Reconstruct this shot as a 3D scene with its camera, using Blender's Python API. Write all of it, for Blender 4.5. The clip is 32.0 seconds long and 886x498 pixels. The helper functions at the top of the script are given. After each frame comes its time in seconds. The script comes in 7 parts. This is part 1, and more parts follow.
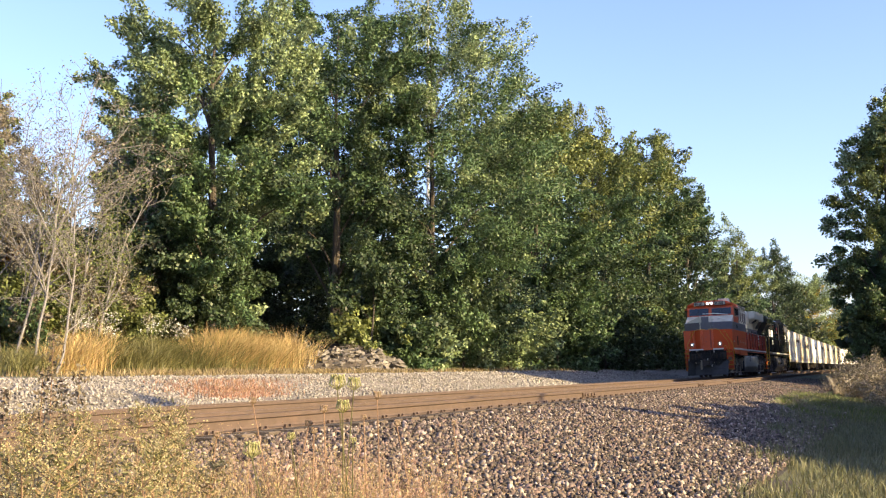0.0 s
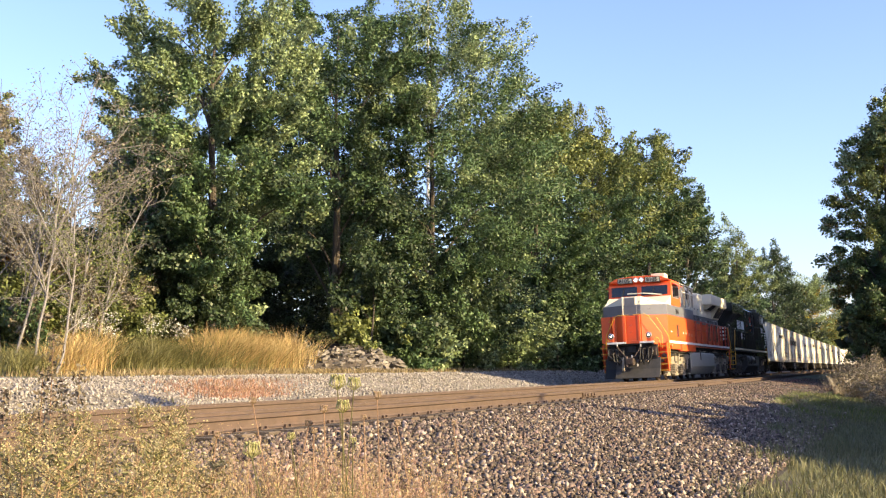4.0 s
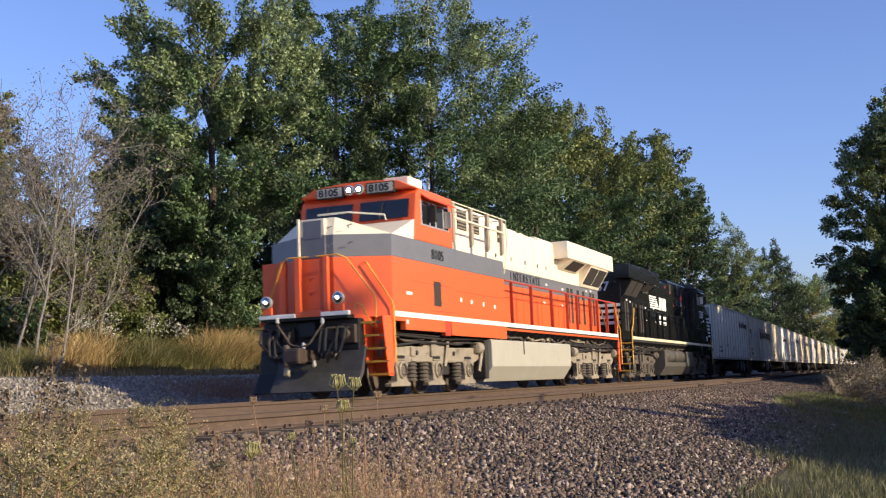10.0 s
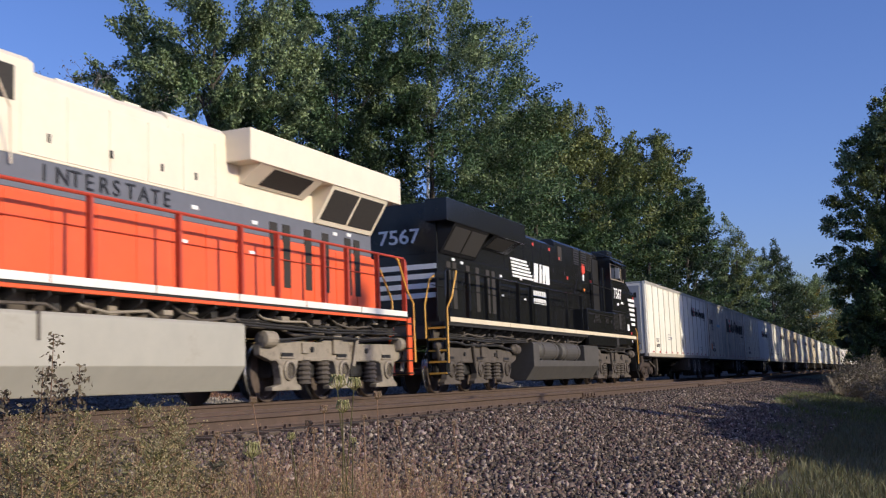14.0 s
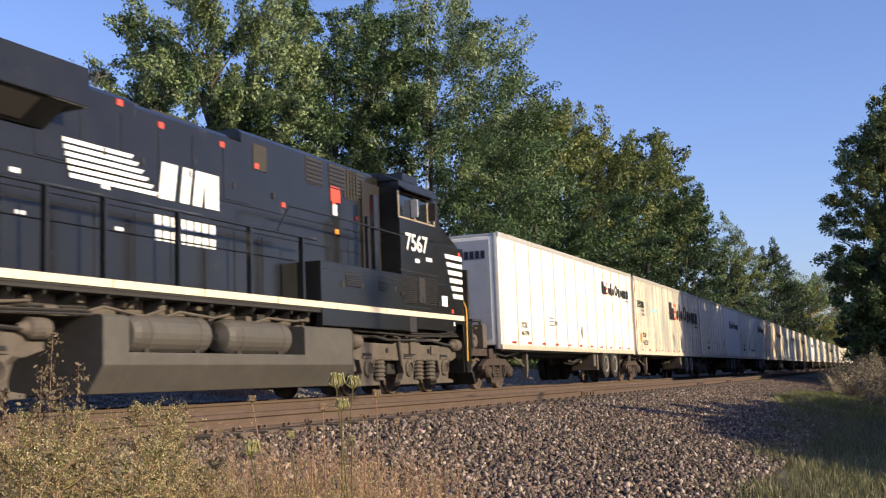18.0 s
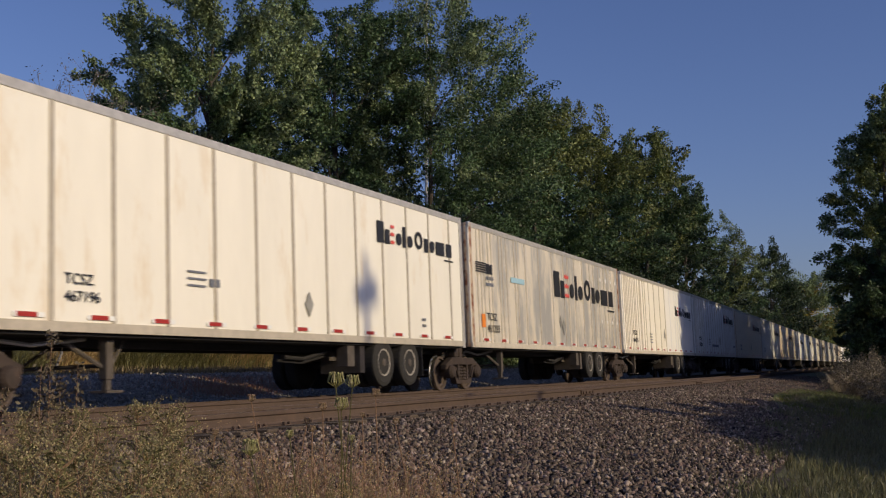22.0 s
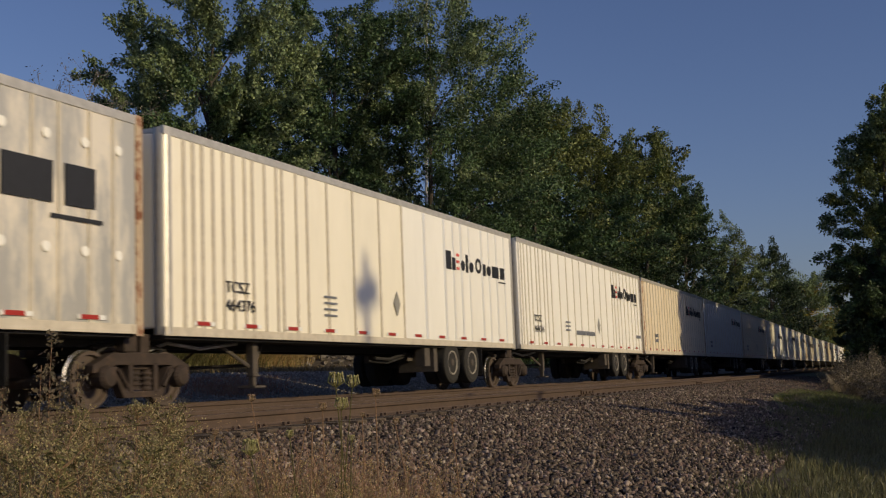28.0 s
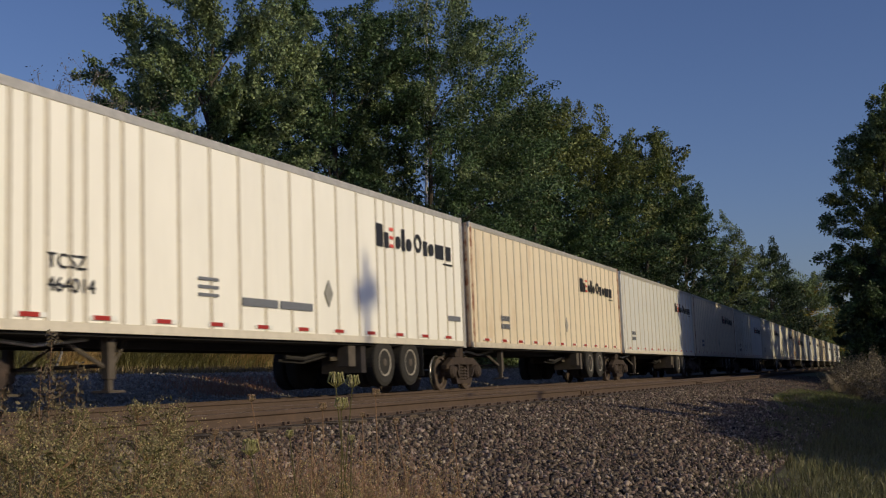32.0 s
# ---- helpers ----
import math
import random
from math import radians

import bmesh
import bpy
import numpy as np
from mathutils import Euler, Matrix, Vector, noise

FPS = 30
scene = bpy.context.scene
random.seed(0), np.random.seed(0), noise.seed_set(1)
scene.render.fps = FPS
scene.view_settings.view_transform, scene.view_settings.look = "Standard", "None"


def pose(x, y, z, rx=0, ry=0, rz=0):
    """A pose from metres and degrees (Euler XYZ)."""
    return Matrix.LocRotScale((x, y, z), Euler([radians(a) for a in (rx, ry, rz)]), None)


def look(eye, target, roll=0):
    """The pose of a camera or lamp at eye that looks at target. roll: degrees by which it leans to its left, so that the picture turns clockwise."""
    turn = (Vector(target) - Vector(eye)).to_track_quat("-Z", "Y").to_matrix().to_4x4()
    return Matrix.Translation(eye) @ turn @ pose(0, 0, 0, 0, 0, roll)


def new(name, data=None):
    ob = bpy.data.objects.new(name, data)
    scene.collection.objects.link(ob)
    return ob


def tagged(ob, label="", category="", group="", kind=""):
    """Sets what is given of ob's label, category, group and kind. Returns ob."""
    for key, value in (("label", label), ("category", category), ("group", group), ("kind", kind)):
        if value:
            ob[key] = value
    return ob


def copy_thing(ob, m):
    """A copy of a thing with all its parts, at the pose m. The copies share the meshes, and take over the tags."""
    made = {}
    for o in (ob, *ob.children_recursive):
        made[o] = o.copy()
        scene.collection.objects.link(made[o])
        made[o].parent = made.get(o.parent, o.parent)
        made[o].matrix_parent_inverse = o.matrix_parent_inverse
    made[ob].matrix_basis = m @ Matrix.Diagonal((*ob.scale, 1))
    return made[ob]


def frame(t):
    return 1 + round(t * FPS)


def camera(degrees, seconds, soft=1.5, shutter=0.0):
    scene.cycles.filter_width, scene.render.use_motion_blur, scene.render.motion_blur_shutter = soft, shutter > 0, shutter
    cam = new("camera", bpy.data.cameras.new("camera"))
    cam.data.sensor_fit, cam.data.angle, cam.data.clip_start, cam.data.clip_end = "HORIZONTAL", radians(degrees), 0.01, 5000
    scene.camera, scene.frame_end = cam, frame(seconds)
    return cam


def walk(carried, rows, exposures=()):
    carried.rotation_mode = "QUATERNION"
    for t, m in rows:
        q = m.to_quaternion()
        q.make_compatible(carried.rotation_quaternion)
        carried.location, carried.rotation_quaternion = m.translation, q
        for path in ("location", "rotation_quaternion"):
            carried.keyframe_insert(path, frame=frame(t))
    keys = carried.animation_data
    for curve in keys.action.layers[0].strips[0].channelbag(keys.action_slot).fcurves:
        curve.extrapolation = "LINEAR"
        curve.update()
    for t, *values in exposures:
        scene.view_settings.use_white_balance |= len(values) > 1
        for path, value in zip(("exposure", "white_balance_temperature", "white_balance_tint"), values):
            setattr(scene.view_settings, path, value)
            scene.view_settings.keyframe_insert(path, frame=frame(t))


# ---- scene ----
# World: +X runs along the railway away from the camera, +Y across it; z = 0 is the top of the main rails.
cam = camera(43.43, 32.0, soft=1.2, shutter=0.5)
EYE = Vector((0.0, 0.0, 0.673))
YAW, PITCH = 23.628, 6.016


def aim(dyaw, dpitch):
    a, b = radians(YAW + dyaw), radians(PITCH + dpitch)
    way = Vector((math.cos(a) * math.cos(b), math.sin(a) * math.cos(b), math.sin(b)))
    return look(EYE, EYE + way * 10, -0.066)


EXPOSURES = [(0, 1.5, 6950, 9), (6, 1.36, 6850, 9), (9, 0.86, 6750, 8), (10, 0.48, 5950, 12), (11, 0.2, 5500, 14), (12, -0.06, 5300, 15), (13, -0.16, 5300, 15), (14.5, 0.0, 5350, 15),
             (16.5, 0.85, 6350, 11), (18, 0.54, 6100, 12), (19, 0.12, 5700, 14), (20, -0.32, 5650, 16), (21, -0.56, 5750, 16), (22, -0.7, 5900, 15), (23, -0.76, 6050, 13), (25, -0.68, 6200, 13), (28, -0.86, 6350, 10), (30, -0.86, 6100, 9), (32, -0.86, 6000, 9)]
walk(cam, [(0, aim(0, 0)), (14.4, aim(0, 0)), (17.5, aim(-0.04, -0.06)), (21, aim(-0.08, -0.12)), (32, aim(-0.08, -0.12))], EXPOSURES)

# ---- light ----
SUN_EL, SUN_PHI = 22.0, 5.0  # height of the sun; degrees forward of the railway's square
to_sun = Vector((-math.sin(radians(SUN_PHI)) * math.cos(radians(SUN_EL)), -math.cos(radians(SUN_PHI)) * math.cos(radians(SUN_EL)), math.sin(radians(SUN_EL))))
world = bpy.data.worlds.new("sky")
scene.world = world
world.use_nodes = True
wn = world.node_tree.nodes
sky = wn.new("ShaderNodeTexSky")
sky.sky_type, sky.sun_disc = "NISHITA", False
sky.sun_elevation = radians(SUN_EL)
sky.sun_rotation = math.atan2(to_sun.x, to_sun.y)
sky.air_density, sky.dust_density, sky.ozone_density = 1.0, 1.1, 2.6
wn["Background"].inputs["Strength"].default_value = 0.108
hue = wn.new("ShaderNodeMix")
hue.data_type, hue.blend_type = "RGBA", "MULTIPLY"
hue.inputs["Factor"].default_value = 1.0
hue.inputs["B"].default_value = (1.04, 1.0, 1.25, 1)
world.node_tree.links.new(sky.outputs[0], hue.inputs["A"])
world.node_tree.links.new(hue.outputs["Result"], wn["Background"].inputs["Color"])
sun = bpy.data.lights.new("sun", "SUN")
sun.energy, sun.angle, sun.color = 5.0, radians(0.6), (1.0, 0.80, 0.46)
sun_ob = new("sun", sun)
sun_ob.matrix_world = look(to_sun * 60, (0, 0, 0))

# ---- the line of the railway ----
D0, K0, K1, GRADE, LEAN = 11.856, 5.392e-4, -4.14e-6, -4.0e-4, -0.04096
STEP = 0.5
_x, _y, _s = -80.0, 0.0, -80.0
LINE = []
for _i in range(1400):
    LINE.append((_s, _x, _y))
    _sc = max(-30.0, min(_s, 200.0))
    _h = K0 * _sc + K1 * _sc * _sc / 2
    _x, _y, _s = _x + math.cos(_h) * STEP, _y + math.sin(_h) * STEP, _s + STEP
_LS, _LX, _LY = (np.array(c) for c in zip(*LINE))
_x0, _y0 = np.interp(0, _LS, _LX), np.interp(0, _LS, _LY)
_LX, _LY = _LX - _x0, _LY - _y0 + D0


def line_at(s, off=0.0, up=0.0):
    """The place at s metres along the main track, off metres to its far side and up metres over its rails."""
    sc = max(-30.0, min(s, 200.0))
    h = K0 * sc + K1 * sc * sc / 2
    o, z = off - LEAN * up, up + LEAN * off
    return Vector((float(np.interp(s, _LS, _LX)) - math.sin(h) * o, float(np.interp(s, _LS, _LY)) + math.cos(h) * o, z + GRADE * s))


def line_y(x):
    return float(np.interp(x, _LX, _LY))


SPEED_T, SPEED_V = (0, 6, 10, 14, 18, 22, 26, 32), (5.627, 4.948, 4.782, 4.743, 4.606, 4.829, 4.927, 5.215)


def gone(t):
    """Metres that the train has run by t seconds."""
    total, a = 0.0, 0.0
    while a < t - 1e-9:
        b = min(a + 0.1, t)
        total += float(np.interp((a + b) / 2, SPEED_T, SPEED_V)) * (b - a)
        a = b
    return total


# ---- materials ----
def material(name, colour, rough=0.7, metal=0.0, vary=0.15, scale=6.0, bump=0.0, bump_scale=60.0, spots=None, spot_scale=2.0, spot_from=0.55, random_tint=0.0, island=0.0, spec=0.5, stretch=None, hue=0.0):
    m = bpy.data.materials.new(name)
    m.use_nodes = True
    n, l = m.node_tree.nodes, m.node_tree.links
    b = n["Principled BSDF"]
    b.inputs["Roughness"].default_value, b.inputs["Metallic"].default_value = rough, metal
    b.inputs["Specular IOR Level"].default_value = spec
    co = n.new("ShaderNodeTexCoord")
    vec = co.outputs["Object"]
    if stretch:
        mp = n.new("ShaderNodeMapping")
        mp.inputs["Scale"].default_value = stretch
        l.new(vec, mp.inputs["Vector"])
        vec = mp.outputs["Vector"]
    tex = n.new("ShaderNodeTexNoise")
    tex.inputs["Scale"].default_value, tex.inputs["Detail"].default_value, tex.inputs["Roughness"].default_value = scale, 8, 0.65
    l.new(vec, tex.inputs["Vector"])
    ramp = n.new("ShaderNodeMapRange")
    ramp.inputs["From Min"].default_value, ramp.inputs["From Max"].default_value = 0.25, 0.75
    ramp.inputs["To Min"].default_value, ramp.inputs["To Max"].default_value = 1 - vary, 1 + vary
    l.new(tex.outputs["Fac"], ramp.inputs["Value"])
    mul = n.new("ShaderNodeMix")
    mul.data_type, mul.blend_type = "RGBA", "MULTIPLY"
    mul.inputs["Factor"].default_value = 1.0
    mul.inputs["A"].default_value = (*colour, 1)
    l.new(ramp.outputs["Result"], mul.inputs["B"])
    out = mul.outputs["Result"]
    if spots:
        t2 = n.new("ShaderNodeTexNoise")
        t2.inputs["Scale"].default_value, t2.inputs["Detail"].default_value = spot_scale, 10
        t2.inputs["Roughness"].default_value = 0.7
        l.new(vec, t2.inputs["Vector"])
        r2 = n.new("ShaderNodeMapRange")
        r2.inputs["From Min"].default_value, r2.inputs["From Max"].default_value = spot_from, spot_from + 0.12
        l.new(t2.outputs["Fac"], r2.inputs["Value"])
        mx = n.new("ShaderNodeMix")
        mx.data_type = "RGBA"
        l.new(r2.outputs["Result"], mx.inputs["Factor"])
        l.new(out, mx.inputs["A"])
        mx.inputs["B"].default_value = (*spots, 1)
        out = mx.outputs["Result"]
    if random_tint or island or hue:
        if island:
            src = n.new("ShaderNodeNewGeometry").outputs["Random Per Island"]
        else:
            src = n.new("ShaderNodeObjectInfo").outputs["Random"]
        k = island or random_tint
        hs = n.new("ShaderNodeHueSaturation")
        r3 = n.new("ShaderNodeMapRange")
        r3.inputs["To Min"].default_value, r3.inputs["To Max"].default_value = 1 - k, 1 + k
        l.new(src, r3.inputs["Value"])
        l.new(r3.outputs["Result"], hs.inputs["Value"])
        if hue:
            wob = n.new("ShaderNodeMath")
            wob.operation = "MULTIPLY"
            wob.inputs[1].default_value = 7.31
            l.new(src, wob.inputs[0])
            fr = n.new("ShaderNodeMath")
            fr.operation = "FRACT"
            l.new(wob.outputs[0], fr.inputs[0])
            r4 = n.new("ShaderNodeMapRange")
            r4.inputs["To Min"].default_value, r4.inputs["To Max"].default_value = 0.5 - hue, 0.5 + hue
            l.new(fr.outputs[0], r4.inputs["Value"])
            l.new(r4.outputs["Result"], hs.inputs["Hue"])
        l.new(out, hs.inputs["Color"])
        out = hs.outputs["Color"]
    l.new(out, b.inputs["Base Color"])
    if bump:
        t3 = n.new("ShaderNodeTexNoise")
        t3.inputs["Scale"].default_value, t3.inputs["Detail"].default_value = bump_scale, 6
        l.new(vec, t3.inputs["Vector"])
        bp = n.new("ShaderNodeBump")
        bp.inputs["Strength"].default_value, bp.inputs["Distance"].default_value = bump, 0.02
        l.new(t3.outputs["Fac"], bp.inputs["Height"])
        l.new(bp.outputs["Normal"], b.inputs["Normal"])
    return m


def leaf_material(name, colour, hue=0.014, island=0.6, through_light=0.28):
    m = material(name, colour, rough=0.5, vary=0.25, scale=0.35, island=island, hue=hue, spec=0.35)
    n, l = m.node_tree.nodes, m.node_tree.links
    b = n["Principled BSDF"]
    src = b.inputs["Base Color"].links[0].from_socket
    tr = n.new("ShaderNodeBsdfTranslucent")
    l.new(src, tr.inputs["Color"])
    mix = n.new("ShaderNodeMixShader")
    mix.inputs[0].default_value = through_light
    l.new(b.outputs[0], mix.inputs[1])
    l.new(tr.outputs[0], mix.inputs[2])
    l.new(mix.outputs[0], n["Material Output"].inputs["Surface"])
    return m


def glow(name, colour, strength):
    m = bpy.data.materials.new(name)
    m.use_nodes = True
    b = m.node_tree.nodes["Principled BSDF"]
    b.inputs["Base Color"].default_value = (0.12, 0.12, 0.12, 1)
    b.inputs["Roughness"].default_value = 0.2
    b.inputs["Emission Color"].default_value = (*colour, 1)
    b.inputs["Emission Strength"].default_value = strength
    return m


# ---- mesh helpers ----
def part(name, bm, mat, parent=None, label="", smooth=False):
    """Links a bmesh (or a mesh) as one object under a thing or a part."""
    if isinstance(bm, bmesh.types.BMesh):
        me = bpy.data.meshes.new(name)
        bm.normal_update()
        bm.to_mesh(me)
        bm.free()
        if smooth:
            me.polygons.foreach_set("use_smooth", [True] * len(me.polygons))
    else:
        me = bm
    if mat and not me.materials:
        me.materials.append(mat)
    ob = new(name, me)
    if parent:
        ob.parent = parent
    if label:
        tagged(ob, label)
    return ob


def box(bm, x0, x1, y0, y1, z0, z1, bevel=0.0):
    vs = [bm.verts.new((x, y, z)) for z in (z0, z1) for y in (y0, y1) for x in (x0, x1)]
    fs = [bm.faces.new([vs[i] for i in q]) for q in ((0, 2, 3, 1), (4, 5, 7, 6), (0, 1, 5, 4), (2, 6, 7, 3), (0, 4, 6, 2), (1, 3, 7, 5))]
    if bevel:
        es = list({e for f in fs for e in f.edges})
        bmesh.ops.bevel(bm, geom=es, offset=bevel, segments=2, affect="EDGES", profile=0.6)
    return vs


def boxes(*dims, bevel=0.0):
    bm = bmesh.new()
    for d in dims:
        box(bm, *d, bevel=bevel)
    return bm


def prism(bm, pts, axis, a, b, bevel=0.0):
    """A closed outline pushed from a to b along axis ('x': pts are (y, z); 'y': (x, z); 'z': (x, y))."""
    def at(p, k):
        return {"x": (k, p[0], p[1]), "y": (p[0], k, p[1]), "z": (p[0], p[1], k)}[axis]
    lo, hi = [bm.verts.new(at(p, a)) for p in pts], [bm.verts.new(at(p, b)) for p in pts]
    fs = [bm.faces.new(lo[::-1]), bm.faces.new(hi)]
    n = len(pts)
    fs += [bm.faces.new((lo[i], lo[(i + 1) % n], hi[(i + 1) % n], hi[i])) for i in range(n)]
    bmesh.ops.recalc_face_normals(bm, faces=fs)
    if bevel:
        bmesh.ops.bevel(bm, geom=list({e for f in fs for e in f.edges}), offset=bevel, segments=2, affect="EDGES", profile=0.6)
    return fs


def tube(bm, pts, r0, r1=None, sides=6, caps=True):
    """A round bar through points, tapering from r0 to r1."""
    r1 = r0 if r1 is None else r1
    pts = [Vector(p) for p in pts]
    rings, up = [], None
    for i, p in enumerate(pts):
        d = (pts[min(i + 1, len(pts) - 1)] - pts[max(i - 1, 0)]).normalized()
        if up is None:
            up = Vector((0, 0, 1)) if abs(d.z) < 0.9 else Vector((1, 0, 0))
        a = d.cross(up).normalized()
        c = a.cross(d).normalized()
        up = c
        r = r0 + (r1 - r0) * i / max(1, len(pts) - 1)
        rings.append([bm.verts.new(p + (a * math.cos(k * math.tau / sides) + c * math.sin(k * math.tau / sides)) * r) for k in range(sides)])
    for ra, rb in zip(rings, rings[1:]):
        for k in range(sides):
            bm.faces.new((ra[k], rb[k], rb[(k + 1) % sides], ra[(k + 1) % sides]))
    if caps:
        bm.faces.new(rings[0])
        bm.faces.new(rings[-1][::-1])
    return bm


def lathe(bm, profile, centre, axis="y", sides=24):
    """Turns (radius, along) pairs round an axis through centre."""
    cx, cy, cz = centre
    rings = []
    for r, a in profile:
        ring = []
        for k in range(sides):
            u, v = r * math.cos(k * math.tau / sides), r * math.sin(k * math.tau / sides)
            ring.append(bm.verts.new({"y": (cx + u, cy + a, cz + v), "x": (cx + a, cy + u, cz + v), "z": (cx + u, cy + v, cz + a)}[axis]))
        rings.append(ring)
    fs = []
    for ra, rb in zip(rings, rings[1:]):
        for k in range(sides):
            fs.append(bm.faces.new((ra[k], rb[k], rb[(k + 1) % sides], ra[(k + 1) % sides])))
    fs += [bm.faces.new(rings[0]), bm.faces.new(rings[-1][::-1])]
    bmesh.ops.recalc_face_normals(bm, faces=fs)
    return bm


def empty(name, label, category, group="", kind=""):
    return tagged(new(name), label, category, group, kind)


def cards(name, centres, normals, ups, size, mat, parent=None, aspect=0.5):
    """Many small folded leaves in one mesh: arrays of places, facings and long axes."""
    n = len(centres)
    side = np.cross(normals, ups)
    side /= np.linalg.norm(side, axis=1)[:, None] + 1e-9
    s = size[:, None]
    co = np.empty((n, 4, 3), np.float32)
    co[:, 0] = centres - ups * s * 0.5
    co[:, 1] = centres + side * s * 0.5 * aspect + normals * s * 0.10
    co[:, 2] = centres + ups * s * 0.5
    co[:, 3] = centres - side * s * 0.5 * aspect + normals * s * 0.10
    me = bpy.data.meshes.new(name)
    me.vertices.add(4 * n)
    me.vertices.foreach_set("co", co.ravel())
    me.loops.add(4 * n)
    me.loops.foreach_set("vertex_index", np.arange(4 * n, dtype=np.int32))
    me.polygons.add(n)
    me.polygons.foreach_set("loop_start", np.arange(0, 4 * n, 4, dtype=np.int32))
    me.update(calc_edges=True)
    return part(name, me, mat, parent)


def unit(v):
    return v / (np.linalg.norm(v, axis=1)[:, None] + 1e-9)


# ---- ground ----
def ground_z(x, y):
    """The height of the ground: two track beds, a gravel slope towards the camera, a low bank on the far side."""
    u = y - line_y(x)
    prof_u = (-400, -60, -20, -13.5, -11.5, -9.0, -6.4, -5.7, -3.0, -2.3, -1.6, 1.7, 3.2, 5.5, 8.0, 10.5, 14.0, 22.0, 60, 400)
    prof_z = (0.0, -0.6, -0.95, -0.85, -0.72, -0.42, -0.12, -0.06, -0.14, -0.22, -0.21, -0.27, -0.42, -0.05, 0.3, 0.42, 0.5, 0.9, 3.0, 14.0)
    mound = 0.48 * math.exp(-((x - 15.0) / 5.5) ** 2 - ((y - 18.0) / 1.5) ** 2)
    return float(np.interp(u, prof_u, prof_z)) + mound


# ballast base is darker than its stones: shade of the gaps in the colour
ballast_mat = material("ballast", (0.042, 0.033, 0.026), rough=0.95, vary=0.6, scale=14, bump=1.0, bump_scale=34, spots=(0.075, 0.052, 0.04), spot_scale=0.5, spot_from=0.58)
stone_mat = material("ballast_stone", (0.104, 0.076, 0.061), rough=0.85, vary=0.3, scale=20, island=0.85, hue=0.03)
grey_gravel_mat = material("grey_gravel", (0.165, 0.147, 0.128), rough=0.95, vary=0.4, scale=16, bump=1.0, bump_scale=30, spots=(0.19, 0.135, 0.115), spot_scale=0.35, spot_from=0.55)
soil_mat = material("grassy_soil", (0.075, 0.075, 0.032), rough=1.0, vary=0.5, scale=3, bump=0.8, bump_scale=20, spots=(0.16, 0.12, 0.06), spot_scale=0.3)


def build_ground():
    xs = np.unique(np.concatenate([np.linspace(-300, -20, 15), np.linspace(-20, 60, 161), np.linspace(60, 150, 91), np.linspace(150, 420, 55), np.linspace(420, 2500, 20)]))
    us = np.unique(np.concatenate([np.linspace(-400, -60, 12), np.linspace(-60, -14, 24), np.linspace(-14, 16, 121), np.linspace(16, 40, 25), np.linspace(40, 400, 25)]))
    nu = len(us)
    rng = np.random.default_rng(5)
    co = []
    for x in xs:
        ly = line_y(min(x, 300))
        for u in us:
            rough = 0.0 if -6.2 < u < 2.2 else 0.04
            rough = rough if abs(u) < 30 else 0.3
            co.append((x, ly + u, ground_z(min(x, 300), ly + u) + rough * (noise.noise(Vector((x * 0.35, u * 0.35, 0))) + 0.5 * noise.noise(Vector((x * 1.3, u * 1.3, 4))))))
    faces = [(i * nu + j, (i + 1) * nu + j, (i + 1) * nu + j + 1, i * nu + j + 1) for i in range(len(xs) - 1) for j in range(nu - 1)]
    me = bpy.data.meshes.new("ground")
    me.from_pydata(co, [], faces)
    for m in (ballast_mat, soil_mat, grey_gravel_mat):
        me.materials.append(m)
    idx = []
    for f in faces:
        x, u = co[f[0]][0], us[f[0] % nu]
        w = 1.6 * noise.noise(Vector((x * 0.22, u * 0.22, 7)))
        if x > 190:
            idx.append(1)
        elif -2.2 + w * 0.3 < u and u < 3.4 + w * 0.2:
            idx.append(0)
        elif 3.0 < u < 9.6 + w * 0.5:
            idx.append(2)
        elif -10.3 - 0.35 * min(max(0.0, 13 - x), 4) + w * 0.4 + 0.09 * max(0.0, x - 16) < u < 0:
            idx.append(0)
        else:
            idx.append(1)
    me.polygons.foreach_set("material_index", idx)
    me.polygons.foreach_set("use_smooth", [True] * len(faces))
    me.update()
    return tagged(new("ground", me), "gravel track beds with grassy verges on both sides", "ground", kind="structure")


build_ground()

rail_mat = material("rusty_rail", (0.085, 0.057, 0.042), rough=0.75, vary=0.25, scale=5, bump=0.15, bump_scale=80, spots=(0.11, 0.07, 0.05), spot_scale=1.3, spot_from=0.58, spec=0.4)
railtop_mat = material("worn_rail_top", (0.15, 0.10, 0.075), rough=0.5, metal=0.4, vary=0.15)
tie_mat = material("weathered_tie", (0.10, 0.075, 0.055), rough=0.95, vary=0.4, scale=6, stretch=(1, 8, 8), bump=0.6, bump_scale=30, random_tint=0.25)
RAIL = ((-0.076, -0.175), (-0.076, -0.163), (-0.02, -0.15), (-0.009, -0.13), (-0.009, -0.06), (-0.036, -0.045), (-0.037, -0.008), (-0.028, 0.0), (0.028, 0.0), (0.037, -0.008), (0.036, -0.045), (0.009, -0.06), (0.009, -0.13), (0.02, -0.15), (0.076, -0.163), (0.076, -0.175))


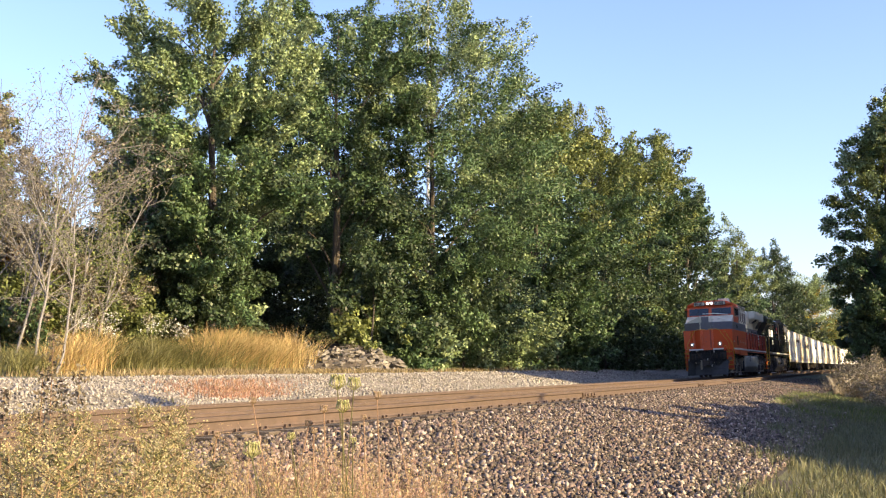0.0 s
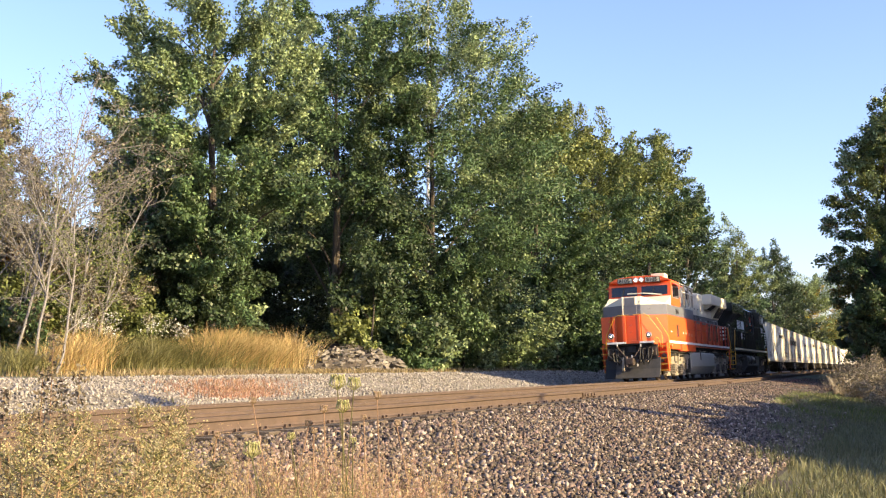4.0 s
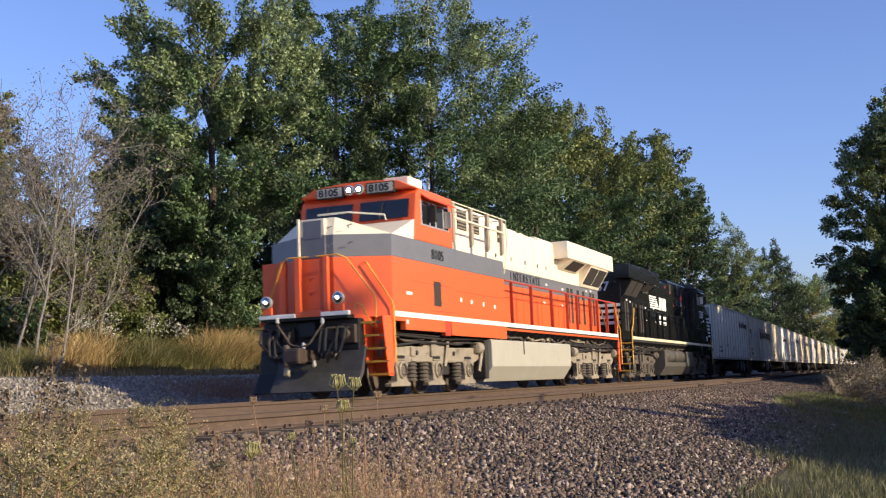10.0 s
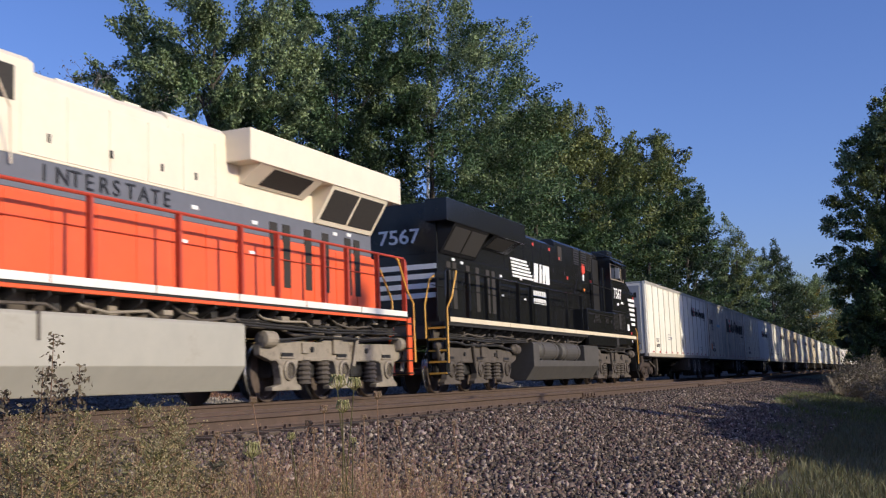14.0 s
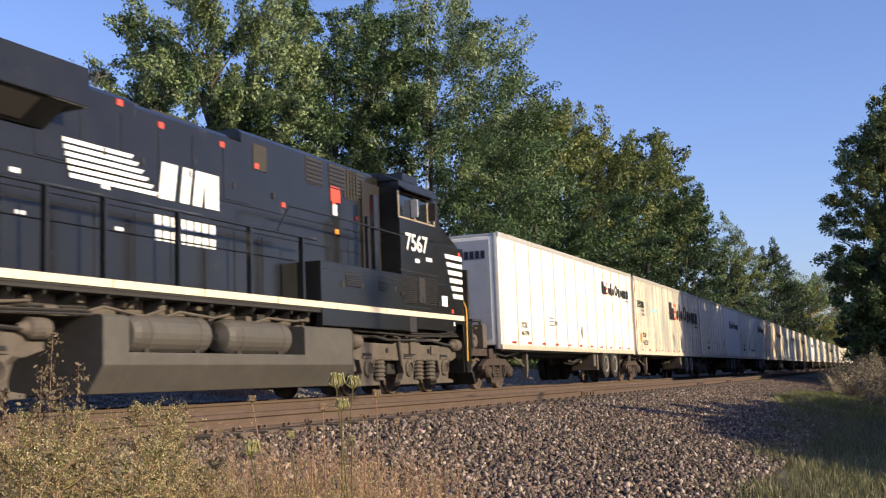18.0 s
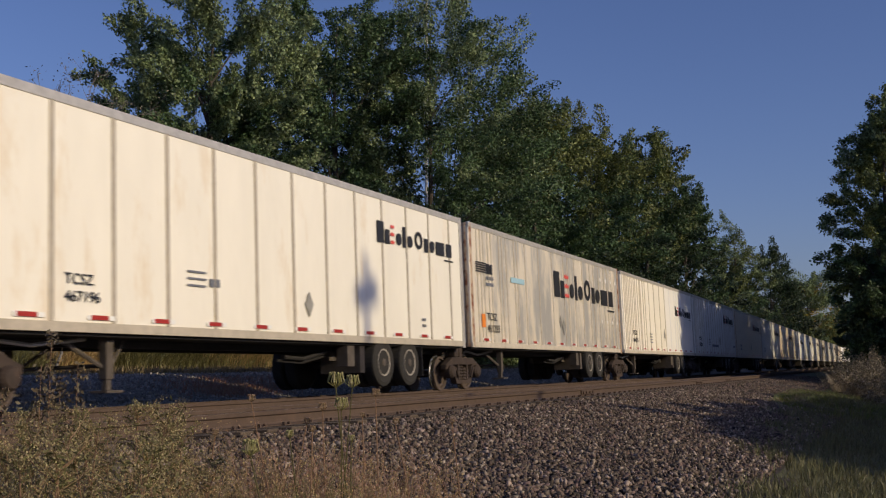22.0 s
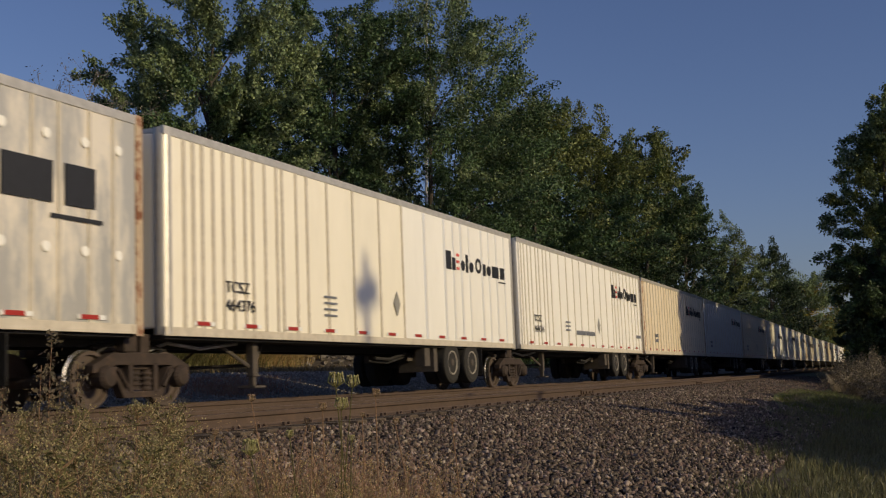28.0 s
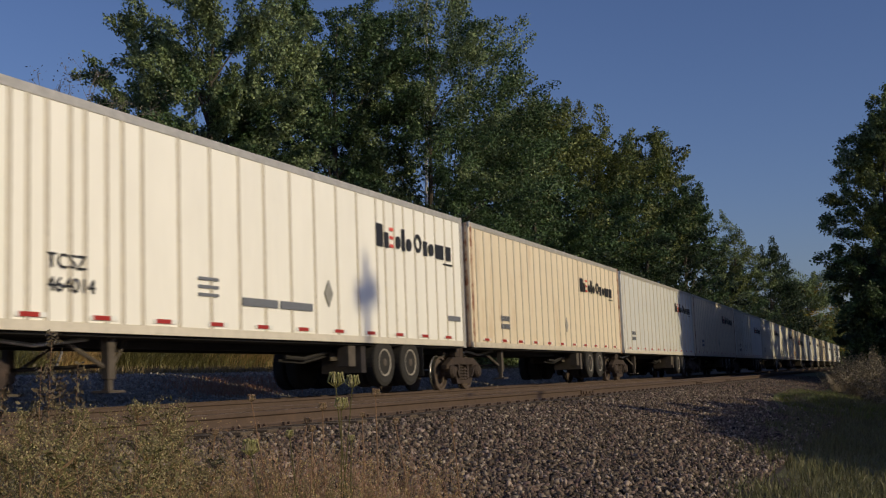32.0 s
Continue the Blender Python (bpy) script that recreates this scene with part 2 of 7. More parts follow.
def rail(off, up, label):
    bm = bmesh.new()
    rings = []
    ss = [-40 + 2.0 * i for i in range(60)] + [80 + 5.0 * i for i in range(48)]
    for s in ss:
        rings.append([bm.verts.new(line_at(s, off + p[0], up + p[1])) for p in RAIL])
    n = len(RAIL)
    for ra, rb in zip(rings, rings[1:]):
        for k in range(n):
            f = bm.faces.new((ra[k], ra[(k + 1) % n], rb[(k + 1) % n], rb[k]))
            if k == 7:
                f.material_index = 1
    bm.faces.new(rings[0][::-1])
    bm.faces.new(rings[-1])
    ob = part("rail", bm, rail_mat)
    ob.data.materials.append(railtop_mat)
    return tagged(ob, label, "rail", group="rails", kind="structure")


NEAR = (-4.32, -0.047)
for o in (-0.7535, 0.7535):
    rail(o, 0.0, "steel rail of the main track with a worn top")
    rail(NEAR[0] + o, NEAR[1], "rusty brown rail of the siding on spiked ties")


def far_tree_place(px, y):
    a = radians(YAW) - math.atan((px - 784) / 1968.7)
    return y / math.tan(a), y


def top_z(px, py, x, y):
    """The height whose image is at that row, over the place (x, y)."""
    a = radians(PITCH)
    v = (441 - py) / 1968.7
    w = (px - 784) / 1968.7
    fwd, up = math.cos(a) - v * math.sin(a), math.sin(a) + v * math.cos(a)
    return EYE.z + math.hypot(x, y) * up / math.hypot(fwd, w)


def bearing_px(x, y):
    return 784 + 1968.7 * math.tan(radians(YAW) - math.atan2(y, x))


# ---- trees ----
bark_mat = material("bark", (0.07, 0.057, 0.046), rough=0.95, vary=0.4, scale=6, bump=0.8, bump_scale=40, stretch=(4, 4, 1))
pale_bark_mat = material("pale_bark", (0.19, 0.175, 0.165), rough=0.95, vary=0.4, scale=6, bump=0.8, bump_scale=40, stretch=(4, 4, 1))
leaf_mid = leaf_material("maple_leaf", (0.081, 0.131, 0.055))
leaf_light = leaf_material("pale_leaf", (0.202, 0.258, 0.124))
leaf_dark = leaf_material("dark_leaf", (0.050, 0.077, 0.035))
leaf_olive = leaf_material("turning_leaf", (0.15, 0.175, 0.056))
leaf_yellow = leaf_material("yellow_leaf", (0.30, 0.21, 0.03))
leaf_brown = leaf_material("dry_brown_leaf", (0.18, 0.155, 0.11))
# near-black leaves: the shade of the deep wood is put into their colour
leaf_shaded = leaf_material("shaded_wood_leaf", (0.028, 0.042, 0.02))
leaf_red = leaf_material("orange_leaf", (0.36, 0.11, 0.03))


def tree(name, label, x, y, height, radius, base=0.25, n_clumps=160, n_leaves=30000, leaf=0.2, mats=(leaf_mid,), shares=(1.0,), trunk=0.22, seed=1, taper=0.55, lean=(0.0, 0.0), bark=None, clump=0.17, limbs=22, shell=0.5, category="", flat=0.85, gap=-0.2, hollow=None, crown_top=0.80, spray=1.0, bulge_by=0.45):
    """A tree: tapered trunk, limbs reaching to sprays of leaves, an uneven crown with gaps."""
    rng = np.random.default_rng(seed)
    gz = ground_z(x, y) - 0.1
    root = empty(name, label, category or ("tree" if height > 4.5 else "shrub"))
    root.matrix_basis = pose(x, y, gz)
    h0 = height * base
    bm = bmesh.new()
    spine = [Vector((lean[0] * height * k ** 1.5 + 0.3 * noise.noise(Vector((seed, k * 2, 0))) * min(1, k * 3), lean[1] * height * k ** 1.5 + 0.3 * noise.noise(Vector((seed, k * 2, 5))) * min(1, k * 3), k * height * 0.92)) for k in np.linspace(0, 1, 9)]
    tube(bm, spine, trunk, trunk * 0.12, sides=8)
    part("trunk", bm, bark or bark_mat, root)
    cl = []
    while len(cl) < n_clumps:
        k = rng.uniform(0, 1)
        prof = math.sin(math.pi * min(0.97, 0.16 + crown_top * k ** (1.0 + 0.35 * (taper - 0.5)))) ** 0.6
        a = rng.uniform(0, math.tau)
        bulge = 1 + bulge_by * noise.noise(Vector((math.cos(a) * 1.6 + seed, math.sin(a) * 1.6, k * 3.5)))
        r = radius * prof * bulge * rng.uniform(0.12, 1.0) ** shell
        z = h0 + k * (height - h0) * (0.93 + 0.2 * noise.noise(Vector((math.cos(a) * 2, seed, math.sin(a) * 2))))
        if noise.noise(Vector((r * math.cos(a) * 0.55 / max(1, radius / 5) + seed, r * math.sin(a) * 0.55 / max(1, radius / 5), z * 0.5 / max(1, radius / 5)))) < gap:
            continue
        if hollow and z < hollow[2] and hollow[0] < bearing_px(x + r * math.cos(a), y + r * math.sin(a)) < hollow[1]:
            continue
        cl.append((r * math.cos(a) + lean[0] * height * k, r * math.sin(a) + lean[1] * height * k, z, radius * clump * rng.uniform(0.55, 1.5)))
    cl = np.array(cl)
    for c in cl[:limbs]:
        k = max(0.06, min(0.85, (c[2] / height) - 0.22 * math.hypot(c[0], c[1]) / radius))
        i = k * 8
        p0 = spine[int(i)].lerp(spine[min(8, int(i) + 1)], i - int(i))
        p1 = Vector(c[:3])
        mid = p0.lerp(p1, 0.5) + Vector((0, 0, 0.12 * (p1 - p0).length))
        lb = bmesh.new()
        tube(lb, [p0, mid, p1], trunk * 0.30 * (1 - k * 0.6), trunk * 0.05, sides=5, caps=False)
        part("limb", lb, bark or bark_mat, root)
    start = 0
    # mats go from lowest clumps to highest; dark-to-pale sets colour in sun and shade
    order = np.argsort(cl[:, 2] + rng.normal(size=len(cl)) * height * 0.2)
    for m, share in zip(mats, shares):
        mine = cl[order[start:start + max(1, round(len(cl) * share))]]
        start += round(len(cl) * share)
        if not len(mine):
            continue
        nl = int(n_leaves * share)
        w = mine[:, 3] ** 1.6
        pick = rng.choice(len(mine), nl, p=w / w.sum())
        axis = mine[:, :3] * np.array([1.0, 1.0, 0.0]) / radius
        axis[:, 2] = 0.75 * (mine[:, 2] / height) - 0.12
        axis = unit(axis + rng.normal(size=axis.shape) * 0.32)[pick]
        d = unit(rng.normal(size=(nl, 3)))
        d[:, 2] = np.abs(d[:, 2]) * np.where(rng.uniform(0, 1, nl) < 0.68, 1, -1)
        along = rng.uniform(-1, 1, nl) ** 3 * 0.35 + rng.uniform(-1.0, 1.75, nl)
        wide = np.sqrt(np.clip(1.05 - ((along - 0.2) / 1.65) ** 2, 0.02, 1))
        g = d * np.array([1.0, 1.0, flat]) * (rng.uniform(0.1, 1.0, nl) ** 0.6 * wide * 0.72)[:, None]
        pos = mine[pick, :3] + (g + axis * along[:, None] * spray) * mine[pick, 3][:, None] + rng.normal(size=(nl, 3)) * 0.07
        out = unit(mine[pick, :3] - np.array([0, 0, height * 0.45]))
        nrm = unit(d * 0.6 + out * 0.3 + np.array([0, 0, 0.4]) + rng.normal(size=(nl, 3)) * 0.5)
        upv = unit(axis * 0.9 + np.cross(nrm, rng.normal(size=(nl, 3))))
        cards("crown", pos, nrm, upv, leaf * rng.uniform(0.55, 1.4, nl), m, root, aspect=0.62)
    return root


def bare_tree(name, label, x, y, height, spread, trunk=0.09, seed=1, lean=(0.0, 0.0), twig_leaves=400, leaf=0.1, mat=None, bark=None):
    """A thin autumn tree: forking bare branches with a few dry leaves left."""
    rng = np.random.default_rng(seed)
    root = empty(name, label, "tree")
    root.matrix_basis = pose(x, y, ground_z(x, y) - 0.1)
    tips, bars_of = [], []

    def fork(p, d, length, r, depth):
        pts = [p]
        q, dd = p, d
        for _ in range(6 if depth < 1 else 3):
            dd = (dd + Vector(rng.normal(size=3)) * 0.11 + Vector((0, 0, 0.04))).normalized()
            q = q + dd * length / (6 if depth < 1 else 3)
            pts.append(q)
        bars_of.append((pts, max(r, 0.008), 6 if depth < 2 else 4))
        if depth >= 5:
            tips.append(q)
            return
        for _ in range(6 if depth < 1 else 2):
            side = Vector(rng.normal(size=3))
            side = (side - dd * side.dot(dd)).normalized()
            fork(pts[rng.integers(2, 7) if depth < 1 else rng.integers(1, 4)], (dd + side * rng.uniform(0.5, 1.3) * spread).normalized(), length * (rng.uniform(0.2, 0.42) if depth < 1 else rng.uniform(0.5, 0.75)), r * 0.5, depth + 1)
        if depth < 2:
            fork(q, dd, length * (0.4 if depth < 1 else 0.62), r * 0.6, depth + 1)
    fork(Vector((0, 0, 0)), Vector((lean[0], lean[1], 1)).normalized(), height * 0.62, trunk, 0)
    k = height / max(p.z for p in tips)
    bm = bmesh.new()
    for pts, r, sides in bars_of:
        tube(bm, [p * k for p in pts], r, r * 0.6, sides=sides, caps=False)
    part("bare_branchwork", bm, bark or pale_bark_mat, root)
    tp = np.array(tips) * k
    pick = rng.integers(0, len(tp), twig_leaves)
    pos = tp[pick] + rng.normal(size=(twig_leaves, 3)) * 0.13
    nrm = unit(rng.normal(size=(twig_leaves, 3)))
    cards("dry_leaves", pos, nrm, unit(np.cross(nrm, rng.normal(size=(twig_leaves, 3)))), leaf * rng.uniform(0.5, 1.3, twig_leaves), mat or leaf_brown, root)
    return root


def put_tree(name, label, px, py_top, y, half_px, **kw):
    """A tree by its bearing, its top's bearing and its half width across the view."""
    x, y = far_tree_place(px, y)
    h = top_z(px, py_top, x, y) - ground_z(x, y)
    r = half_px / 1968.7 * math.hypot(x, y)
    return tree(name, label, x, y, h, r, **kw)


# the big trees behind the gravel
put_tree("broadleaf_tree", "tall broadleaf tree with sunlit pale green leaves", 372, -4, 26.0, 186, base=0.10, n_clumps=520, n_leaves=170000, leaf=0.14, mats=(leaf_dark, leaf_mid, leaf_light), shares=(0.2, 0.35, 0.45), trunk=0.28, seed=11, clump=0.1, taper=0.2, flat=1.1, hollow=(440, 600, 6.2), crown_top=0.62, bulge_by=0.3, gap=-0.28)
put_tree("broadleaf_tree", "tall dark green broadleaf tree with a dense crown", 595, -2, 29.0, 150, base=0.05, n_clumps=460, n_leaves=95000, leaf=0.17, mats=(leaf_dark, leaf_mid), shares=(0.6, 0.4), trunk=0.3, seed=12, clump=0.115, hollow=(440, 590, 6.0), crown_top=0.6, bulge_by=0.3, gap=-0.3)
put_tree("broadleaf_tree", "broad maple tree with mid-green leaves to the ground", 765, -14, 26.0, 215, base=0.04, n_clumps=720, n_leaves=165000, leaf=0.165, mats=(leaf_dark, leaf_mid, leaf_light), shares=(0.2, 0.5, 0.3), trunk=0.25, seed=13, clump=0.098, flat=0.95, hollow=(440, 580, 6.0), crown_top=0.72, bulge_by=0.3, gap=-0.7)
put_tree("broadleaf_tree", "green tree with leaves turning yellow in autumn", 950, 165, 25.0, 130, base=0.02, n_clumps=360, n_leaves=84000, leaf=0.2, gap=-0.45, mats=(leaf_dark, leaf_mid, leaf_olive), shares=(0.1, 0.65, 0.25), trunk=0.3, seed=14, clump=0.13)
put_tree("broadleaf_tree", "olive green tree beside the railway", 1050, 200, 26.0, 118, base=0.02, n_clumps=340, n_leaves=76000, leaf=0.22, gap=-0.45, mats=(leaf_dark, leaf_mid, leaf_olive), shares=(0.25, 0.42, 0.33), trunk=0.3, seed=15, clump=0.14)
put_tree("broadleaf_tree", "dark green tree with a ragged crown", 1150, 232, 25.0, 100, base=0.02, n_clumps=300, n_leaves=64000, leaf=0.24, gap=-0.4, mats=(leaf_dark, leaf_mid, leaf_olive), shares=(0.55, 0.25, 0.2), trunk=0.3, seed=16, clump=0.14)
put_tree("broadleaf_tree", "dark green tree with drooping branches", 1218, 330, 25.0, 60, base=0.02, n_clumps=150, n_leaves=30000, leaf=0.3, gap=-0.4, mats=(leaf_dark, leaf_mid), shares=(0.7, 0.3), trunk=0.3, seed=36, clump=0.18)
put_tree("broadleaf_tree", "distant green tree along the railway", 1305, 405, 28.0, 50, base=0.02, gap=-0.5, n_clumps=190, n_leaves=40000, leaf=0.26, mats=(leaf_mid, leaf_olive, leaf_light), shares=(0.5, 0.3, 0.2), trunk=0.3, seed=17, clump=0.19)
put_tree("broadleaf_tree", "distant dark tree along the railway", 1368, 440, 26.0, 46, base=0.03, gap=-0.5, n_clumps=180, n_leaves=36000, leaf=0.28, mats=(leaf_dark,), trunk=0.3, seed=18, clump=0.19)
put_tree("broadleaf_tree", "distant yellow-green tree along the railway", 1432, 495, 25.0, 62, base=0.02, gap=-0.9, n_clumps=260, n_leaves=52000, leaf=0.36, mats=(leaf_olive, leaf_yellow, leaf_light), shares=(0.4, 0.2, 0.4), trunk=0.3, seed=19, clump=0.2)
put_tree("broadleaf_tree", "distant grey-green tree along the railway", 1495, 555, 24.0, 52, base=0.02, gap=-0.9, n_clumps=120, n_leaves=20000, leaf=0.6, mats=(leaf_dark, leaf_olive), shares=(0.5, 0.5), trunk=0.3, seed=29, clump=0.22)
# trees behind, closing the gaps, with the wood's shade in their leaf colour
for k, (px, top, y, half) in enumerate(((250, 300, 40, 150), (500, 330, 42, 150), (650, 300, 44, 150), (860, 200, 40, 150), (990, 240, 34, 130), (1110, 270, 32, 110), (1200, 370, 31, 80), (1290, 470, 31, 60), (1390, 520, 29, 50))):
    put_tree("background_tree", "dark tree deep in the wood", px, top, float(y), half, base=0.0, n_clumps=130, n_leaves=10000, leaf=0.5, mats=(leaf_shaded,), trunk=0.25, seed=50 + k, clump=0.2, limbs=8)
# undergrowth at the edge of the wood; the three deepest carry painted shade
for k, (px, top, y, half, m) in enumerate(((190, 440, 27.5, 70, leaf_olive), (235, 390, 28, 70, leaf_olive), (330, 400, 27.5, 80, leaf_mid), (395, 440, 27.2, 55, leaf_light), (515, 420, 38, 80, leaf_shaded), (465, 440, 35, 70, leaf_shaded), (600, 420, 38, 80, leaf_shaded), (660, 470, 25, 70, leaf_olive), (720, 560, 23.5, 45, leaf_mid), (760, 560, 23, 40, leaf_light), (820, 450, 24.5, 90, leaf_light), (900, 470, 24, 80, leaf_light), (985, 470, 23.5, 80, leaf_mid), (1070, 500, 23, 70, leaf_dark), (1140, 510, 23, 60, leaf_dark), (1200, 520, 23.5, 60, leaf_dark), (1270, 520, 24, 50, leaf_olive), (1330, 540, 23.5, 45, leaf_olive))):
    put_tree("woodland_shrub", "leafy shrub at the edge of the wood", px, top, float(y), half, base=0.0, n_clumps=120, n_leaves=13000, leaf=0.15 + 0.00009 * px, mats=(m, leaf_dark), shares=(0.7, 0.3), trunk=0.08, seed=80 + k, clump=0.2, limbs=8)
# the near side: trees beyond the right edge and behind the camera
# dark leaves low, light olive above: shade and sun put into the leaf colour
tree("broadleaf_tree", "tall tree at the near side of the railway", 57.5, 1.6, 14.5, 2.75, base=0.14, n_clumps=620, n_leaves=100000, leaf=0.135, mats=(leaf_dark, leaf_mid, leaf_olive, leaf_light), shares=(0.2, 0.35, 0.28, 0.17), trunk=0.22, seed=20, clump=0.13, taper=0.1, flat=0.9, gap=-0.6, spray=0.55, bulge_by=0.3)
for k, (x, y, h, r) in enumerate(((63.0, 0.9, 6.0, 2.4), (70.0, 1.2, 6.5, 2.4), (78.0, 1.0, 6.5, 2.4))):
    tree("hedge_shrub", "dark leafy shrub under the near trees", x, y, h, r, base=0.0, n_clumps=110, n_leaves=14000, leaf=0.3, mats=(leaf_dark,), trunk=0.08, seed=180 + k, clump=0.24, limbs=6, gap=-0.6)
# mostly out of view; placed to shade the trailers along the line
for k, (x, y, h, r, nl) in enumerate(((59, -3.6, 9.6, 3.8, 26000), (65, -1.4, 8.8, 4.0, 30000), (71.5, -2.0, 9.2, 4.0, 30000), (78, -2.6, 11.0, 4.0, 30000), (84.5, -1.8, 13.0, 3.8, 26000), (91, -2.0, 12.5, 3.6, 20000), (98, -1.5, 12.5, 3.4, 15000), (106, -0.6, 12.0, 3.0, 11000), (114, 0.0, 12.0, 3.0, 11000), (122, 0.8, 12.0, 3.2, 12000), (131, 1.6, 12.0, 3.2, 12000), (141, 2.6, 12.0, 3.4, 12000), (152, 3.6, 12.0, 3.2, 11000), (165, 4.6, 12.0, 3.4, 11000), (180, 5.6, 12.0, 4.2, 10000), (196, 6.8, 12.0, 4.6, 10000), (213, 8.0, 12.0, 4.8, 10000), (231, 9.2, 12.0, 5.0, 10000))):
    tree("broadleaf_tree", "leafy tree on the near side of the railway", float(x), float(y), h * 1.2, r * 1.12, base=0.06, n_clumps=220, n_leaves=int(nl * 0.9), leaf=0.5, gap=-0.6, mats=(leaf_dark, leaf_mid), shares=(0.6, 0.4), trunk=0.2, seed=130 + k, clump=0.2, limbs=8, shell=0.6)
# unseen shrubs added behind the camera, sized to cast the shade on the ballast
for k, (x, reach_y, r) in enumerate(((16.4, 2.5, 1.4), (17.8, 3.2, 1.6), (19.4, 3.7, 1.7), (21.2, 4.1, 1.7), (23.0, 4.4, 1.7), (24.8, 4.5, 1.8), (26.8, 4.5, 1.8), (28.8, 4.4, 1.8), (31.0, 4.2, 2.0), (33.4, 4.0, 2.0), (36.0, 3.8, 2.0))):
    h = (reach_y + 9.0) * math.tan(radians(SUN_EL)) + 0.3
    tree("hedge_shrub", "broad leafy shrub behind the near verge", x - 1.1, -9.0, h, r, base=0.0, n_clumps=300, n_leaves=20000, leaf=0.46, mats=(leaf_dark, leaf_mid), shares=(0.6, 0.4), trunk=0.09, seed=150 + k, clump=0.2, limbs=6, gap=-2.0, shell=0.7, crown_top=0.36, bulge_by=0.1, spray=0.15)
# thin autumn trees on the far left of the gravel
for k, (px, top, y, tr, ln) in enumerate(((58, 110, 23.5, 0.06, (0.2, 0.05)), (100, 180, 23.0, 0.055, (0.12, 0.0)), (22, 150, 25.0, 0.06, (0.02, 0.0)), (48, 60, 26.0, 0.06, (0.03, 0.0)), (120, 230, 25.0, 0.05, (0.16, 0.05)), (8, 70, 26.0, 0.06, (0.05, 0.0)), (190, 140, 29.0, 0.07, (0.1, 0.0)), (150, 250, 25.0, 0.05, (0.3, 0.0)), (215, 180, 29.0, 0.06, (0.2, 0.0)), (34, 130, 25.5, 0.05, (0.05, 0.0)), (78, 150, 27.0, 0.05, (0.1, 0.0)), (135, 165, 27.5, 0.05, (0.05, 0.0)), (-6, 95, 27.0, 0.06, (0.05, 0.0)))):
    x, y = far_tree_place(px, y)
    bare_tree("bare_tree", "slender half-bare autumn tree with pale bark", x, y, (top_z(px, top, x, y) - ground_z(x, y)) * 0.95, 0.8, trunk=tr * 0.8, seed=200 + k, lean=ln, twig_leaves=1500, leaf=0.085, mat=(leaf_brown, leaf_olive, leaf_brown)[k % 3])
for k, (px, top, y, half, m) in enumerate(((15, 380, 25, 80, leaf_olive), (70, 420, 24, 60, leaf_olive), (120, 450, 25, 60, leaf_brown), (45, 290, 28, 60, leaf_olive), (215, 215, 30, 52, leaf_brown), (10, 215, 33, 70, leaf_olive), (95, 440, 34, 70, leaf_mid), (40, 520, 23, 40, leaf_mid), (-40, 300, 27, 90, leaf_olive), (85, 420, 26, 50, leaf_olive), (235, 350, 27, 55, leaf_brown), (215, 470, 24, 60, leaf_olive), (150, 520, 23.5, 50, leaf_brown), (-14, 90, 30, 30, leaf_olive), (30, 460, 24, 60, leaf_olive))):
    put_tree("autumn_shrub", "thin autumn shrub with olive and brown leaves", px, top, float(y) + 2.6, half, base=0.0, n_clumps=130, n_leaves=15000, leaf=0.12, gap=-0.25, mats=(m, leaf_brown), shares=(0.8, 0.2), trunk=0.06, seed=230 + k, clump=0.17, limbs=10)
put_tree("autumn_shrub", "small shrub with bright orange leaves", 14, 372, 27.4, 11, base=0.5, n_clumps=30, n_leaves=700, leaf=0.16, mats=(leaf_red, leaf_yellow), shares=(0.6, 0.4), trunk=0.04, seed=245, clump=0.4, limbs=4)
# ---- the train ----
orange_paint = material("orange_paint", (0.78, 0.118, 0.03), rough=0.38, vary=0.07, scale=2.5, spots=(0.55, 0.10, 0.035), spot_scale=1.2, spot_from=0.68, bump=0.03, bump_scale=8)
cream_paint = material("cream_paint", (0.78, 0.70, 0.55), rough=0.42, vary=0.06, scale=2.5, spots=(0.60, 0.51, 0.38), spot_scale=1.1, spot_from=0.66, bump=0.03, bump_scale=8)
grey_paint = material("slate_grey_paint", (0.145, 0.148, 0.17), rough=0.4, vary=0.1, scale=3)
white_stripe = material("white_stripe", (0.80, 0.78, 0.72), rough=0.5, vary=0.08, scale=5)
cream_stripe = material("cream_stripe", (0.72, 0.62, 0.45), rough=0.5, vary=0.12, scale=5, spots=(0.5, 0.36, 0.2), spot_scale=2.0, spot_from=0.62)
black_paint = material("black_paint", (0.014, 0.014, 0.014), rough=0.2, spec=0.42, vary=0.3, scale=2.5, spots=(0.05, 0.045, 0.04), spot_scale=1.4, spot_from=0.62, bump=0.03, bump_scale=8)
dull_black = material("dull_black_steel", (0.022, 0.02, 0.019), rough=0.7, vary=0.4, scale=6)
silver_paint = material("dusty_silver_paint", (0.29, 0.25, 0.195), rough=0.6, metal=0.1, vary=0.3, scale=5, spots=(0.13, 0.105, 0.08), spot_scale=2.5, spot_from=0.54)
tank_silver = material("silver_tank_paint", (0.42, 0.40, 0.345), rough=0.5, metal=0.1, vary=0.08, scale=2, spots=(0.33, 0.295, 0.235), spot_scale=1.0, spot_from=0.6)
road_grime = material("road_grime", (0.085, 0.07, 0.058), rough=0.8, vary=0.35, scale=5, spots=(0.14, 0.11, 0.085), spot_scale=3, spot_from=0.6)
tank_black = material("dusty_black_tank", (0.07, 0.064, 0.058), rough=0.65, vary=0.25, scale=3)
yellow_rail = material("yellow_handrail", (0.72, 0.38, 0.05), rough=0.45, vary=0.1)
red_rail = material("red_orange_handrail", (0.42, 0.055, 0.025), rough=0.45, vary=0.15)
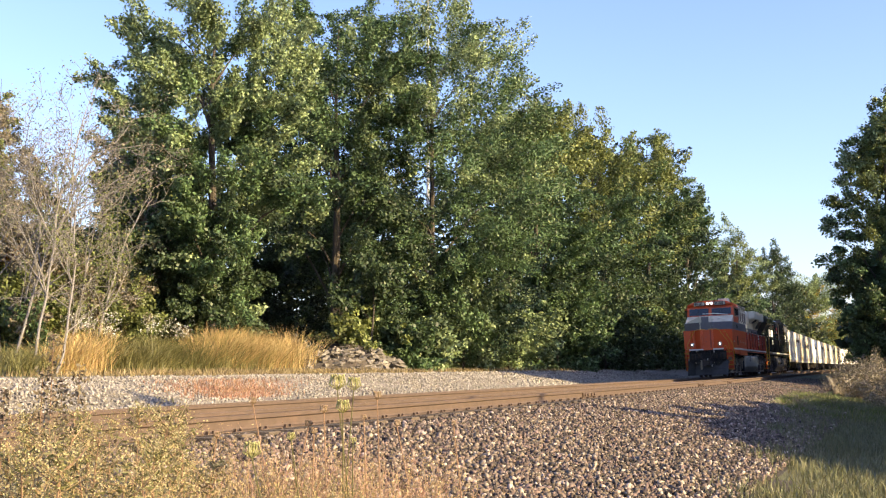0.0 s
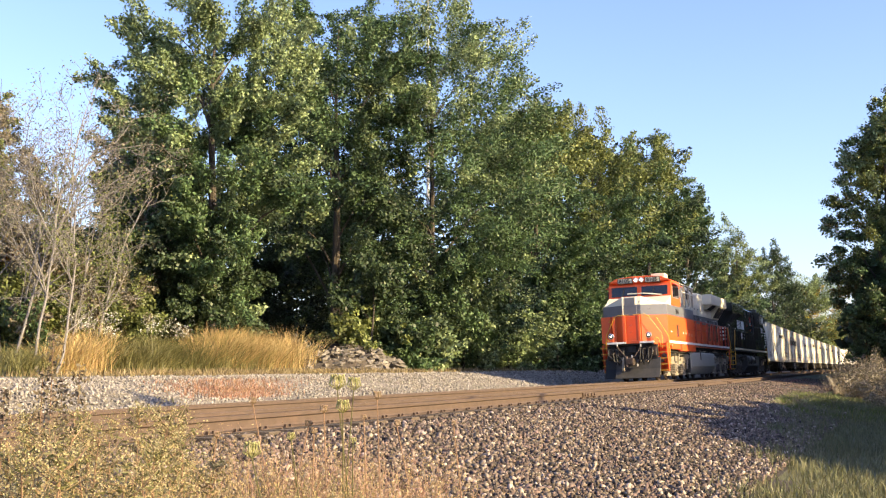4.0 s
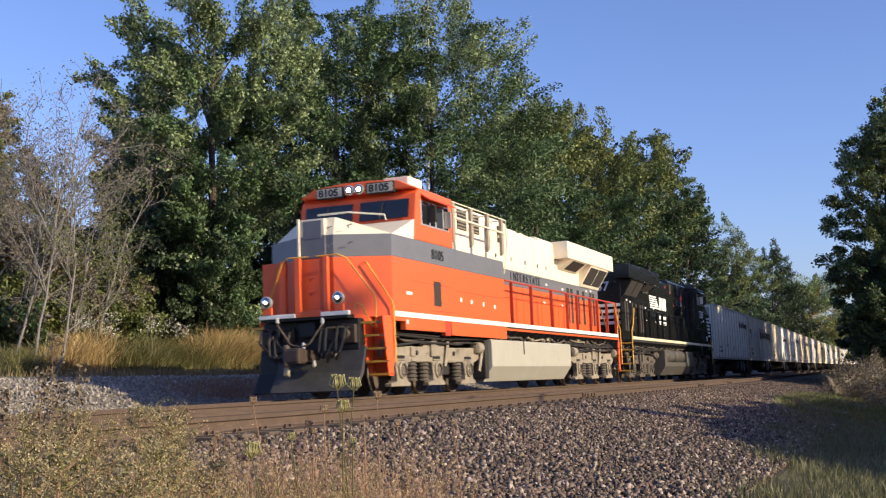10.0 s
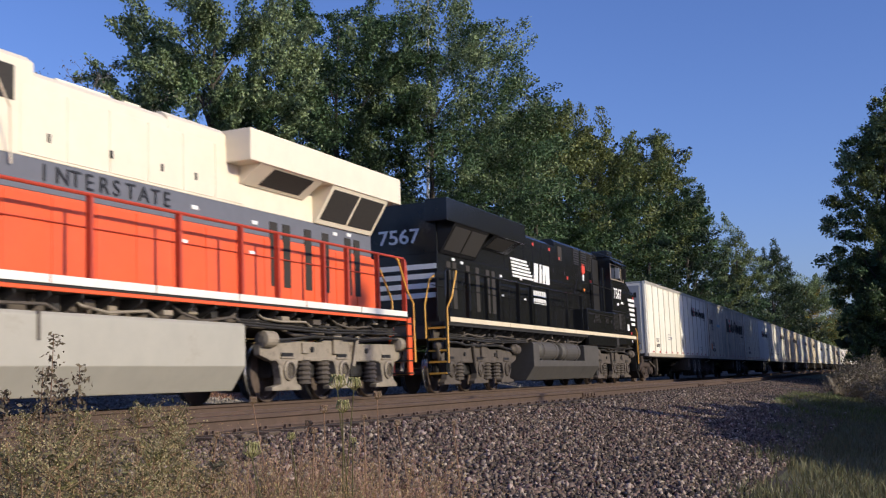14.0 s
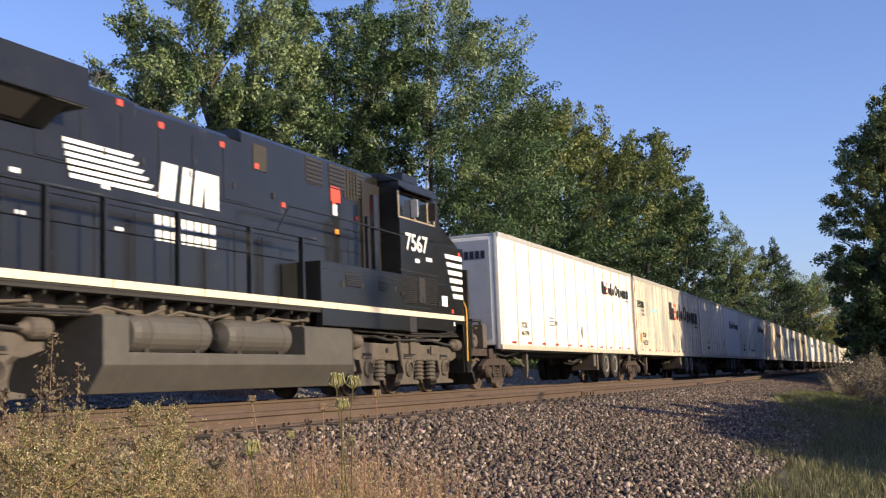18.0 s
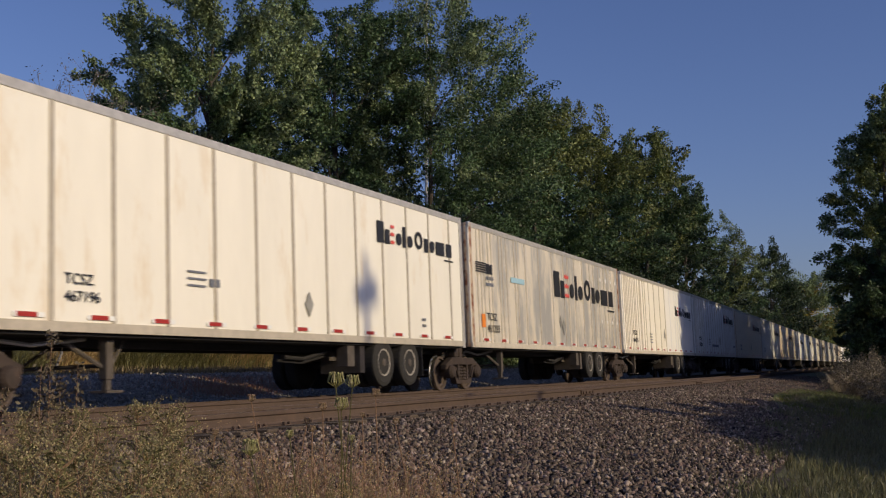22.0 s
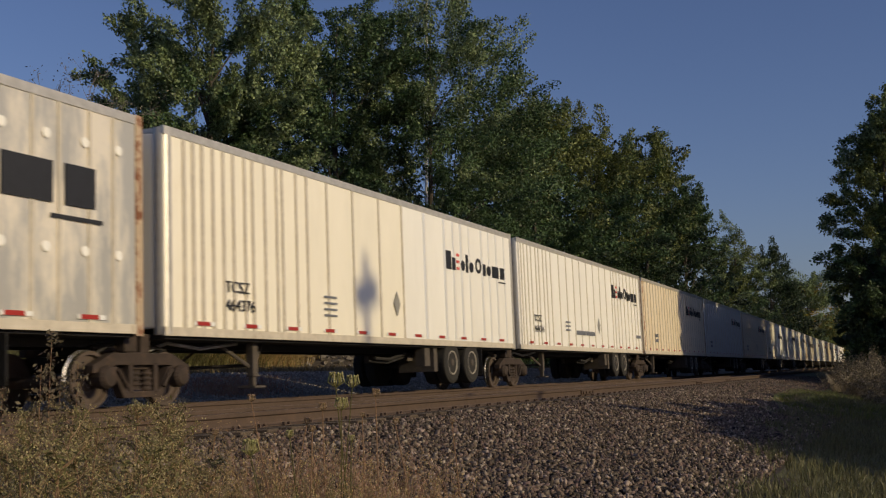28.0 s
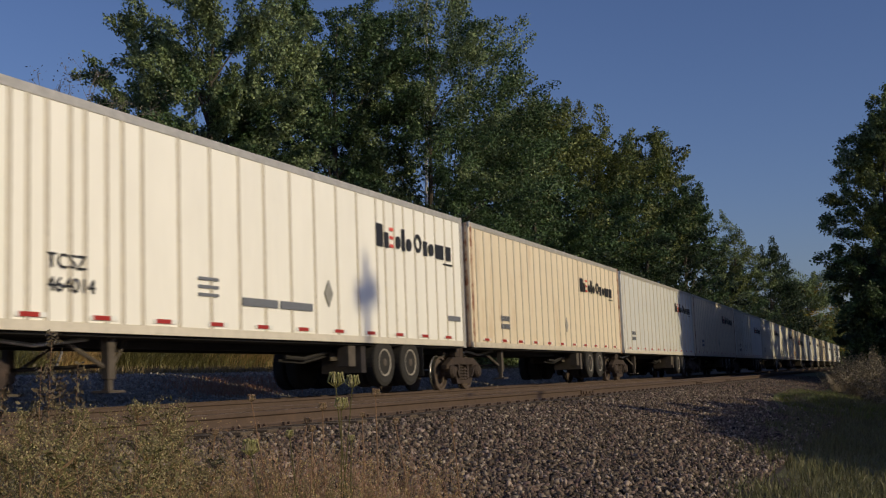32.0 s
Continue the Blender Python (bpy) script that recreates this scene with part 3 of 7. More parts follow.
dark_glass = material("tinted_glass", (0.012, 0.015, 0.022), rough=0.05, vary=0.05, spec=0.8)
screen_mat = material("dark_screen", (0.03, 0.026, 0.022), rough=0.8, vary=0.3, scale=30)
silver_frame = material("aluminium_frame", (0.62, 0.60, 0.56), rough=0.35, metal=0.6, vary=0.1)
steel_wheel = material("rusty_wheel", (0.085, 0.062, 0.05), rough=0.75, vary=0.3, scale=8)
wheel_tread = material("polished_tread", (0.55, 0.53, 0.50), rough=0.25, metal=0.9, vary=0.1)
headlight_glow = glow("headlight_glow", (1.0, 0.92, 0.78), 9.0)
ditch_glow = glow("ditch_light_glow", (1.0, 0.88, 0.66), 5.0)
lamp_mirror = material("lamp_reflector", (0.45, 0.44, 0.42), rough=0.12, metal=1.0, vary=0.1)
pilot_black = material("black_steel_and_shade", (0.010, 0.009, 0.009), rough=0.6, vary=0.5, scale=7)
pilot_brown = material("greasy_brown_steel", (0.045, 0.030, 0.022), rough=0.6, vary=0.5, scale=7)
channel_mat = material("grey_brown_channel", (0.30, 0.25, 0.19), rough=0.7, vary=0.25, scale=5)
board_pale = material("pale_number_board", (0.5, 0.46, 0.36), rough=0.4, vary=0.08)
worn_plough = material("worn_grey_steel", (0.05, 0.047, 0.045), rough=0.6, vary=0.4, scale=4)
ink = material("black_lettering", (0.018, 0.018, 0.02), rough=0.5, vary=0.2)
white_ink = material("white_lettering", (0.82, 0.82, 0.80), rough=0.5, vary=0.06)
red_label = material("red_label", (0.65, 0.07, 0.04), rough=0.5, vary=0.1)
orange_label = material("orange_label", (0.8, 0.25, 0.03), rough=0.5, vary=0.1)
board_mat = material("number_board", (0.03, 0.03, 0.03), rough=0.4, vary=0.1)


def writing(text, height, bold=0.0):
    """A flat lettering mesh in the XZ plane, facing -Y, its lower left corner at the origin."""
    cu = bpy.data.curves.new("text", "FONT")
    cu.body, cu.size, cu.extrude, cu.offset = text, height / 0.70, 0.004, height * bold
    ob = bpy.data.objects.new("text", cu)
    scene.collection.objects.link(ob)
    bpy.context.view_layer.update()
    me = bpy.data.meshes.new_from_object(ob.evaluated_get(bpy.context.evaluated_depsgraph_get()))
    bpy.data.objects.remove(ob)
    me.transform(Matrix.Rotation(radians(90), 4, "X") @ Matrix.Diagonal((1.12, 1.0, 1.0, 1.0)))
    me.materials.clear()
    return me


def letters(parent, name, mesh, mat, x, y, z, turn=0, label=""):
    ob = part(name, mesh, mat, parent, label)
    ob.matrix_basis = pose(x, y, z, 0, 0, turn)
    return ob


def sided(dims, sg):
    """Boxes given for y < 0, on the side sg of the body."""
    out = []
    for x0, x1, y0, y1, z0, z1 in dims:
        out.append((x0, x1, *((y0, y1) if sg < 0 else (-y1, -y0)), z0, z1))
    return out


def wheelset(parent, x, r, mat=steel_wheel):
    ob = new("wheelset")
    ob.parent = parent
    ob.matrix_basis = pose(x, 0, r)
    bm = bmesh.new()
    lathe(bm, [(0.085, -0.98), (0.085, 0.98)], (0, 0, 0), "y", 12)
    part("axle", bm, mat, ob)
    for sg in (-1, 1):
        bm = bmesh.new()
        a, b = sg * 0.69, sg * 0.83
        lathe(bm, [(r + 0.026, a), (r + 0.026, a + sg * 0.025), (r, a + sg * 0.035), (r, b), (r - 0.055, b), (r - 0.075, b - sg * 0.055), (0.16, b - sg * 0.05), (0.14, b + sg * 0.01), (0.05, b + sg * 0.01)], (0, 0, 0), "y", 30)
        wheel = part("wheel", bm, mat, ob)
        wheel.data.materials.append(wheel_tread)
        for f in wheel.data.polygons:
            c = math.hypot(f.center.x, f.center.z)
            if c > r - 0.005:
                f.material_index = 1
    ROLLING.append((ob, r))
    return ob


def coil(bm, x, y, z0, z1, r, turns=5):
    prof = []
    n = turns * 4
    for i in range(n + 1):
        prof.append((r * (1.0 if i % 4 < 2 else 0.80), z0 + (z1 - z0) * i / n))
    lathe(bm, prof, (x, y, 0), "z", 12)


ROLLING, RIDES = [], []


def loco_truck(root, xs, frame_mat, sg):
    """A three-axle truck with axles at the places xs."""
    a, b, c = xs
    for x in xs:
        wheelset(root, x, 0.533, steel_wheel)
    for side in (-1, 1):
        y0, y1 = (-1.24, -1.10) if side < 0 else (1.10, 1.24)
        bm = bmesh.new()
        up = [(a - 0.85, 0.82), (a - 0.85, 1.02), (a - 0.5, 1.1), (b - 0.75, 1.08), (b - 0.5, 1.2), (b + 0.5, 1.2), (b + 0.75, 1.08), (c + 0.5, 1.1), (c + 0.85, 1.02), (c + 0.85, 0.82), (c + 0.5, 0.72), (a - 0.5, 0.72)]
        prism(bm, up, "y", y0, y1, 0.02)
        for x in xs:
            prism(bm, [(x - 0.42, 0.74), (x - 0.30, 0.74), (x - 0.20, 0.42), (x - 0.20, 0.30), (x - 0.5, 0.26), (x - 0.5, 0.19), (x + 0.5, 0.19), (x + 0.5, 0.26), (x + 0.36, 0.32), (x + 0.30, 0.45), (x + 0.42, 0.74)], "y", y0 - 0.02 * (side < 0), y1 + 0.02 * (side > 0), 0.015)
        part("truck_frame", bm, frame_mat, root)
        for x in xs:
            bm = bmesh.new()
            lathe(bm, [(0.19, 0), (0.19, side * 0.06), (0.15, side * 0.08), (0.13, side * 0.05), (0.05, side * 0.05)], (x + 0.05, side * 1.24, 0.55), "y", 16)
            part("journal_box", bm, frame_mat, root)
            bm = bmesh.new()
            coil(bm, x - 0.62 if x > a else x + 0.72, side * 1.17, 0.3, 0.74, 0.15)
            part("coil_spring", bm, road_grime, root)
        for k, x in enumerate((a - 0.62, c + 0.72)):
            bm = bmesh.new()
            lathe(bm, [(0.06, -0.24), (0.14, -0.22), (0.15, -0.16), (0.15, 0.12), (0.10, 0.16), (0.05, 0.30)], (x, side * 1.27, 1.10), "x", 16)
            part("brake_cylinder", bm, frame_mat, root)
        for x in xs:
            # raised black plate paints the shade inside the frame's slot
            part("frame_slot", boxes((x - 0.17, x + 0.23, *sorted((side * 1.22, side * 1.263)), 0.80, 0.87), bevel=0.006), pilot_black, root)
            part("slot_lip", boxes((x - 0.2, x + 0.26, *sorted((side * 1.22, side * 1.275)), 0.765, 0.80), bevel=0.006), frame_mat, root)
            bm = bmesh.new()
            lathe(bm, [(0.155, side * 0.02), (0.155, side * 0.055), (0.125, side * 0.055), (0.12, side * 0.02)], (x + 0.05, side * 1.27, 0.55), "y", 18)
            part("journal_ring", bm, road_grime, root)
        for x in ((a + b) / 2 - 0.1, (b + c) / 2 + 0.1):
            bm = bmesh.new()
            lathe(bm, [(0.055, 0.0), (0.055, side * 0.03), (0.02, side * 0.03)], (x, side * 1.24, 0.94), "y", 10)
            # black disc paints the shaded inside of a hole
            part("frame_hole", bm, pilot_black, root)
            part("spring_seat", boxes((x - 0.3, x + 0.3, *sorted((side * 1.06, side * 1.25)), 0.74, 0.80), bevel=0.01), frame_mat, root)
        for k, (x0, x1) in enumerate(((a - 0.2, b - 0.5), (b - 0.3, b + 0.7), (b + 0.8, c + 0.4))):
            part("motor_case", boxes((x0, x1, *sorted((side * 0.72, side * 1.05)), 0.42, 0.92), bevel=0.05), dull_black, root)
            bm = bmesh.new()
            tube(bm, [(x0 + 0.1, side * 1.08, 1.36), (x0 + 0.25, side * 1.2, 1.26), (x0 + 0.5, side * 1.24, 1.2), (x1 - 0.1, side * 1.2, 1.24), (x1, side * 1.06, 1.34)], 0.03, sides=6)
            part("motor_cable", bm, road_grime, root)
        bm = bmesh.new()
        tube(bm, [(a - 0.8, side * 1.30, 1.06), (a + 0.2, side * 1.32, 1.12), (a + 0.9, side * 1.32, 1.18), (c - 0.8, side * 1.32, 1.16), (c - 0.2, side * 1.32, 1.22), (c + 0.6, side * 1.30, 1.2)], 0.028, sides=6)
        part("brake_pipe", bm, dull_black, root)
        bm = bmesh.new()
        tube(bm, [(b + 0.45, side * 1.28, 0.62), (b + 0.62, side * 1.30, 1.22)], 0.045, sides=7)
        part("damper", bm, frame_mat, root)
        bm = bmesh.new()
        tube(bm, [(c + 0.7, side * 1.28, 0.5), (c + 0.98, side * 1.30, 1.12)], 0.05, sides=7)
        part("damper", bm, frame_mat, root)
        part("side_bracket", boxes((b - 0.36, b - 0.02, min(side * 1.3, side * 1.16), max(side * 1.3, side * 1.16), 0.86, 1.24), (a + 0.55, a + 0.8, min(side * 1.28, side * 1.2), max(side * 1.28, side * 1.2), 0.86, 1.06), bevel=0.01), frame_mat, root)


def handrail(root, name, pts, mat, r=0.022):
    bm = bmesh.new()
    tube(bm, pts, r, sides=7)
    return part(name, bm, mat, root)


def locomotive(label, flipped, s0, low, band, high, stripe, frame_mat, tank_mat, rail_m, step_m, number):
    """A six-axle diesel with a wide nose, long hood and radiator wings; x runs from its nose to its rear."""
    sg = 1 if flipped else -1
    root = empty("locomotive", label, "locomotive", group="locomotives of the train")
    RIDES.append((root, s0, 2.0, 19.3, flipped))
    if flipped:
        root["backwards"] = 1

    def face(dims, mat, name, bevel=0.0, lab=""):
        return part(name, boxes(*dims, bevel=bevel), mat, root, lab)

    # frame and platform
    face([(1.32, 21.2, -1.08, 1.08, 1.30, 1.66)], road_grime, "underframe", 0.02)
    face([(1.32, 21.2, -1.38, 1.38, 1.60, 1.66)], dull_black, "deck_plate", 0.01)
    face([(0.5, 1.32, -0.98, 0.98, 1.36, 1.64)], pilot_black, "front_frame", 0.02)
    for y0, y1 in ((-1.515, -1.38), (1.38, 1.515)):
        face([(1.9, 4.15, y0, y1, 1.42, 1.69)], low, "side_skirt", 0.01)
        face([(4.55, 8.5, y0, y1, 1.36, 1.69)], low, "side_skirt", 0.01)
        face([(1.2, 1.9, y0, y1, 1.6, 1.69)], low, "side_skirt", 0.01)
        face([(4.17, 4.53, y0 + 0.01, y1 - 0.01, 1.34, 1.69)], red_rail if not flipped else dull_black, "jacking_pad", 0.01)
        face([(8.5, 21.05, y0 + 0.03, y1 - 0.03, 1.60, 1.69)], low if not flipped else dull_black, "side_sill", 0.01)
    n = 9
    for k in range(n):
        a = 1.36 + (21.05 - 1.36) / n * k
        for side in (-1, 1):
            y = (side * 1.522, side * 1.50)
            face([(a, a + (21.05 - 1.36) / n - 0.03, min(y), max(y), 1.695, 1.81)], stripe, "sill_stripe")
    face([(8.5, 21.2, -1.5, 1.5, 1.66, 1.70)], dull_black, "walkway")
    # wide body under the cab: lower colour, band, upper colour
    def hull(z0, z1, inset, mat, name, x1=8.5):
        bm = bmesh.new()
        i = inset
        prism(bm, [(1.31 + i, -1.5), (0.66 + i, -0.42), (0.66 + i, 0.42), (1.31 + i, 1.5), (x1, 1.5), (x1, -1.5)], "z", z0, z1, 0.012)
        return part(name, bm, mat, root)
    if flipped:
        hull(1.695, 2.6, 0.0, low, "lower_body")
        hull(2.6, 3.49, 0.0, low, "cab_base", 4.87)
    else:
        hull(1.695, 3.0, 0.0, low, "lower_body")
        hull(3.0, 3.49, 0.02, band, "body_band")
    # nose top, sloping up to the windscreen
    bm = bmesh.new()
    plan = [(1.34, -1.48), (0.69, -0.42), (0.69, 0.42), (1.34, 1.48), (2.7, 1.48), (2.7, -1.48)]
    tops = [3.51, 3.88, 3.88, 3.51, 3.99, 3.99]
    lo = [bm.verts.new((p[0], p[1], 3.49)) for p in plan]
    hi = [bm.verts.new((p[0] + (0.12 if k < 4 else 0), p[1] * (0.985 if k < 4 else 1), t)) for k, (p, t) in enumerate(zip(plan, tops))]
    for k in range(6):
        bm.faces.new((lo[k], lo[(k + 1) % 6], hi[(k + 1) % 6], hi[k]))
    bm.faces.new((hi[0], hi[1], hi[2], hi[3]))
    bm.faces.new((hi[0], hi[3], hi[4], hi[5]))
    bmesh.ops.recalc_face_normals(bm, faces=bm.faces[:])
    part("nose_top", bm, high, root)
    # cab
    bm = bmesh.new()
    side_out = [(2.55, 3.49), (2.62, 3.98), (2.74, 4.58), (2.9, 4.72), (4.87, 4.72), (4.87, 3.49)]
    prism(bm, side_out, "y", -1.5, 1.5, 0.03)
    part("cab", bm, low, root)
    bm = bmesh.new()
    prism(bm, [(-1.5, 4.70), (1.5, 4.70), (1.1, 4.90), (0.4, 4.97), (-0.4, 4.97), (-1.1, 4.90)], "x", 2.62, 4.9, 0.03)
    part("cab_roof", bm, low, root)
    face([(3.1, 3.9, -1.15, -0.5, 4.86, 5.08)] if sg < 0 else [(3.1, 3.9, 0.5, 1.15, 4.86, 5.08)], high, "air_conditioner", 0.03)
    # windscreens
    for y0, y1 in ((-1.34, -0.1), (0.1, 1.34)):
        bm = bmesh.new()
        vs = [bm.verts.new(p) for p in ((2.60, y0, 4.02), (2.60, y1, 4.02), (2.70, y1, 4.46), (2.70, y0, 4.46))]
        f = bm.faces.new(vs)
        ext = bmesh.ops.extrude_face_region(bm, geom=[f])
        bmesh.ops.translate(bm, vec=(-0.03, 0, 0.004), verts=[v for v in ext["geom"] if isinstance(v, bmesh.types.BMVert)])
        bmesh.ops.recalc_face_normals(bm, faces=bm.faces[:])
        w = part("windscreen", bm, dark_glass, root)
        bm = bmesh.new()
        m = (y0 + y1) / 2
        tube(bm, [(2.55, m + 0.1, 4.0), (2.61, m, 4.42)], 0.012, sides=5)
        part("wiper", bm, dull_black, w)
    handrail(root, "nose_grab_rail", [(1.6, -1.25, 3.84), (1.55, -1.25, 3.95), (1.35, -0.45, 4.05), (1.35, 0.3, 4.05)], high)
    # number boards and headlight
    for y0, y1, ry in ((-1.02, -0.3, 0), (0.3, 1.02, 0)):
        nb = face([(2.58, 2.72, y0, y1, 4.64, 4.9)], dull_black, "number_board", 0.01)
        part("board_face", boxes((2.572, 2.578, y0 + 0.03, y1 - 0.03, 4.665, 4.875)), board_pale if not flipped else board_mat, nb)
        me = writing(number, 0.165, 0.05)
        ob = part("board_number", me, ink if not flipped else white_ink, nb)
        ob.matrix_basis = pose(2.568, y1 - 0.07, 4.69, 0, 0, -90)
    for y in (-0.13, 0.13):
        bm = bmesh.new()
        lathe(bm, [(0.115, 0.06), (0.125, -0.02), (0.10, -0.03)], (2.58, y, 4.78), "x", 16)
        h = part("headlight", bm, silver_frame, root)
        bm = bmesh.new()
        lathe(bm, [(0.095, -0.034), (0.05, -0.045), (0.01, -0.048)], (2.58, y, 4.78), "x", 14)
        part("lamp_lens", bm, lamp_mirror if not flipped else dark_glass, h)
        if not flipped:
            bm = bmesh.new()
            lathe(bm, [(0.055, -0.049), (0.03, -0.054), (0.01, -0.056)], (2.58, y, 4.78), "x", 12)
            part("lamp_bulb", bm, headlight_glow, h)
    # side windows of the cab
    for side in (-1, 1):
        ya, yb = side * 1.485, side * 1.515
        wx = 4.6 if not flipped else 4.96
        fr = part("side_window", boxes((2.95, wx, min(ya, yb), max(ya, yb), 3.86, 4.46), bevel=0.01), silver_frame if not flipped else channel_mat, root)
        part("pane", boxes((2.99, wx - 0.04, min(ya, yb) - (0.004 if side < 0 else 0), max(ya, yb) + (0.004 if side > 0 else 0), 3.9, 4.42)), dark_glass, fr)
        for x in ((3.42, 3.78, 4.24) if not flipped else (3.02, 3.32, 3.41, 4.12)):
            part("mullion", boxes((x - 0.03, x + 0.03, min(ya, yb) - (0.012 if side < 0 else 0), max(ya, yb) + (0.012 if side > 0 else 0), 3.88, 4.44)), silver_frame if not flipped else channel_mat, fr)
        bm = bmesh.new()
        prism(bm, [(side * 1.51, 4.60), (side * 1.72, 4.46), (side * 1.70, 4.44), (side * 1.51, 4.57)], "x", 2.98, wx)
        part("sunshade", bm, low, root)
        part("mirror", boxes((3.32, 3.37, min(side * 1.53, side * 1.72), max(side * 1.53, side * 1.72), 3.95, 4.36), bevel=0.01), dull_black, root)
        part("mirror", boxes((4.3, 4.34, min(side * 1.53, side * 1.70), max(side * 1.53, side * 1.70), 3.92, 4.33), bevel=0.01), silver_frame, root)
    # long hood
    hw = 0.98
    face([(4.87, 20.42, -hw, hw, 1.70, 3.0)], low, "hood_lower", 0.012)
    face([(4.87, 20.42, -hw, hw, 3.0, 3.46)], band, "hood_band", 0.012)
    bm = bmesh.new()
    for x0, x1, zt in ((4.88, 10.35, 4.88), (10.35, 13.3, 4.70), (13.3, 20.42, 4.76)):
        prism(bm, [(-hw, 3.46), (hw, 3.46), (hw, zt - 0.1), (hw - 0.12, zt), (-hw + 0.12, zt), (-hw, zt - 0.1)], "x", x0, x1, 0.012)
    part("hood_upper", bm, high, root)
    for x0, x1, zt in ((7.1, 7.6, 4.9), (11.2, 12.4, 4.74), (12.7, 13.1, 4.74), (16.2, 17.6, 4.8)):
        face([(x0, x1, -0.6, 0.6, zt - 0.06, zt + 0.1)], high if not flipped else dull_black, "roof_hatch", 0.02)
    # hood doors, louvres, latches
    for side in (-1, 1):
        def flat(x0, x1, z0, z1, mat, name, d=0.018, par=None):
            y = (side * (hw - 0.03), side * (hw + d))
            return part(name, boxes((x0, x1, min(y), max(y), z0, z1), bevel=0.006), mat, par or root)
        for x in np.arange(8.9, 20.2, 0.9):
            flat(x, x + 0.83, 1.86, 2.96, low, "hood_door", 0.012)
        for x in np.arange(10.1, 14.8, 0.9):
            flat(x, x + 0.83, 3.5, 4.45, high, "hood_door", 0.012)
        for x in (9.3, 10.6, 11.9, 13.1, 14.0):
            flat(x, x + 0.05, 3.72, 3.84, dull_black, "latch", 0.03)
        for x0 in (5.56, 6.48, 7.42):
            lv = flat(x0, x0 + 0.66, 4.22, 4.76, dull_black, "louvre_panel", 0.014)
            for z in np.arange(4.25, 4.73, 0.085):
                flat(x0 + 0.02, x0 + 0.64, z, z + 0.03, channel_mat if not flipped else black_paint, "slat", 0.03, lv)
        flat(9.53, 9.98, 4.18, 4.66, screen_mat, "vent_panel", 0.014)
        for x0 in (16.3, 16.75, 17.55, 18.25, 19.2, 19.6):
            flat(x0, x0 + 0.26, 2.1, 3.3, screen_mat, "grille_panel", 0.016)
        for x0, z in ((13.6, 2.62), (15.6, 2.62), (13.9, 3.22), (15.7, 3.18), (18.7, 3.3), (19.3, 3.34)):
            flat(x0, x0 + 0.18, z, z + 0.07, white_ink, "data_plate", 0.02)
        # radiator wing
        y0, y1 = sorted((side * 0.9, side * 1.5))
        part("radiator_wing", boxes((14.92, 20.93, y0, y1, 4.17, 4.74), bevel=0.02), high, root)
        for x0, x1, zb, lab in ((15.3, 17.5, 3.86, 1), (17.9, 20.35, 3.46, 2)):
            bm = bmesh.new()
            prism(bm, [(side * hw, zb), (side * (hw + 0.04), zb), (side * 1.47, 4.17), (side * hw, 4.17)], "x", x0, x1)
            w = part("radiator_housing", bm, high, root)
            cut = [(x0 + 0.5, x1 - 0.3)] if lab == 1 else [(x0 + 0.12, (x0 + x1) / 2 - 0.05), ((x0 + x1) / 2 + 0.05, x1 - 0.12)]
            for c0, c1 in cut:
                bm = bmesh.new()
                ya, za, yb, zb2 = hw + 0.04, zb, 1.47, 4.17
                q = [(side * (ya + (yb - ya) * k + d), za + (zb2 - za) * k) for k, d in ((0.12, 0.0), (0.9, 0.0), (0.9, 0.015), (0.12, 0.015))]
                prism(bm, q, "x", c0, c1)
                part("radiator_screen", bm, screen_mat, w)
        # vertical rods on the upper hood and their rail
        if flipped:
            handrail(root, "upper_handrail", [(4.95, side * 1.52, 3.46), (7.6, side * 1.52, 3.5), (9.6, side * 1.5, 3.5), (10.0, side * 1.48, 3.0)], black_paint, 0.022)
        else:
            for x in (4.95, 6.2, 7.4, 8.5):
                bm = bmesh.new()
                prism(bm, [(x - 0.08, 4.66), (x + 0.08, 4.66), (x + 0.08, 3.74), (x - 0.08, 3.64)], "y", *sorted((side * 1.44, side * 1.52)), 0.008)
                part("upright_post", bm, channel_mat if not flipped else black_paint, root)
                bm = bmesh.new()
                tube(bm, [(x, side * 0.98, 4.62), (x, side * 1.46, 4.62)], 0.018, sides=6)
                part("stay", bm, high if not flipped else black_paint, root)
            handrail(root, "upper_handrail", [(4.9, side * 1.53, 4.28), (8.6, side * 1.53, 4.28), (9.0, side * 1.2, 4.25)], high if not flipped else black_paint, 0.028)
            handrail(root, "top_rail", [(4.9, side * 1.48, 4.68), (8.9, side * 1.48, 4.68), (9.7, side * 1.2, 4.0), (9.9, side * 1.02, 3.3)], high if not flipped else black_paint, 0.016)
        # wide-body panels, grille and lights
        def wide(x0, x1, z0, z1, mat, name, d=0.012):
            y = (side * 1.49, side * (1.5 + d))
            return part(name, boxes((x0, x1, min(y), max(y), z0, z1), bevel=0.004), mat, root)
        wide(3.56, 3.98, 2.02, 2.6, screen_mat if not flipped else dull_black, "side_grille")
        for x, z in ((5.2, 2.2), (5.9, 2.18), (6.75, 2.16), (7.6, 2.14)):
            wide(x, x + 0.09, z, z + 0.11, white_ink if not flipped else dull_black, "marker_plate")
        if not flipped:
            wide(2.0, 2.3, 2.2, 2.27, white_ink, "data_plate")
        wide(1.95, 2.04, 1.55, 1.64, white_ink, "marker_plate", 0.018)
        for x0, x1, z in ((2.3, 4.6, 2.52), (5.0, 8.4, 2.45), (3.3, 4.8, 1.9)):
            wide(x0, x1, z, z + 0.011, red_rail if not flipped else dull_black, "panel_seam", 0.008)
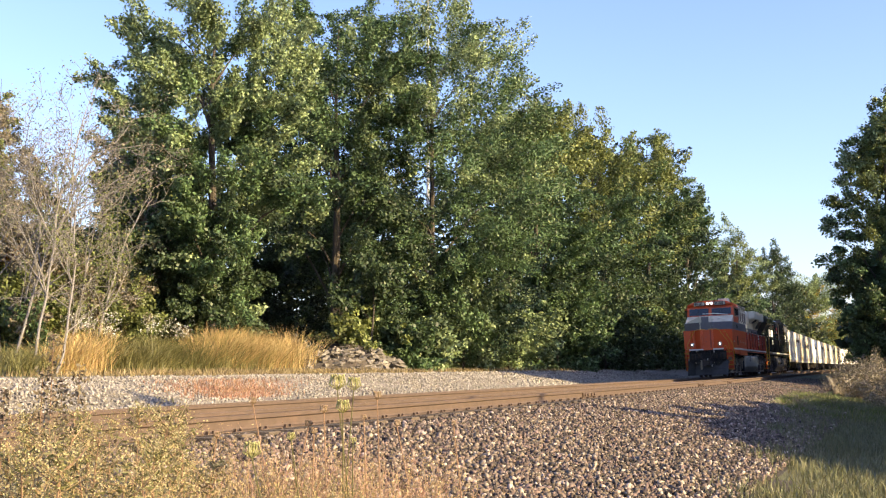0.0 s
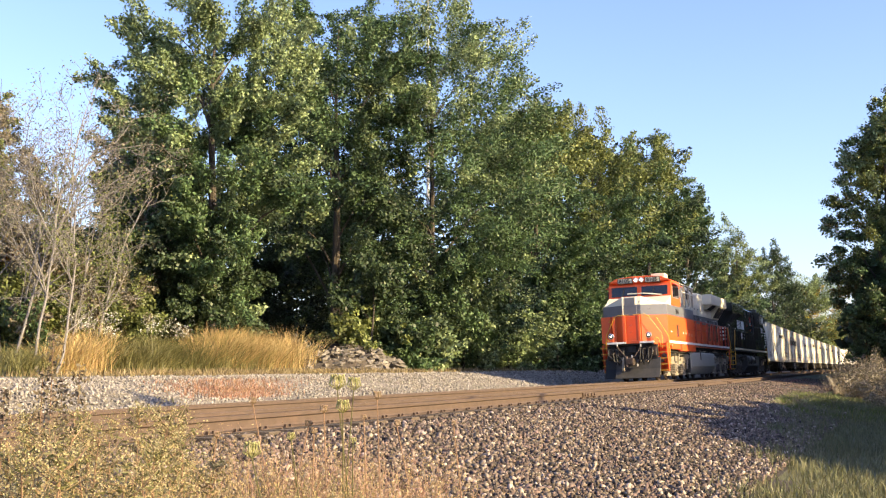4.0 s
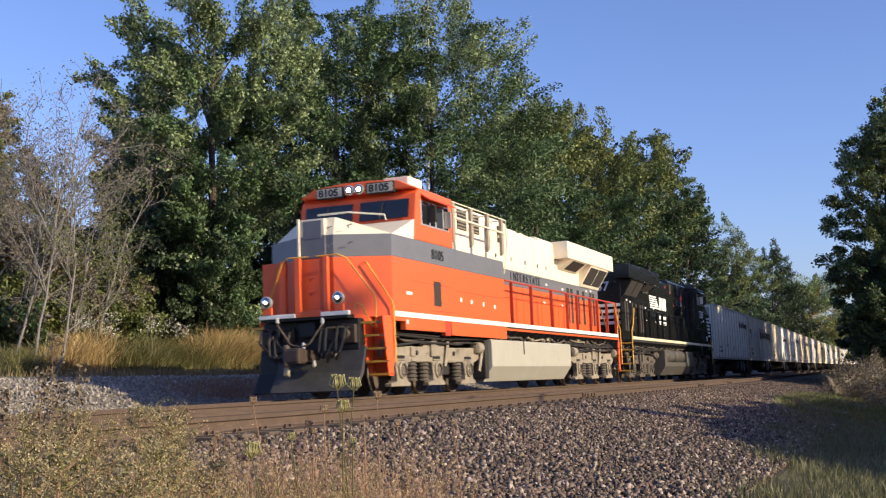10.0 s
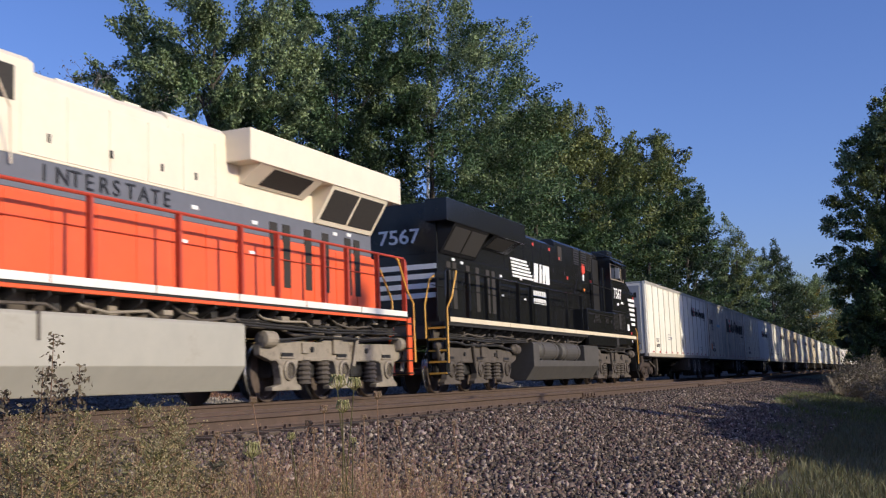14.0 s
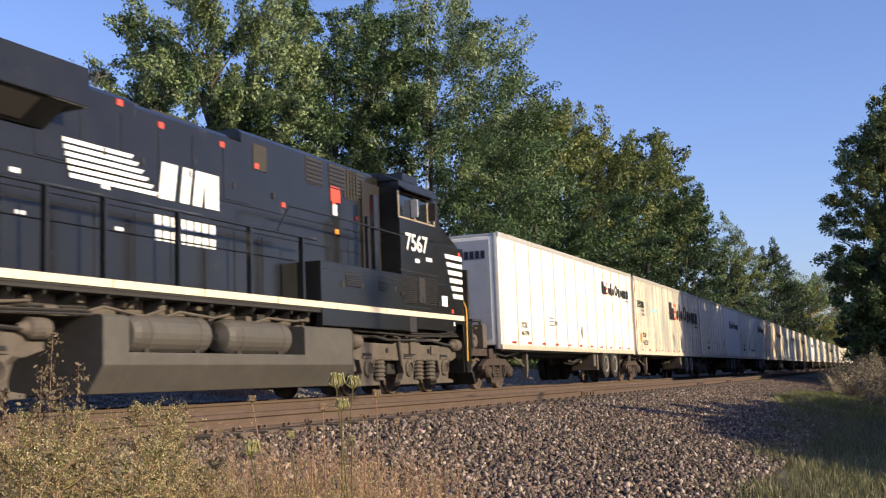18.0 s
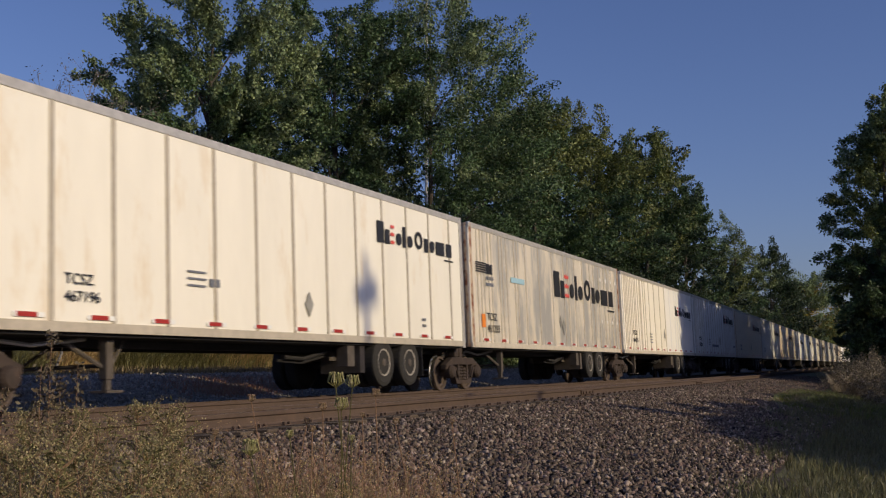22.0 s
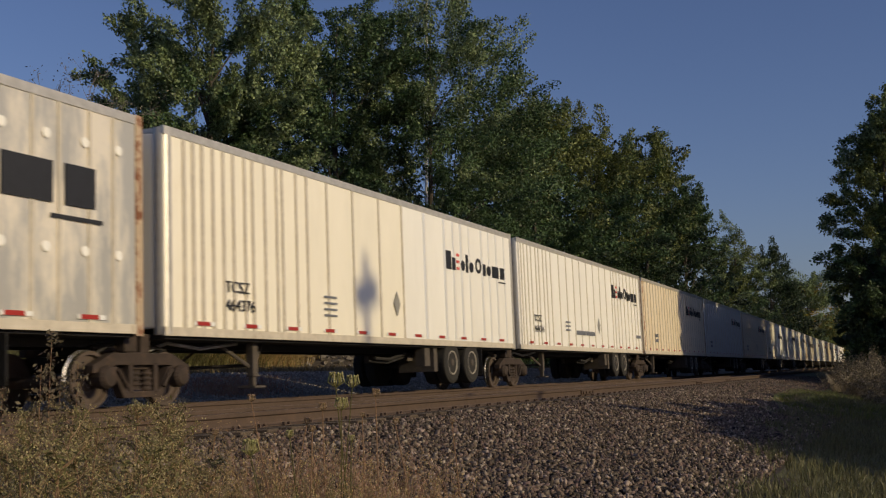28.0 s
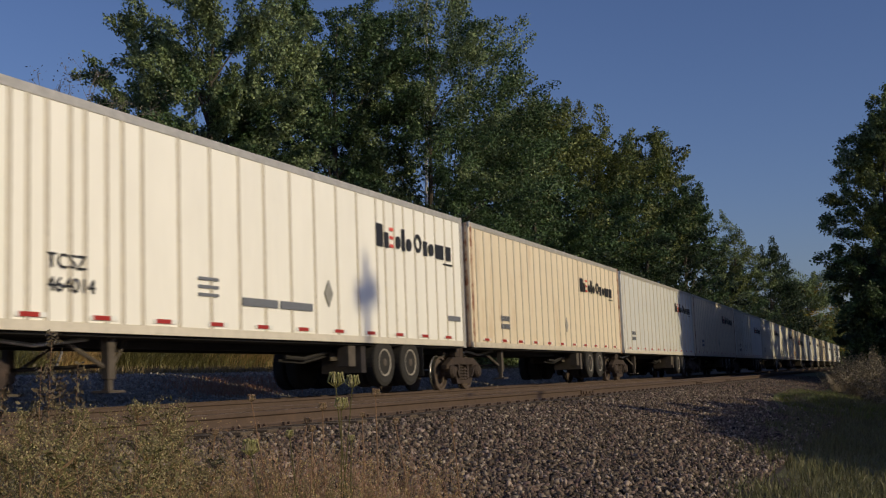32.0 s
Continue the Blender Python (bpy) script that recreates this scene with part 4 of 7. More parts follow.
        if flipped:
            for x0, x1, z0, z1, n in ((4.12, 4.80, 1.97, 2.58, 13), (2.99, 3.68, 1.97, 2.6, 13), (6.88, 7.5, 2.17, 2.42, 5), (5.6, 6.02, 2.17, 2.38, 4)):
                gr = wide(x0, x1, z0, z1, dull_black, "louvre_panel", 0.01)
                for k in range(n):
                    z = z0 + (z1 - z0) * (k + 0.2) / n
                    y = sorted((side * 1.50, side * 1.53))
                    part("slat", boxes((x0 + 0.03, x1 - 0.03, *y, z, z + 0.45 * (z1 - z0) / n)), black_paint, gr)
            for x, z in ((4.92, 2.12), (4.02, 2.05), (3.78, 2.05), (2.88, 2.0)):
                wide(x - 0.03, x + 0.03, z, z + 0.09, dull_black, "latch", 0.03)
            wide(2.36, 2.68, 2.0, 2.25, white_ink, "data_plate", 0.014)
            wide(2.0, 2.1, 1.85, 1.95, red_label, "warning_label", 0.014)
            wide(1.45, 1.56, 3.28, 3.38, red_label, "warning_label", 0.014)
            wide(2.9, 5.0, 2.69, 2.705, dull_black, "panel_seam", 0.008)
            for x0, x1, z in ((3.9, 4.14, 2.92), (3.2, 3.53, 3.0)):
                wide(x0, x1, z, z + 0.09, white_ink, "mark_bar", 0.014)
            y = sorted((side * 0.97, side * 1.02))
            # black panel stands for the shade between cab and hood
            part("recess", boxes((4.9, 5.75, *y, 2.62, 4.6)), pilot_black, root)
            part("cab_post", boxes((5.95, 6.15, *sorted((side * 1.40, side * 1.5)), 2.6, 4.2), bevel=0.01), black_paint, root)
            part("cab_post", boxes((6.4, 6.46, *sorted((side * 1.42, side * 1.5)), 2.6, 3.7), bevel=0.01), black_paint, root)
            lv = flat(5.9, 6.5, 4.12, 4.76, dull_black, "louvre_panel", 0.014)
            for x in np.arange(5.94, 6.46, 0.14):
                flat(x, x + 0.05, 4.14, 4.74, screen_mat, "slat", 0.04, lv)
            for x0, z0 in ((6.9, 3.9), (8.9, 3.6), (9.8, 4.2), (10.9, 4.4), (13.6, 4.55), (5.9, 3.7), (12.6, 4.4)):
                flat(x0, x0 + 0.13, z0, z0 + 0.1, red_label, "warning_label", 0.02)
            flat(6.7, 7.1, 3.98, 4.3, red_label, "warning_label", 0.022)
            flat(6.85, 7.02, 3.7, 3.93, white_ink, "warning_label", 0.022)
            flat(6.8, 6.95, 3.3, 3.42, orange_label, "warning_label", 0.022)
    # handrails along the walkway
    for side in (-1, 1):
        posts = (9.15, 10.9, 12.9, 14.6, 15.75, 17.4, 18.35, 19.7, 21.0)
        y = side * 1.47
        for x in posts:
            bm = bmesh.new()
            prism(bm, [(x - 0.035, 1.70), (x + 0.035, 1.70), (x + 0.03, 2.96), (x - 0.03, 2.96)], "y", y - 0.045, y + 0.045)
            part("handrail_post", bm, rail_m, root)
        handrail(root, "handrail", [(8.6, y, 2.98), (21.0, y, 2.98), (21.12, y, 2.9), (21.15, y, 2.3)], rail_m, 0.028)
        handrail(root, "middle_rail", [(8.6, side * 0.99 + side * 0.02, 2.62), (20.9, side * 1.01, 2.62)], rail_m, 0.012)
        # steps at both ends, with grab rails
        for x0, x1, d in ((0.15, 1.25, 1), (20.95, 21.45, -1)):
            y0, y1 = sorted((side * 1.05, side * 1.5))
            bm = bmesh.new()
            if d > 0:
                prism(bm, [(1.33, 1.70), (0.75, 1.70), (1.0, 0.42), (1.22, 0.42), (1.40, 1.5)], "y", *sorted((side * 1.46, side * 1.50)), 0.008)
                part("step_panel", bm, low, root)
                bm = bmesh.new()
                prism(bm, [(0.35, 1.72), (1.2, 1.72), (1.2, 0.42), (1.05, 0.42)], "y", *sorted((side * 1.02, side * 1.05)))
                part("step_panel", bm, low, root)
                part("step_panel", boxes((1.26, 1.33, *sorted((side * 1.03, side * 1.46)), 0.42, 1.70), bevel=0.008), low, root)
            else:
                part("step_panel", boxes((21.1, 21.3, *sorted((side * 1.44, side * 1.49)), 0.42, 1.7), bevel=0.01), low, root)
                part("step_panel", boxes((21.1, 21.3, *sorted((side * 1.0, side * 1.05)), 0.42, 1.7), bevel=0.01), low, root)
            for k in range(5):
                z = 0.45 + 0.27 * k
                xa = (0.98 - 0.13 * k) if d > 0 else 21.1
                st = part("step", boxes((xa, xa + 0.22, y0, y1, z, z + 0.03)), dull_black, root)
                part("step_edge", boxes((xa - 0.006 if d > 0 else xa + 0.214, xa + 0.006 if d > 0 else xa + 0.226, y0, y1, z - 0.01, z + 0.035)), step_m, st)
        handrail(root, "grab_rail", [(0.50, side * 0.10, 3.02), (0.50, side * 0.60, 3.03), (0.56, side * 0.78, 2.95), (0.84, side * 1.28, 2.15), (0.86, side * 1.3, 2.05), (0.86, side * 1.3, 1.45)], step_m, 0.018)
        handrail(root, "grab_rail", [(1.02, side * 1.0, 2.88), (0.92, side * 1.08, 2.86), (1.2, side * 1.52, 2.02), (1.24, side * 1.54, 1.9), (1.28, side * 1.54, 0.7)], step_m, 0.018)
        handrail(root, "grab_rail", [(0.35, side * 1.06, 1.82), (0.32, side * 1.12, 1.95), (0.42, side * 1.2, 1.9), (0.62, side * 1.3, 1.5), (0.66, side * 1.34, 1.46)], step_m, 0.018)
        handrail(root, "grab_rail", [(20.55, side * 1.52, 2.95), (20.6, side * 1.54, 2.9), (20.95, side * 1.55, 2.3), (21.28, side * 1.55, 2.0), (21.3, side * 1.55, 0.7)], step_m)
        handrail(root, "grab_rail", [(20.45, side * 0.9, 2.9), (20.9, side * 0.95, 2.75), (21.35, side * 1.0, 2.1), (21.35, side * 1.0, 1.3)], step_m)
    # front: door, bars, platform edge, lamps, coupler, plough
    for y, w in ((-0.34, 0.06), (-0.26, 0.05), (0.34, 0.07), (0.86, 0.08), (1.30, 0.22)):
        x = 0.47 + 0.6 * max(0, abs(y) - 0.42)
        part("nose_panel_post", boxes((x - 0.05, x + 0.05, y - w, y + w, 1.78, 3.0), bevel=0.012), (red_rail if w < 0.055 else low) if not flipped else dull_black, root)
    part("nose_door", boxes((0.628, 0.68, -0.24, 0.36, 1.75, 2.98), bevel=0.015), low, root)
    part("nose_door", boxes((0.645, 0.70, -0.24, 0.36, 3.0, 3.48), bevel=0.01), band, root)
    part("nose_door", boxes((0.66, 0.78, -0.22, 0.36, 3.50, 3.86), bevel=0.01), high, root)
    part("door_jamb", boxes((0.60, 0.66, 0.37, 0.42, 3.0, 3.88), bevel=0.01), high, root)
    # grey plate puts shade on the cream upper door panel
    part("nose_door_window", boxes((0.635, 0.66, -0.16, 0.30, 3.42, 3.82), bevel=0.01), grey_paint if not flipped else dull_black, root)
    for y, z in ((-0.36, 3.2), (-0.36, 3.58), (-0.75, 3.24), (-0.75, 3.62), (0.1, 2.5), (0.1, 2.2)):
        x = 0.6 + 0.6 * max(0, abs(y) - 0.42)
        bm = bmesh.new()
        tube(bm, [(x, y, z), (x - 0.08, y, z + 0.03), (x - 0.08, y - 0.12, z + 0.06)], 0.012, sides=5)
        part("hand_hold", bm, grey_paint if z > 3 else red_rail, root)
    bm = bmesh.new()
    prism(bm, [(1.3, -1.04), (0.1, -1.02), (0.1, 1.02), (1.3, 1.04)], "z", 1.64, 1.72, 0.01)
    part("front_platform", bm, pilot_black, root)
    for y0, y1 in ((-1.08, -0.42), (0.2, 1.08)):
        part("platform_edge", boxes((0.05, 0.12, y0, y1, 1.70, 1.79), bevel=0.01), stripe, root)
    part("platform_edge", boxes((0.06, 0.12, -0.4, 0.18, 1.70, 1.83), bevel=0.01), low, root)
    part("buffer_beam", boxes((0.34, 0.6, -1.15, 1.15, 0.98, 1.64), bevel=0.03), pilot_black, root)
    for y0, y1, z0, z1, x0 in ((-1.12, -0.78, 1.12, 1.52, 0.22), (0.74, 1.12, 1.14, 1.5, 0.22), (-0.62, -0.36, 1.18, 1.5, 0.24), (0.34, 0.62, 1.2, 1.5, 0.24), (-0.2, 0.2, 1.28, 1.6, 0.2)):
        part("beam_bracket", boxes((x0, 0.36, y0, y1, z0, z1), bevel=0.03), pilot_brown if z1 < 1.55 else pilot_black, root)
    for side in (-1, 1):
        bm = bmesh.new()
        lathe(bm, [(0.09, 0.34), (0.12, 0.18), (0.10, 0.12), (0.04, 0.12)], (0.0, side * 0.9, 1.32), "x", 12)
        part("uncoupling_cap", bm, pilot_brown, root)
    bm = bmesh.new()
    prism(bm, [(-0.12, 0.15), (-0.05, 0.13), (0.30, 0.50), (0.46, 1.06), (0.38, 1.06), (0.20, 0.55)], "y", -1.27, 0.75, 0.015)
    part("snow_plough", bm, worn_plough, root)
    bm = bmesh.new()
    prism(bm, [(0.05, 0.15), (0.12, 0.13), (0.42, 0.50), (0.52, 1.06), (0.44, 1.06), (0.34, 0.55)], "y", 0.75, 1.27, 0.015)
    part("snow_plough", bm, pilot_black, root)
    bm = bmesh.new()
    box(bm, -0.3, 0.36, -0.13, 0.13, 0.76, 1.02, 0.03)
    box(bm, -0.55, -0.22, -0.22, 0.17, 0.72, 1.05, 0.06)
    part("coupler", bm, pilot_brown, root)
    bm = bmesh.new()
    lathe(bm, [(0.05, 0.66), (0.07, 0.7), (0.07, 1.08), (0.04, 1.12)], (-0.48, 0.1, 0), "z", 12)
    part("knuckle_pin", bm, steel_wheel, root)
    bm = bmesh.new()
    box(bm, 21.2, 22.0, -0.13, 0.13, 0.72, 1.0, 0.03)
    box(bm, 21.7, 22.15, -0.22, 0.24, 0.68, 1.04, 0.06)
    part("coupler", bm, steel_wheel, root)
    for k, y in enumerate((-0.98, -0.85, -0.72, -0.58, -0.44, 0.40, 0.54, 0.68, 0.82, 0.96)):
        d = 0.06 * math.sin(k * 2.3)
        bm = bmesh.new()
        tube(bm, [(0.22, y, 1.46), (0.06, y + d, 1.42 + d), (-0.02, y + d, 1.2), (-0.04, y * 0.9 - d, 0.95 + d), (0.02, y * 0.8, 0.8 + d), (0.12, y * 0.74, 0.86)], 0.03, sides=7)
        hose = part("air_hose", bm, pilot_black, root)
        bm = bmesh.new()
        lathe(bm, [(0.02, -0.05), (0.042, -0.03), (0.042, 0.03), (0.02, 0.05)], (0.1, y * 0.75, 0.87 + d * 0.6), "z", 8)
        part("hose_coupling", bm, silver_paint if k % 3 == 0 else pilot_brown, hose)
    bm = bmesh.new()
    tube(bm, [(0.08, -0.46, 1.62), (0.02, -0.44, 1.5), (-0.06, -0.2, 1.14), (-0.08, -0.05, 1.08)], 0.022, sides=6)
    part("cut_lever", bm, steel_wheel, root)
    bm = bmesh.new()
    tube(bm, [(0.08, 0.62, 1.68), (0.02, 0.6, 1.56), (-0.06, 0.25, 1.14), (-0.08, 0.02, 1.08)], 0.022, sides=6)
    part("cut_lever", bm, steel_wheel, root)
    for y, z in ((-0.46, 1.6), (0.62, 1.66), (-0.06, 1.1), (0.04, 0.96), (-0.3, 0.72)):
        bm = bmesh.new()
        lathe(bm, [(0.02, -0.07), (0.035, -0.04), (0.035, 0.04), (0.02, 0.07)], (-0.06 if z < 1.2 else 0.05, y, z), "z", 8)
        part("lever_fitting", bm, silver_frame, root)
    bm = bmesh.new()
    prism(bm, [(-0.1, 0.5), (0.0, 0.46), (0.02, 1.05), (-0.05, 1.1)], "y", 0.30, 0.42, 0.02)
    part("hose_bracket", bm, silver_paint if not flipped else pilot_black, root)
    for y in (-0.86, 0.86):
        bm = bmesh.new()
        lathe(bm, [(0.10, 0.12), (0.13, 0.04), (0.135, 0.0), (0.115, -0.01)], (0.0, y, 2.06), "x", 16)
        d = part("ditch_light", bm, silver_frame, root)
        bm = bmesh.new()
        lathe(bm, [(0.112, -0.012), (0.06, -0.03), (0.01, -0.034)], (0.0, y, 2.06), "x", 14)
        part("lamp_lens", bm, lamp_mirror if not flipped else dark_glass, d)
        if not flipped:
            bm = bmesh.new()
            lathe(bm, [(0.04, -0.035), (0.02, -0.04), (0.01, -0.042)], (0.0, y, 2.06), "x", 10)
            part("lamp_bulb", bm, ditch_glow, d)
        part("lamp_bracket", boxes((0.04, 0.1, y - 0.1, y + 0.1, 1.8, 1.95), bevel=0.01), low, d)
    # fuel tank
    bm = bmesh.new()
    prism(bm, [(-1.45, 1.33), (-1.5, 1.28), (-1.5, 0.62), (-1.22, 0.22), (1.22, 0.22), (1.5, 0.62), (1.5, 1.28), (1.45, 1.33)], "x", 7.3, 9.15 if flipped else 14.65, 0.015)
    if flipped:
        prism(bm, [(-1.5, 0.80), (-1.5, 0.62), (-1.22, 0.22), (1.22, 0.22), (1.5, 0.62), (1.5, 0.80)], "x", 9.15, 14.1, 0.015)
        prism(bm, [(-1.45, 1.33), (-1.5, 1.28), (-1.5, 0.62), (-1.22, 0.22), (1.22, 0.22), (1.5, 0.62), (1.5, 1.28), (1.45, 1.33)], "x", 14.1, 14.65, 0.015)
        part("tank_core", boxes((9.1, 14.15, -0.85, 0.85, 0.78, 1.33)), dull_black, root)
    part("fuel_tank", bm, tank_mat, root)
    part("tank_end", boxes((7.05, 7.3, -1.4, 1.4, 0.3, 1.3), bevel=0.03), dull_black, root)
    if flipped:
        for x0, x1 in ((9.45, 11.55), (11.92, 13.97)):
            for side in (-1, 1):
                bm = bmesh.new()
                lathe(bm, [(0.06, x0), (0.24, x0 + 0.06), (0.30, x0 + 0.16), (0.30, x1 - 0.16), (0.24, x1 - 0.06), (0.06, x1)], (0, side * 1.2, 1.09), "x", 22)
                tank = part("air_reservoir", bm, tank_mat, root)
                for x in (x0 + 0.4, x1 - 0.4):
                    bm = bmesh.new()
                    lathe(bm, [(0.29, x - 0.02), (0.308, x - 0.02), (0.308, x + 0.02), (0.29, x + 0.02)], (0, side * 1.2, 1.09), "x", 22)
                    part("strap", bm, road_grime, tank)
                    part("cradle", boxes((x - 0.06, x + 0.06, *sorted((side * 1.0, side * 1.4)), 0.79, 0.88), bevel=0.01), dull_black, tank)
    else:
        for x in (9.9,):
            bm = bmesh.new()
            tube(bm, [(x, -1.51, 1.34), (x, -1.515, 0.95)], 0.022, sides=6)
            part("fuel_gauge", bm, road_grime, root)
    for k, (x0, x1) in enumerate(((1.4, 7.0), (14.7, 20.8))):
        for side in (-1, 1):
            for j in range(3):
                bm = bmesh.new()
                tube(bm, [(x0, side * (1.25 + 0.05 * j), 1.42 - 0.05 * j), ((x0 + x1) / 2, side * (1.28 + 0.05 * j), 1.38 - 0.06 * j), (x1, side * (1.25 + 0.05 * j), 1.42 - 0.05 * j)], 0.022, sides=6)
                part("pipe", bm, dull_black, root)
    for x in np.arange(8.9, 20.9, 0.62):
        bm = bmesh.new()
        prism(bm, [(sg * 1.08, 1.6), (sg * 1.46, 1.6), (sg * 1.46, 1.54), (sg * 1.08, 1.34)], "x", x, x + 0.03)
        part("walkway_bracket", bm, dull_black, root)
    jig = random.Random(17 if flipped else 5)
    for k in range(26):
        x = 7.4 + k * 0.52 + jig.uniform(-0.15, 0.15)
        z = jig.uniform(1.32, 1.5)
        w = jig.uniform(0.1, 0.28)
        part(jig.choice(("valve", "junction_box", "cable_clamp")), boxes((x, x + w, *sorted((sg * 1.09, sg * jig.uniform(1.18, 1.34))), z, z + jig.uniform(0.06, 0.15)), bevel=0.012), jig.choice((frame_mat, road_grime, dull_black)), root)
    for k in range(5):
        x0 = 8.6 + 2.3 * k + jig.uniform(-0.3, 0.3)
        bm = bmesh.new()
        tube(bm, [(x0, sg * 1.2, 1.58), (x0 + 0.1, sg * 1.3, 1.46), (x0 + 0.6, sg * 1.34, 1.42 - 0.04 * (k % 3)), (x0 + 1.5, sg * 1.34, 1.44), (x0 + 1.8, sg * 1.28, 1.36), (x0 + 1.9, sg * 1.15, 1.33)], 0.024, sides=6)
        part("pipe", bm, frame_mat if k % 2 else road_grime, root)
    loco_truck(root, (2.1, 4.12, 6.14), frame_mat, sg)
    loco_truck(root, (16.35, 18.42, 20.42), frame_mat, sg)
    # lettering
    turn = 180 if flipped else 0
    me = writing(number, 0.235)
    if not flipped:
        letters(root, "road_number", me, ink, 3.46, -1.517, 3.12, 0, "black road number")
        for k, sign in enumerate("INTERSTATE"):
            letters(root, "letter", writing(sign, 0.24), ink, 10.45 + k * 0.3 + (0.05 if sign == "I" else 0.0), -hw - 0.016, 3.17)
    else:
        big = writing(number, 0.38, 0.02)
        letters(root, "road_number", big, white_ink, 4.67, 1.518, 3.18, 180, "white road number")
        end = writing(number, 0.36, 0.02)
        letters(root, "road_number", end, white_ink, 20.445, -0.62, 3.75, 90, "white road number on the rear")
        for k in range(4):
            z = 2.35 + 0.24 * k
            part("stripe", boxes((20.42, 20.435, -0.95, 0.95, z, z + 0.13)), white_ink, root)
        bm = bmesh.new()
        for k in range(6):
            z = 3.28 + 0.1 * k
            prism(bm, [(14.75 + 0.03 * k, z), (14.75 + 0.03 * k, z + 0.065), (12.75 + 0.12 * k, z + 0.065), (12.82 + 0.12 * k, z)], "y", hw + 0.012, hw + 0.022)
        part("emblem_stripes", bm, white_ink, root)
        bm = bmesh.new()
        for x0, x1, sl in ((12.35, 12.75, 0.1), (11.95, 12.2, 0.1), (11.6, 11.85, 0.1), (11.1, 11.5, 0.0)):
            prism(bm, [(x0, 3.26), (x1, 3.26), (x1 - sl, 3.86), (x0 - sl, 3.86)], "y", hw + 0.012, hw + 0.022)
        part("emblem_shape", bm, white_ink, root)
        for z in (2.82, 2.58):
            for k in range(8):
                x = 12.85 - k * 0.21
                part("plain_block", boxes((x - 0.16, x, hw + 0.012, hw + 0.022, z, z + 0.17)), white_ink, root)
        for k in range(6):
            z = 2.22 + 0.19 * k
            bm = bmesh.new()
            prism(bm, [(1.36, z), (1.96 + 0.085 * k, z), (2.0 + 0.085 * k, z + 0.11), (1.36, z + 0.11)], "y", 1.49, 1.512)
            part("stripe", bm, white_ink, root)
    return root


locomotive("orange, cream and grey diesel locomotive with lit headlights", False, 71.3, orange_paint, grey_paint, cream_paint, white_stripe, silver_paint, tank_silver, red_rail, yellow_rail, "8105")
locomotive("black diesel locomotive with white stripes, running backwards", True, 94.5, black_paint, black_paint, black_paint, cream_stripe, road_grime, tank_black, black_paint, yellow_rail, "7567")

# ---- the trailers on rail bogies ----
def panel_paint(name, colour, stain_or_sheen, stain_or_sheen_from, rough=0.45, metal=0.0):
    return material(name, colour, rough=rough, metal=metal, vary=0.06, scale=1.2, spots=stain_or_sheen, spot_scale=0.9, spot_from=stain_or_sheen_from, stretch=(1.0, 1.0, 0.3), bump=0.04, bump_scale=3)


trailer_white = panel_paint("white_trailer_panel", (0.90, 0.88, 0.83), (0.80, 0.75, 0.65), 0.64)
trailer_cream = panel_paint("aged_cream_panel", (0.88, 0.83, 0.71), (0.76, 0.66, 0.51), 0.62)
trailer_tan = panel_paint("tan_stained_panel", (0.78, 0.68, 0.52), (0.64, 0.51, 0.35), 0.55)
# cream patches paint in what the bare aluminium reflects, besides its stains
trailer_silver = panel_paint("worn_aluminium_sheen_panel", (0.50, 0.485, 0.45), (0.88, 0.80, 0.66), 0.45, rough=0.36, metal=0.25)
trailer_soiled = panel_paint("soiled_white_panel", (0.85, 0.815, 0.72), (0.74, 0.64, 0.49), 0.56)
trailer_grey = panel_paint("grey_white_panel", (0.62, 0.62, 0.60), (0.52, 0.51, 0.48), 0.58)
rib_mat = material("trailer_rib", (0.62, 0.56, 0.46), rough=0.5, metal=0.1, vary=0.2, scale=4, spots=(0.42, 0.33, 0.23), spot_scale=3.0, spot_from=0.6)
rib_white = material("white_trailer_rib", (0.66, 0.61, 0.52), rough=0.45, vary=0.12, scale=4, spots=(0.52, 0.45, 0.36), spot_scale=3.0, spot_from=0.62)
grey_rib = material("grey_trailer_rib", (0.47, 0.42, 0.34), rough=0.5, vary=0.2, scale=4)
seam_mat = material("dark_panel_seam", (0.25, 0.22, 0.18), rough=0.6, vary=0.2)
alu_rail = material("aluminium_rail", (0.56, 0.53, 0.48), rough=0.4, metal=0.4, vary=0.2, scale=6)
rust_rail = material("rusted_corner_post", (0.52, 0.40, 0.28), rough=0.7, vary=0.3, scale=4, spots=(0.19, 0.07, 0.03), spot_scale=4, spot_from=0.47)
tyre_mat = material("dusty_tyre", (0.024, 0.022, 0.020), rough=0.9, vary=0.25, scale=6)
rim_mat = material("painted_rim", (0.32, 0.29, 0.25), rough=0.6, vary=0.3, scale=8, spots=(0.25, 0.12, 0.06), spot_scale=6, spot_from=0.58)
bogie_mat = material("rust_brown_bogie", (0.042, 0.028, 0.021), rough=0.8, vary=0.45, scale=5, spots=(0.09, 0.055, 0.036), spot_scale=3, spot_from=0.58)
tape_red = material("red_reflector", (0.36, 0.03, 0.02), rough=0.4, vary=0.1)
crown_red = material("red_ornament", (0.70, 0.10, 0.08), rough=0.5, vary=0.1)
bar_grey = material("slate_bar", (0.16, 0.17, 0.20), rough=0.5, vary=0.15)
label_blue = material("pale_blue_label", (0.35, 0.55, 0.66), rough=0.5, vary=0.1)

placard_grey = material("dull_grey_placard", (0.33, 0.32, 0.29), rough=0.5, metal=0.2, vary=0.2, scale=8)

TL, TH0, TH1 = 16.15, 1.06, 4.34
_mesh = {}


